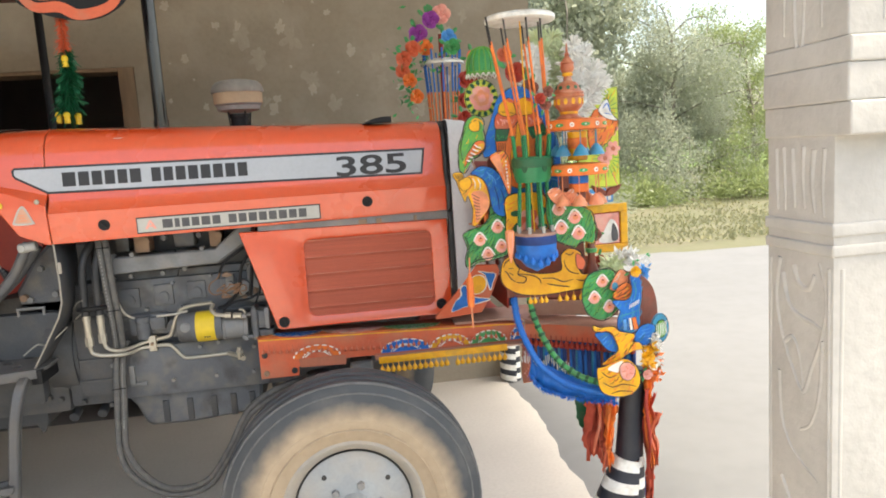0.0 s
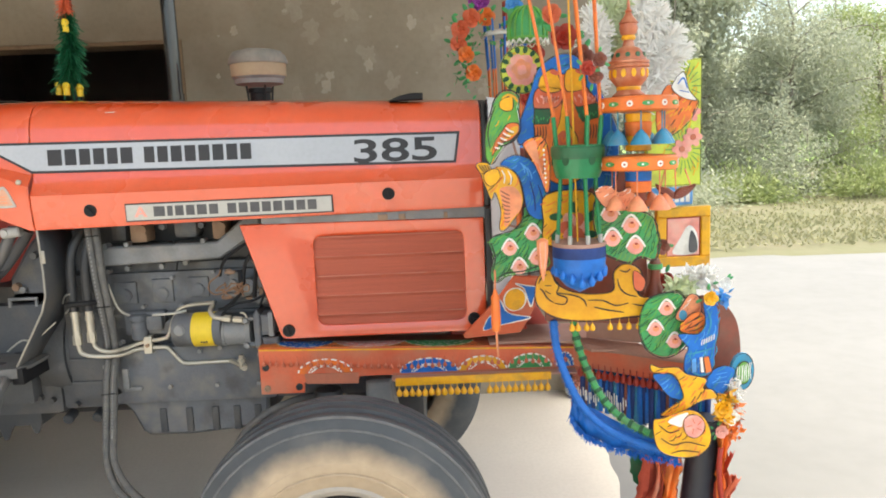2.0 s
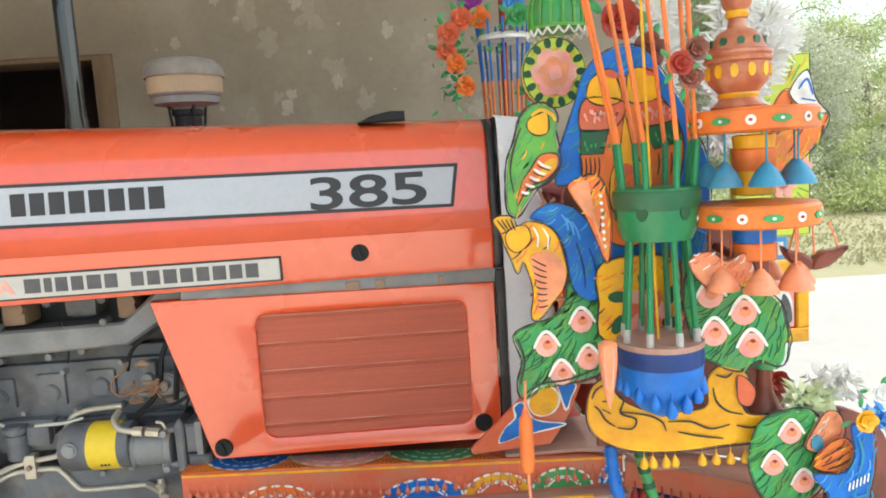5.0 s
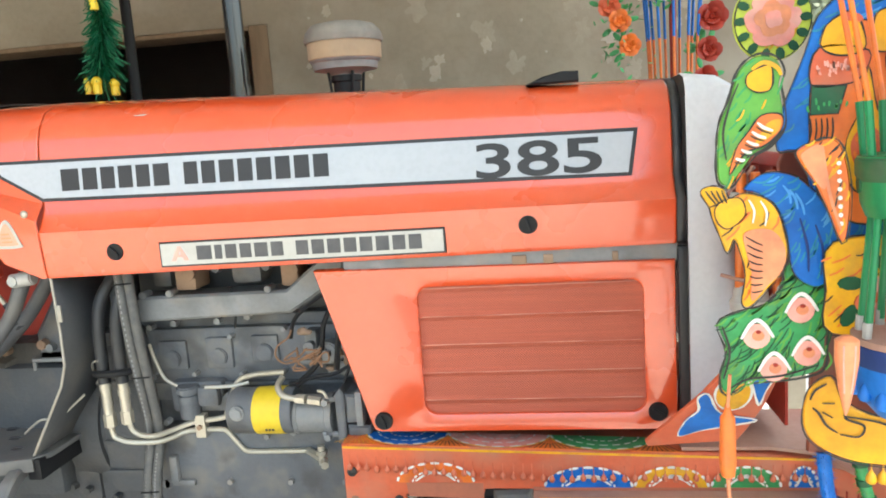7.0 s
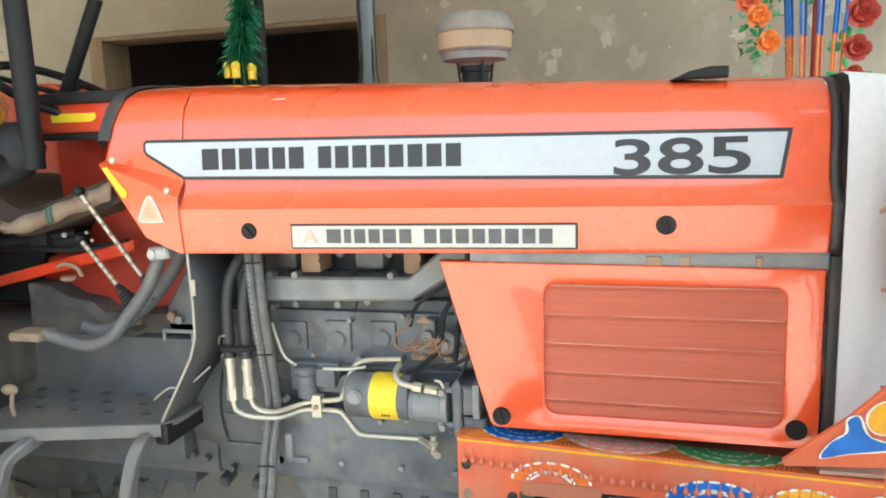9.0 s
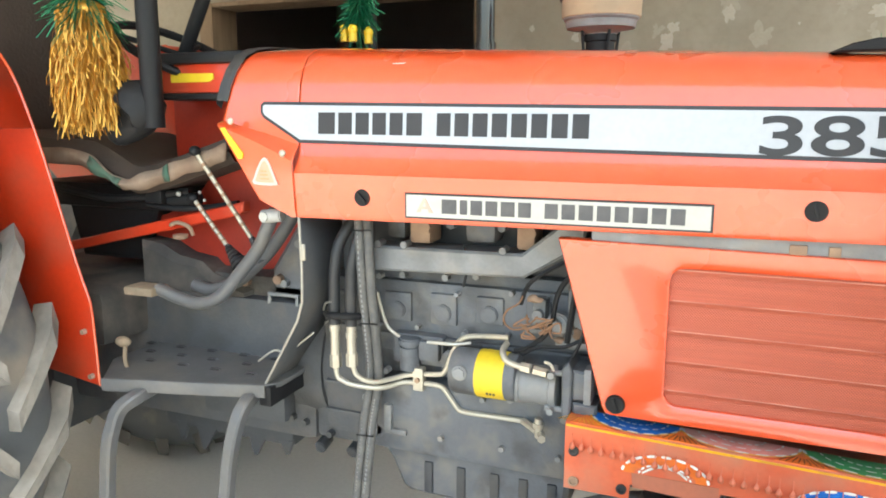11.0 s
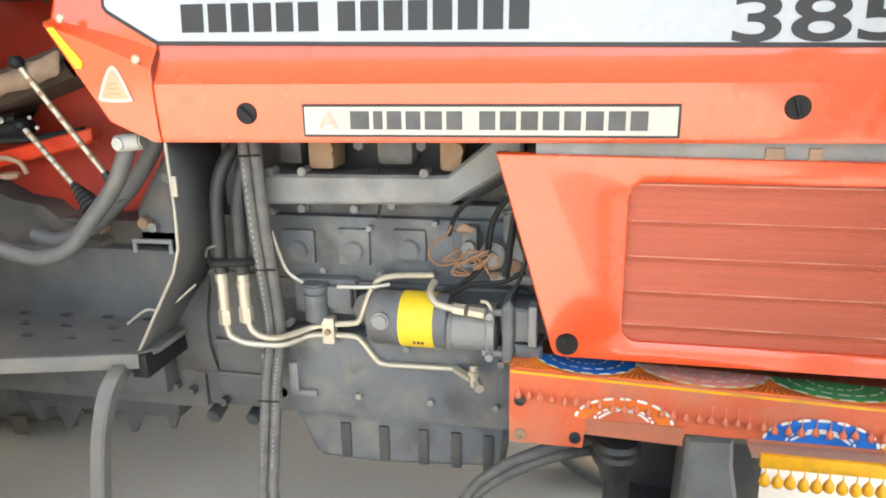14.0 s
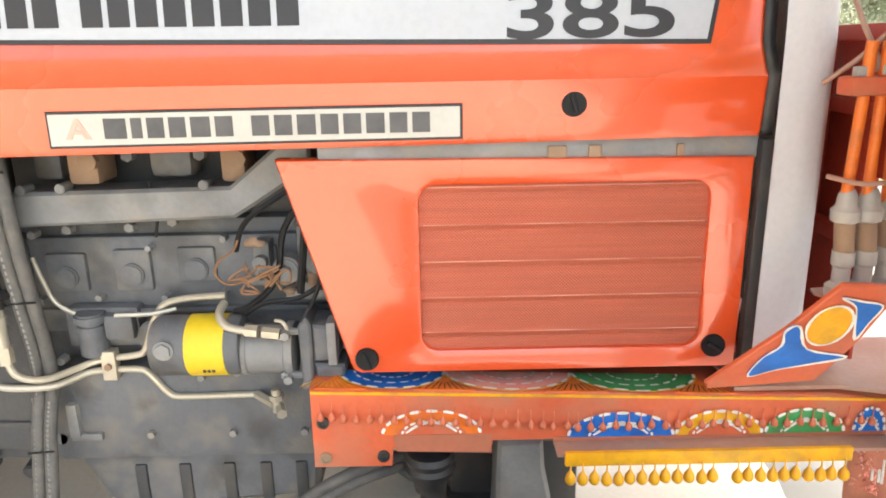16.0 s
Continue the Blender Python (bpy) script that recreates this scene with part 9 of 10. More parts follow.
loft(bm, [[(x + 0.004 * math.sin(k * 1.9), 2.75 + 0.006 * math.sin(40 * x + k), z) for x in (0.698, 0.72, 0.745, 0.77, 0.8)] for k, z in enumerate((0.735, 0.68, 0.63, 0.58, 0.54))])
ob = link("hanging_cloth", bm, RED_DUST)
tagged(ob, "dull red cloth with a shaggy pale edge under the rail", "cloth", "hanging cloths")
ob.modifiers.new("thickness", "SOLIDIFY").thickness = 0.002
rs = np.random.RandomState(19)
k = np.stack([rs.uniform(0.704, 0.79, 110), rs.uniform(2.738, 2.75, 110), rs.uniform(0.55, 0.7, 110)], 1)
k[:, 0] = np.where(rs.uniform(size=110) < 0.6, 0.706 + 0.4 * (0.7 - k[:, 2]) + rs.normal(size=110) * 0.005, k[:, 0])
tagged(hang("ribbon_tuft", leaf_mesh("ribbon_tuft", k, 0.012, 77, PINK), None), "pale pink shaggy ribbon edge on the dull red cloth", "ribbon", "ribbon tufts", kind="stuff")

# ---- corner group at the bumper's end ----
pl = Plane((0, 2.17, 0), (1, -0.05, 0), pivot=0.83)
t = cutout("cutout_ornament", pl, blob([(0.765, 1.015), (0.78, 1.065), (0.815, 1.085), (0.86, 1.085), (0.885, 1.05), (0.89, 1.0), (0.875, 0.95), (0.83, 0.925), (0.79, 0.94), (0.77, 0.975)], 5), GREEN, "round green feather-painted cut-out panel with pink spots")
for u, v in ((0.83, 1.05), (0.802, 0.998), (0.85, 0.965)):
    rosette(t, pl, u, v, 0.018)
t = cutout("cutout_ornament", Plane((0, 2.16, 0)), blob([(0.852, 1.026), (0.866, 1.058), (0.886, 1.084), (0.908, 1.075), (0.912, 1.04), (0.882, 1.018)], 5), PEACH, "small peach cut-out leaf with a blue spot", ink=0.003)
patch(t, Plane((0, 2.16, 0)), oval(0.868, 1.034, 0.01, 0.013, 12), TEAL, 0.003)
pl = Plane((0, 2.148, 0))
t = cutout("cutout_ornament", pl, blob([(0.859, 0.997), (0.867, 1.019), (0.887, 1.038), (0.91, 1.041), (0.922, 1.021), (0.916, 0.999), (0.892, 0.987)], 5), ORANGE, "small orange shell-shaped cut-out with dark strokes", ink=0.003)
strokes(t, pl, [[(0.868, 1.0), (0.89, 1.008), (0.914, 1.022)], [(0.878, 0.995), (0.9, 1.0), (0.916, 1.01)], [(0.868, 1.012), (0.89, 1.024), (0.912, 1.033)]], INK, 0.0025, 0.003)
pl = Plane((0, 2.135, 0))
t = cutout("cutout_ornament", pl, blob([(0.912, 1.068), (0.942, 1.062), (0.948, 1.004), (0.941, 0.961), (0.939, 0.931), (0.93, 0.89), (0.897, 0.88), (0.867, 0.893), (0.866, 0.931), (0.874, 0.957), (0.85, 0.99), (0.9, 0.99), (0.917, 1.019)], 4), BLUE, "bright blue curved cut-out panel with orange and white bars", ink=0.003)
for q, mat in (([(0.911, 0.93), (0.924, 0.933), (0.932, 0.895), (0.917, 0.89)], ORANGE), ([(0.901, 0.93), (0.909, 0.932), (0.914, 0.893), (0.904, 0.892)], WHITE), ([(0.88, 0.927), (0.893, 0.93), (0.895, 0.895), (0.882, 0.893)], BLUE_SKY)):
    patch(t, pl, q, mat, 0.003, 0.002)
strokes(t, pl, [[(0.905 + 0.006 * i, 0.962 + 0.0026 * i), (0.907 + 0.006 * i, 0.976 + 0.0026 * i)] for i in range(6)], WHITE, 0.004, 0.003)
strokes(t, pl, [[(0.868, 0.94), (0.9, 0.945), (0.938, 0.955)], [(0.92, 1.05), (0.928, 1.02), (0.922, 0.99)], [(0.873, 0.905), (0.9, 0.886), (0.928, 0.892)]], TEAL, 0.005, 0.0025)
pl = Plane((0, 2.12, 0))
t = cutout("cutout_ornament", pl, blob([(0.777, 0.921), (0.799, 0.912), (0.842, 0.911), (0.865, 0.893), (0.914, 0.878), (0.905, 0.855), (0.93, 0.849), (0.939, 0.829), (0.903, 0.824), (0.849, 0.795), (0.803, 0.79), (0.83, 0.811), (0.857, 0.83), (0.854, 0.857), (0.832, 0.896), (0.783, 0.903)], 4), YELLOW, "yellow branching cut-out panel with dark edges", ink=0.003)
t = cutout("cutout_ornament", Plane((0, 2.13, 0)), blob([(0.786, 0.892), (0.831, 0.891), (0.853, 0.86), (0.863, 0.826), (0.828, 0.834), (0.805, 0.861)], 4), BLUE, "blue wing-shaped cut-out beside the flower disc", ink=0.003)
pl = Plane((0, 2.14, 0))
t = cutout("cutout_ornament", pl, blob([(0.92, 0.864), (0.94, 0.894), (0.967, 0.903), (0.992, 0.892), (0.981, 0.858), (0.959, 0.83), (0.93, 0.844)], 4), BLUE, "blue cut-out panel with pale painted bars", ink=0.003)
strokes(t, pl, [[(0.945, 0.862 + 0.011 * i), (0.972, 0.866 + 0.011 * i)] for i in range(3)], BLUE_SKY, 0.003)
pl = Plane((0, 2.1, 0))
t = cutout("flower_disc", pl, blob([(0.778, 0.78), (0.802, 0.79), (0.867, 0.808), (0.908, 0.778), (0.919, 0.725), (0.891, 0.692), (0.839, 0.688), (0.79, 0.712)], 5), YELLOW, "yellow cut-out leaf with a big pink flower", ink=0.003)
patch(t, pl, blob([(0.812, 0.782), (0.83, 0.795), (0.862, 0.803), (0.85, 0.785), (0.846, 0.768), (0.83, 0.772)], 4), WHITE, 0.0022, 0.0)
patch(t, pl, blob([(0.852, 0.785), (0.864, 0.797), (0.882, 0.797), (0.897, 0.786), (0.903, 0.766), (0.896, 0.748), (0.88, 0.738), (0.862, 0.744), (0.852, 0.762)], 4), PINK, 0.003, 0.0025)
for i in range(5):
    q = 2 * math.pi * i / 5 + 0.4
    strokes(t, pl, [[(0.878 + 0.007 * math.cos(q), 0.769 + 0.007 * math.sin(q)), (0.878 + 0.02 * math.cos(q + 0.25), 0.769 + 0.02 * math.sin(q + 0.25))]], RED_OLD, 0.0035, 0.0045)
strokes(t, pl, [[(0.79, 0.775), (0.815, 0.755), (0.84, 0.76)], [(0.795, 0.74), (0.825, 0.722), (0.86, 0.728), (0.905, 0.715)], [(0.82, 0.7), (0.85, 0.706), (0.89, 0.7)]], INK, 0.003, 0.003)
pl = Plane((0, 2.22, 0), (1, 0.2, 0), pivot=1.0)
t = cutout("corner_board", pl, blob([(0.93, 1.06), (0.985, 1.05), (1.03, 1.0), (1.045, 0.92), (1.035, 0.84), (0.99, 0.8), (0.93, 0.82), (0.92, 0.95)], 5), BROWN, "brown rounded bumper corner board", thick=0.02, ink=0.0, group="painted boards")
pl = Plane((0, 2.16, 0), (1, 0.2, 0), pivot=1.02)
t = cutout("flower_disc", pl, oval(1.02, 0.88, 0.034, 0.05, 20), TEAL, "teal and white oval disc with dark strokes", ink=0.003)
patch(t, pl, oval(1.022, 0.878, 0.02, 0.03, 16), GREEN_LIGHT, 0.003, 0.003)
hatch(t, pl, 1.0, 0.85, 1.045, 0.86, 8, 0.045, 88, WHITE, 0.0025, 0.004, seed=44)
for i, (x, y, z, r, mat) in enumerate(((0.918, 2.12, 1.085, 0.022, YELLOW), (0.975, 2.17, 1.11, 0.018, WHITE), (0.955, 2.13, 0.8, 0.028, YELLOW), (0.985, 2.15, 0.77, 0.026, WHITE), (0.98, 2.15, 0.82, 0.02, ORANGE), (0.95, 2.12, 0.745, 0.02, PINK))):
    rose((x, y, z), r, mat, 80 + i, "%s fabric flower" % {"yellow_paint": "yellow", "white_paint": "white", "orange_paint": "orange", "pink_paint": "pink"}[mat.name])

for i, (c, spread, m, label) in enumerate((((0.872, 2.19, 1.095), (0.03, 0.015, 0.02), PLUME_GREEN, "pale yellow-green ribbon tuft above the corner panel"), ((0.925, 2.2, 1.118), (0.05, 0.02, 0.022), PLUME_WHITE, "white shiny ribbon tuft above the corner panel"), ((0.955, 2.13, 1.082), (0.022, 0.012, 0.014), BLUE_SKY, "pale blue ribbon tuft above the corner panel"), ((0.965, 2.13, 0.8), (0.018, 0.015, 0.045), YELLOW, "yellow ribbon ruffle beside the flower disc"), ((0.99, 2.15, 0.83), (0.016, 0.015, 0.05), WHITE, "white ribbon ruffle beside the flower disc"), ((1.0, 2.16, 0.75), (0.018, 0.015, 0.05), ORANGE, "orange ribbon ruffle beside the flower disc"))):
    k = np.random.RandomState(40 + i).uniform(-1, 1, size=(170, 3)) * np.array(spread) * 0.8 + c
    tagged(hang("ribbon_tuft", leaf_mesh("ribbon_tuft", k[:60] if i == 2 else k, 0.028 if i < 2 else 0.02, 50 + i, m), None), label, "ribbon", "ribbon tufts", kind="stuff")

# corner post with striped sleeve
def striped_post(x, y, lean, tall, stout=1.0):
    """A wrapped post that widens into a sleeve of black and white blocks, set in two offset columns."""
    t = thing("marker_post", (x, y, 0), "black wrapped marker post with black and white checked sleeve", "post", "marker posts")
    bm = bm_new()
    cyl(bm, (x, y, 0.4), (x + lean * tall, y, tall), 0.048 * stout, 0.04 * stout, n=20, bev=0.004)
    part("post", bm, POST_BLACK, t)

    def width(z):
        return stout * (0.102 + max(0.0, min(0.09, 0.5 * (0.4 - z) - 0.003)))
    for a0, a1, z0, first in ((95, 292, 0.4, 0), (292, 455, 0.418, 0)):
        for i in range(12):
            za, zb = z0 - 0.036 * i, max(0.0, z0 - 0.036 * (i + 1))
            bm, rows = bm_new(), []
            for k in range(11):
                q = radians(a0 + (a1 - a0) * k / 10)
                row = []
                for z, f in ((za, 0.9), (za, 1.0), (zb, 1.0), (zb, 0.9), (za, 0.9)):
                    w = width(z) / 2
                    tip = z - 0.012 * math.cos(q)
                    row.append((x + 0.05 * stout - w + w * f * math.cos(q), y + min(w, 0.07) * f * math.sin(q), max(0.0, tip)))
                rows.append(row)
            loft(bm, rows)
            part("block", bm, POST_BLACK if i % 2 else WHITE, t)


striped_post(0.945, 2.27, 0.035, 0.72)
striped_post(1.075, 4.41, 0.0, 0.72, 0.7)

# torn coloured cloths hanging at the corner
for i, (x, y, z0, z1, w, mat) in enumerate(((0.84, 2.31, 0.6, 0.42, 0.085, CLOTH_RED), (0.872, 2.25, 0.63, 0.4, 0.03, ORANGE), (1.0, 2.22, 0.72, 0.4, 0.03, ORANGE), (1.018, 2.24, 0.74, 0.4, 0.05, RED_OLD), (1.012, 2.27, 0.6, 0.24, 0.045, CLOTH_RED), (0.86, 2.28, 0.66, 0.46, 0.05, CLOTH_RED), (1.01, 2.3, 0.3, 0.14, 0.035, BLUE), (1.035, 2.27, 0.55, 0.44, 0.03, CLOTH_RED))):
    bm = bm_new()
    rows = []
    jag = random.Random(300 + i)
    for k in range(17):
        f = k / 16
        z = z0 + (z1 - z0) * f
        ww = w * (0.75 + 0.35 * math.sin(f * 2.4 + i)) * (1 - 0.4 * f ** 4)
        rows.append([(x - ww / 2 + 0.01 * math.sin(f * 5 + i) + ww * q / 8 + (jag.uniform(-0.007, 0.007) if q in (0, 8) else 0), y + 0.009 * math.sin(q * 1.5 + f * 4 + i) + 0.004 * math.sin(f * 17 + q), z - (jag.uniform(0, 0.035) if k == 16 else 0)) for q in range(9)])
    loft(bm, rows)
    ob = link("hanging_cloth", bm, mat)
    tagged(ob, "torn %s cloth strip hanging from the bumper corner" % {"red_cloth": "dull red", "red_worn": "red", "dark_green_paint": "dark green", "orange_paint": "orange", "blue_paint": "blue", "red_dark": "dark red"}[mat.name], "cloth", "hanging cloths")
    ob.modifiers.new("thickness", "SOLIDIFY").thickness = 0.002

# pieced swag behind the strips, with frayed lower edges
fray = random.Random(41)
for y, mat, out, word in ((2.375, CLOTH_RED, [(0.8, 0.64), (0.802, 0.53), (0.825, 0.47), (0.845, 0.415), (0.873, 0.358), (0.893, 0.317), (0.922, 0.319), (0.944, 0.62)], "dull red"), (2.365, GREEN_DARK, [(0.79, 0.62), (0.793, 0.52), (0.832, 0.436), (0.858, 0.466), (0.858, 0.62)], "dark green"), (2.335, RED_OLD, [(0.868, 0.62), (0.862, 0.52), (0.876, 0.47), (0.9, 0.5), (0.905, 0.62)], "faded red")):
    ragged = []
    for (u0, v0), (u1, v1) in zip(out, out[1:]):
        n = max(2, int(math.hypot(u1 - u0, v1 - v0) / 0.008))
        ragged += [(u0 + (u1 - u0) * i / n + fray.uniform(-0.0035, 0.0035), v0 + (v1 - v0) * i / n + fray.uniform(-0.006, 0.004)) for i in range(n)]
    ragged.append(out[-1])
    bm = bm_new()
    slab(bm, Plane((0, y, 0)), ragged, back=-0.003, front=0.0, bev=0.0)
    tagged(link("hanging_cloth", bm, mat), "frayed %s cloth hanging under the bumper corner" % word, "cloth", "hanging cloths")

rag = random.Random(77)
for i in range(12):
    x, y = (rag.uniform(0.992, 1.03), rag.uniform(2.2, 2.3)) if i % 3 else (rag.uniform(0.84, 0.885), rag.uniform(2.24, 2.32))
    z0, fall, w = rag.uniform(0.58, 0.7), rag.uniform(0.12, 0.27) + 0.1 * (i % 3 == 1), rag.uniform(0.004, 0.008)
    mat = (RED_OLD, RED_DARK, RED_OLD, ORANGE, RED_DARK, PEACH, RED_OLD)[i % 7]
    bm, rows = bm_new(), []
    for k in range(12):
        f = k / 11
        cx, cy = x + 0.012 * math.sin(5 * f + i) - 0.02 * f, y + 0.01 * math.cos(4 * f + 2 * i)
        ww = w * rag.uniform(0.8, 1.1) * (1 - 0.5 * f ** 3)
        rows.append([(cx - ww, cy + rag.uniform(-0.004, 0.004), z0 - fall * f), (cx, cy - 0.004, z0 - fall * f - 0.008), (cx + ww, cy + rag.uniform(-0.004, 0.004), z0 - fall * f)])
    loft(bm, rows)
    ob = link("hanging_cloth", bm, mat)
    tagged(ob, "thin ragged %s cloth strip at the bumper corner" % {"red_worn": "red", "orange_paint": "orange", "red_dark": "dark red", "peach_paint": "peach", "blue_paint": "blue", "yellow_paint": "yellow"}[mat.name], "cloth", "hanging cloths")
    ob.modifiers.new("thickness", "SOLIDIFY").thickness = 0.0015

# ---- the far side's ornaments, seen over the hood ----
def far_lantern(x, y):
    t = thing("caged_lantern", (x, y, 1.6), "hanging caged lantern of blue and orange rods under a white plate", "lantern", "caged lanterns")
    bm = bm_new()
    lathe(bm, [(0.002, 1.972), (0.09, 1.97), (0.115, 1.955), (0.115, 1.945), (0.002, 1.942)], (x, y, 0), 24)
    part("top_plate", bm, WHITE, t)
    for i in range(11):
        a = 2 * math.pi * i / 11
        ca, sa = math.cos(a), math.sin(a)
        bm = bm_new()
        cyl(bm, (x + 0.1 * ca, y + 0.1 * sa, 2.02), (x + 0.085 * ca, y + 0.085 * sa, 1.8), 0.0048, n=8)
        part("rod", bm, BLUE, t)
        bm = bm_new()
        cyl(bm, (x + 0.085 * ca, y + 0.085 * sa, 1.81), (x + 0.075 * ca, y + 0.075 * sa, 1.55), 0.0048, n=8)
        part("rod", bm, ORANGE, t)
    bm = bm_new()
    lathe(bm, [(0.04, 1.4), (0.07, 1.45), (0.07, 1.56), (0.04, 1.6)], (x, y, 0), 20)
    part("cup", bm, BLUE, t)
    bm = bm_new()
    cyl(bm, (x, y, 1.4), (x, y, 2.1), 0.012, n=8)
    part("spindle", bm, RED_DARK, t)


far_lantern(0.62, 3.8)
for i, (x, y, z, r, mat, lab) in enumerate(((0.41, 3.72, 1.97, 0.05, RED_OLD, "red fabric rose"), (0.43, 3.7, 1.86, 0.045, ORANGE, "orange fabric flower"), (0.46, 3.7, 1.78, 0.045, ORANGE, "orange fabric flower"), (0.4, 3.72, 1.91, 0.045, RED_OLD, "red fabric rose"), (0.46, 3.74, 2.02, 0.05, RED_OLD, "red fabric rose"), (0.5, 3.8, 2.1, 0.06, PURPLE, "purple fabric flower"), (0.63, 3.82, 2.2, 0.06, PINK, "pink fabric flower"), (0.66, 3.8, 2.08, 0.05, BLUE_SKY, "blue fabric flower"), (0.57, 3.8, 2.17, 0.055, PURPLE, "purple fabric flower"), (0.53, 3.78, 2.03, 0.05, ORANGE, "orange fabric flower"), (0.74, 3.78, 1.86, 0.06, RED_DARK, "dark red fabric rose"), (0.72, 3.74, 1.75, 0.05, RED_DARK, "dark red fabric rose"), (0.66, 3.72, 2.02, 0.05, GREEN, "green fabric flower"), (0.78, 3.76, 1.97, 0.05, RED_OLD, "red fabric rose"), (0.7, 3.7, 1.66, 0.045, RED_DARK, "dark red fabric rose"))):
    rose((x, y, z), r, mat, 120 + i, lab)
k = np.random.RandomState(3).normal(size=(130, 3)) * (0.05, 0.05, 0.12) + (0.45, 3.74, 1.9)
tagged(hang("leaf_spray", leaf_mesh("leaf_spray", k, 0.032, 6, GREEN), None), "green leaves among the fabric flowers", "leaves", kind="stuff")
def plume(base, heads, barb, n, mat, label, seed, wide=0.004):
    """Soft feathery plumes: each a bent quill from one base with barbs along it."""
    rs = np.random.RandomState(seed)
    t = thing("plume", base, label, "plume", "feathery plumes")
    v, quills = [], bm_new()
    for head in heads:
        b0, h0 = Vector(base), Vector(head)
        line = spline([b0, b0.lerp(h0, 0.4) + Vector((0, 0, 0.025)), b0.lerp(h0, 0.8) + Vector((0, 0, 0.02)), h0], k=8)
        tube(quills, line, 0.0018, 5, 1)
        p = np.array([tuple(q) for q in line])
        f = rs.uniform(2, len(p) - 1.001, n)
        i = f.astype(int)
        c = p[i] + (p[i + 1] - p[i]) * (f - i)[:, None]
        along = p[i + 1] - p[i]
        along /= np.linalg.norm(along, axis=1)[:, None]
        d = rs.normal(size=(n, 3)) * (1, 0.5, 1) + along * 0.9 - np.array((0, 0, 0.5))
        d /= np.linalg.norm(d, axis=1)[:, None]
        e = c + d * (barb * rs.uniform(0.5, 1.1, n) * (0.4 + 0.6 * np.sin(math.pi * f / len(p))))[:, None]
        w = np.cross(d, np.array((0, 1, 0)) + 0.35 * rs.normal(size=(n, 3)))
        w *= wide / np.linalg.norm(w, axis=1)[:, None]
        v.append(np.stack([c - w, c + w, e + w * 0.4, e - w * 0.4], 1).reshape(-1, 3))
    part("quill", quills, mat, t, pieces="quill")
    v = np.concatenate(v)
    me = bpy.data.meshes.new("down")
    me.from_pydata(v.tolist(), [], [(4 * k, 4 * k + 1, 4 * k + 2, 4 * k + 3) for k in range(len(v) // 4)])
    me.materials.append(mat)
    hang("down", me, t)["kind"] = "stuff"


plume((0.8, 2.38, 1.5), ((0.845, 2.4, 1.835), (0.885, 2.4, 1.81), (0.928, 2.4, 1.755), (0.95, 2.4, 1.705), (0.91, 2.39, 1.66), (0.87, 2.4, 1.72)), 0.055, 420, PLUME_WHITE, "white feathery plume behind the turned tower", 5)
plume((0.7, 2.4, 1.5), ((0.71, 2.42, 1.82), (0.735, 2.42, 1.78), (0.72, 2.41, 1.7), (0.695, 2.42, 1.73)), 0.05, 360, PLUME_WHITE, "white feathery plume between lantern and tower", 6)
plume((0.72, 2.46, 1.66), ((0.745, 2.46, 1.875), (0.8, 2.46, 1.87), (0.84, 2.46, 1.82), (0.83, 2.46, 1.74), (0.78, 2.46, 1.8)), 0.05, 360, PLUME_GREEN, "pale green feathery plume behind the ornaments", 7)

# ---- canopy over the driver, with tinsel ----
canopy = thing("canopy", (-1.6, 3.0, 2.05), "dark canopy with a painted pink and red scalloped valance", "canopy")
bm = bm_new()
box(bm, (-2.45, 2.88, 2.3), (-0.66, 3.7, 2.36), 0.02)
part("roof", bm, BROWN, canopy)
for x, y in ((-2.3, 3.0), (-2.3, 3.6), (-1.25, 3.6)):
    bm = bm_new()
    cyl(bm, (x, y, 1.6 if x < -2 else 1.4), (x, y, 2.32), 0.018, n=12)
    part("post", bm, GREASE, canopy)
bm = bm_new()
cyl(bm, (-1.45, 2.72, 1.47), (-1.45, 2.72, 2.3), 0.028, n=14)
box(bm, (-1.48, 2.7, 2.28), (-1.42, 3.0, 2.32), 0.004)
part("post", bm, GREASE, canopy, "black canopy post", pieces="post_arm")
pl = Plane((0, 2.9, 0.06))
for i in range(4):
    u = -2.42 + 0.44 * i
    bm = bm_new()
    out = blob([(u, 2.3), (u + 0.22, 2.31), (u + 0.43, 2.3), (u + 0.42, 2.1), (u + 0.34, 2.02), (u + 0.24, 2.0), (u + 0.1, 2.03), (u + 0.01, 2.1)], 5)
    slab(bm, pl, out, back=-0.006, front=0.0, bev=0.001)
    v = part("valance", bm, GREASE, canopy, "black scallop painted with pink and teal swirls")
    for q, w, mat in (([(u + 0.02, 2.13), (u + 0.08, 2.055), (u + 0.17, 2.05), (u + 0.24, 2.02), (u + 0.35, 2.05), (u + 0.41, 2.14)], 0.04, RED_OLD), ([(u + 0.02, 2.155), (u + 0.09, 2.085), (u + 0.18, 2.085)], 0.011, PEACH), ([(u + 0.1, 2.24), (u + 0.15, 2.13), (u + 0.23, 2.12), (u + 0.29, 2.16), (u + 0.34, 2.1)], 0.055, PINK), ([(u + 0.12, 2.26), (u + 0.17, 2.17), (u + 0.24, 2.165)], 0.018, PEACH), ([(u + 0.33, 2.22), (u + 0.37, 2.17), (u + 0.4, 2.15)], 0.05, TEAL), ([(u + 0.35, 2.13), (u + 0.38, 2.12), (u + 0.41, 2.14)], 0.014, WHITE)):
        bm = bm_new()
        stroke(bm, pl, q, w, 0.002 + 0.012 * (0.06 - w))
        part("brush_line", bm, mat, v)
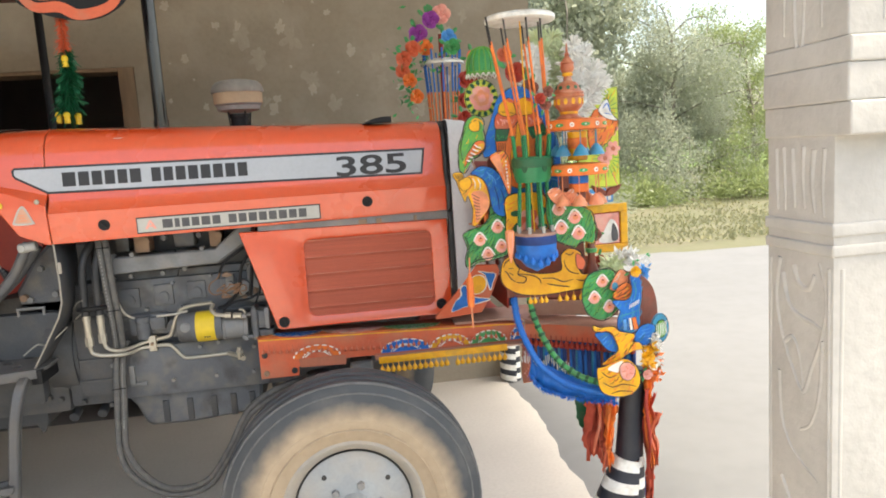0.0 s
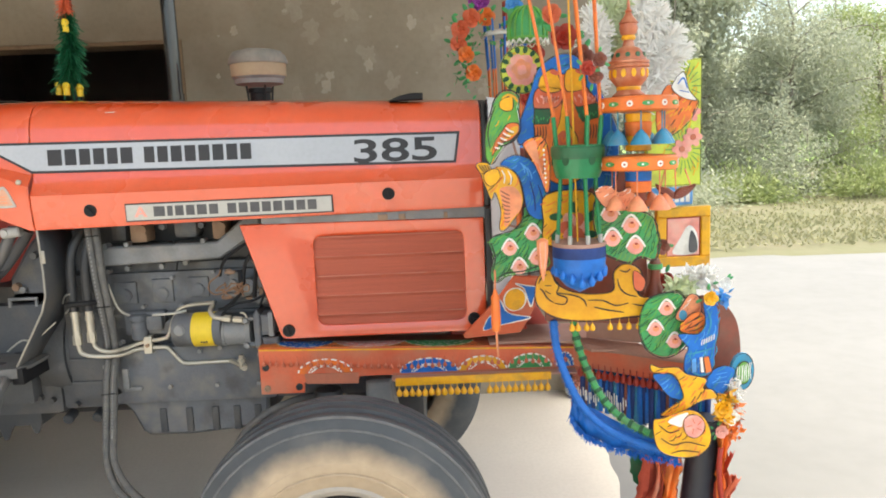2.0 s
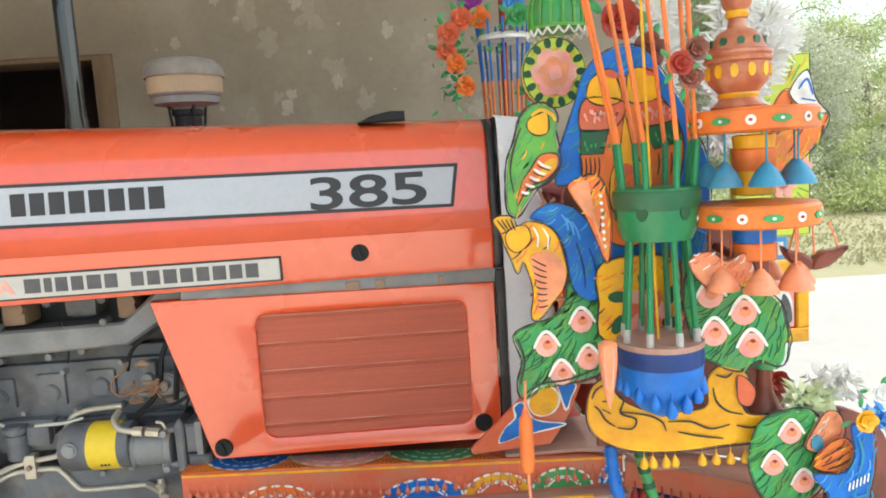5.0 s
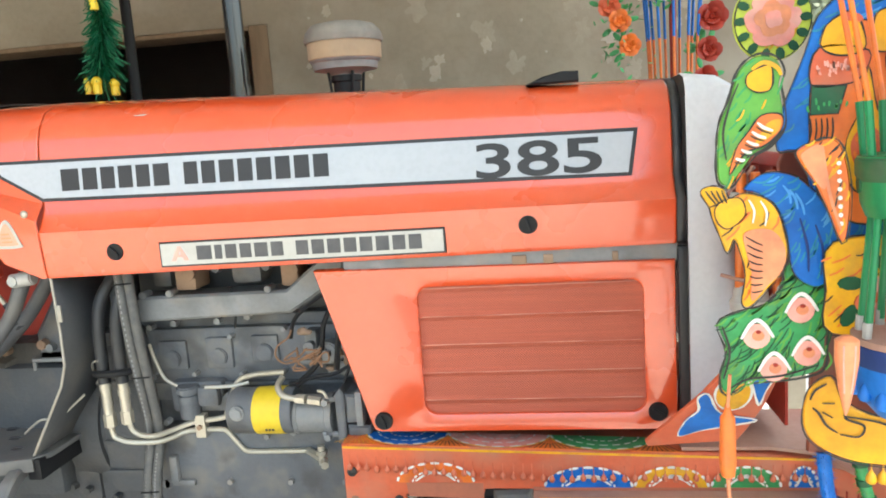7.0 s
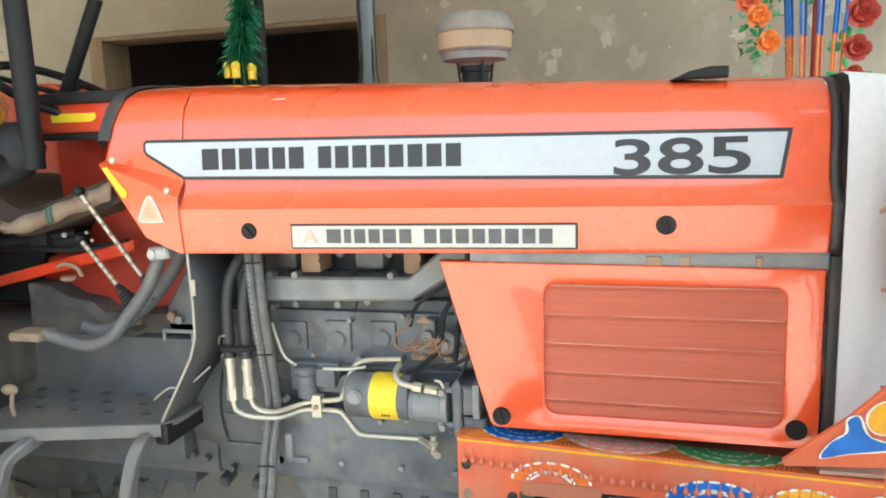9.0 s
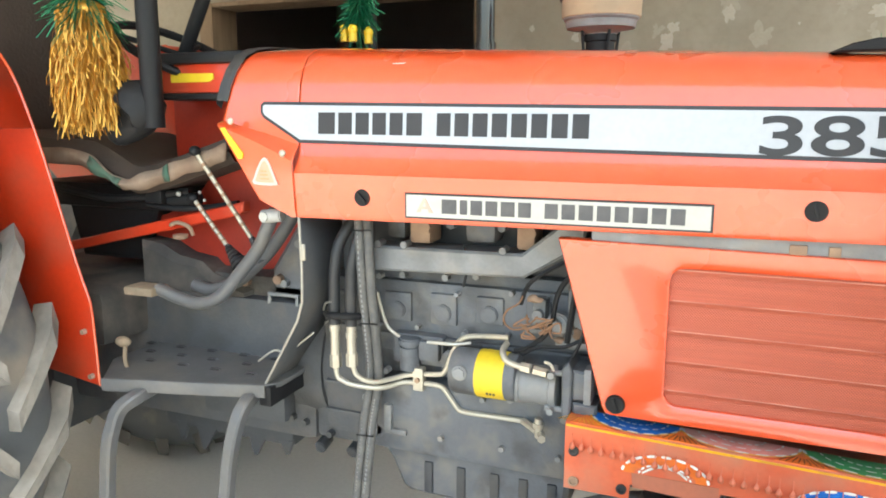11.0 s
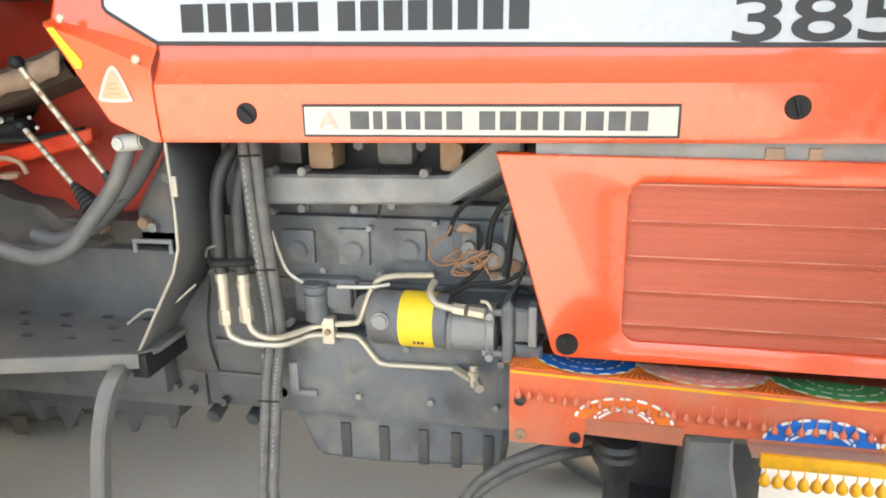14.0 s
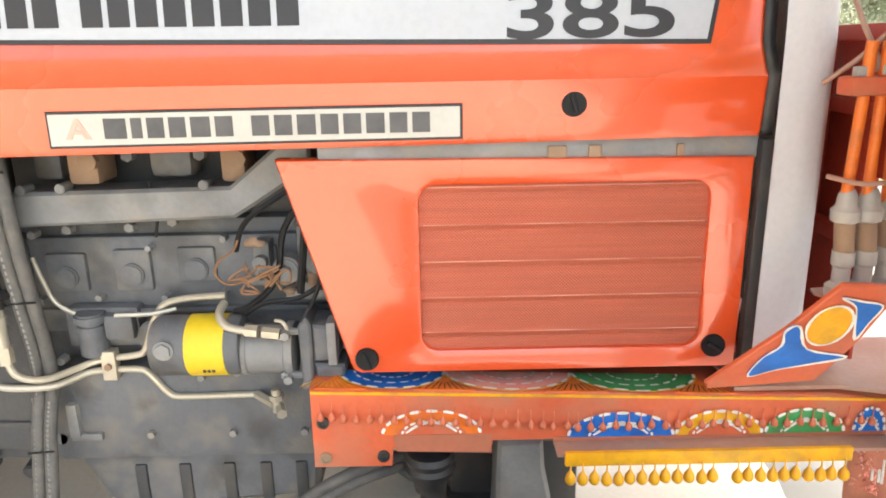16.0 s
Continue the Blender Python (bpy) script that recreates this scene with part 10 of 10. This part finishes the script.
t = thing("cloth_bundle", (-1.52, 2.7, 1.45), "dark crumpled cloth bundle hung beside the seat", "cloth")
bm = bm_new()
ball(bm, (-1.53, 2.72, 1.52), (0.1, 0.05, 0.085), 18)
for vtx in bm.verts:
    vtx.co += Vector((1, 1, 1)) * 0.03 * noise.noise(vtx.co * 14)
part("cloth", bm, GREASE, t)


def tinsel(pts, r, mat, label, seed, n, bobbles=()):
    t = thing("tinsel_garland", pts[-1], label, "garland", "tinsel garlands")
    p = np.array([tuple(q) for q in spline(pts, k=8)])
    rs = np.random.RandomState(seed)
    f = rs.uniform(0, len(p) - 1.001, n)
    i = f.astype(int)
    c = p[i] + (p[i + 1] - p[i]) * (f - i)[:, None]
    d = rs.normal(size=(n, 3))
    d /= np.linalg.norm(d, axis=1)[:, None]
    d[:, 2] -= 0.7
    s = np.cross(d, rs.normal(size=(n, 3)))
    s *= 0.002 / np.linalg.norm(s, axis=1)[:, None]
    taper = (0.6 + 0.4 * (f / (len(p) - 1))) * (0.75 + 0.45 * np.sin(f * 2.1 + seed) * np.sin(f * 0.9))
    e = c + d * (r * rs.uniform(0.7, 1.3, n) * taper)[:, None]
    v = np.stack([c - s, c + s, e + s * 0.6, e - s * 0.6], 1).reshape(-1, 3)
    me = bpy.data.meshes.new("tinsel")
    me.from_pydata(v.tolist(), [], [(4 * k, 4 * k + 1, 4 * k + 2, 4 * k + 3) for k in range(n)])
    me.materials.append(mat)
    hang("tinsel", me, t)
    bm = bm_new()
    tube(bm, pts, 0.004, 6, 4)
    part("cord", bm, GREEN_DARK, t)
    for b in bobbles:
        bm = bm_new()
        ball(bm, b, (0.013, 0.013, 0.014), 10)
        cyl(bm, (b[0], b[1], b[2] - 0.03), (b[0], b[1], b[2] - 0.008), 0.011, n=8)
        part("bobble", bm, YELLOW_TAG, t, "yellow bobble")
    return t


tinsel([(-0.945, 2.95, 1.97), (-0.945, 2.95, 1.9), (-0.95, 2.95, 1.83), (-0.965, 2.95, 1.76)], 0.052, TINSEL_GREEN, "green tinsel garland with yellow bobbles hanging over the cowl", 71, 2600, [(-0.995, 2.94, 1.725), (-0.96, 2.92, 1.722), (-0.93, 2.95, 1.718), (-0.945, 2.93, 1.93)])
tinsel([(-0.945, 2.95, 2.2), (-0.945, 2.945, 2.06), (-0.945, 2.945, 1.97)], 0.032, RED_OLD, "red tinsel above the green garland", 73, 1200)
tinsel([(-1.62, 2.68, 2.2), (-1.62, 2.68, 2.0), (-1.62, 2.68, 1.76)], 0.1, TINSEL_GREEN, "green tinsel garland hanging from the canopy", 72, 2400)
t = thing("tinsel_fringe", (-1.62, 2.68, 1.48), "thick gold tinsel fringe hanging from the canopy", "fringe")
rs = np.random.RandomState(12)
n, seg = 3600, 7
a = rs.uniform(0, 6.283, n)
rad = np.sqrt(rs.uniform(0, 1, n))
x0, y0 = -1.63 + 0.062 * rad * np.cos(a), 2.68 + 0.05 * rad * np.sin(a)
fall, flare, wave = rs.uniform(0.1, 0.27, n), rs.uniform(0.3, 0.9, n), rs.uniform(0, 6.283, n)
top = 1.785 - rs.uniform(0, 0.08, n)
pts = []
for k in range(seg + 1):
    f = k / seg
    out = 1 + flare * f
    pts.append(np.stack([-1.63 + (x0 + 1.63) * out + 0.015 * f + 0.006 * np.sin(wave + 9 * f), 2.68 + (y0 - 2.68) * out + 0.004 * np.cos(wave + 8 * f), top - fall * f], 1))
w = np.stack([np.cos(wave), np.sin(wave), np.zeros(n)], 1) * 0.0017
v = np.stack([q for p in pts for q in (p - w, p + w)], 1).reshape(-1, 3)
m = 2 * (seg + 1)
me = bpy.data.meshes.new("tinsel")
me.from_pydata(v.tolist(), [], [(m * i + 2 * k, m * i + 2 * k + 1, m * i + 2 * k + 3, m * i + 2 * k + 2) for i in range(n) for k in range(seg)])
me.materials.append(TINSEL_GOLD)
hang("tinsel", me, t)
bm = bm_new()
ball(bm, (-1.62, 2.68, 1.77), (0.06, 0.05, 0.03), 14)
part("knot", bm, TINSEL_GOLD, t)
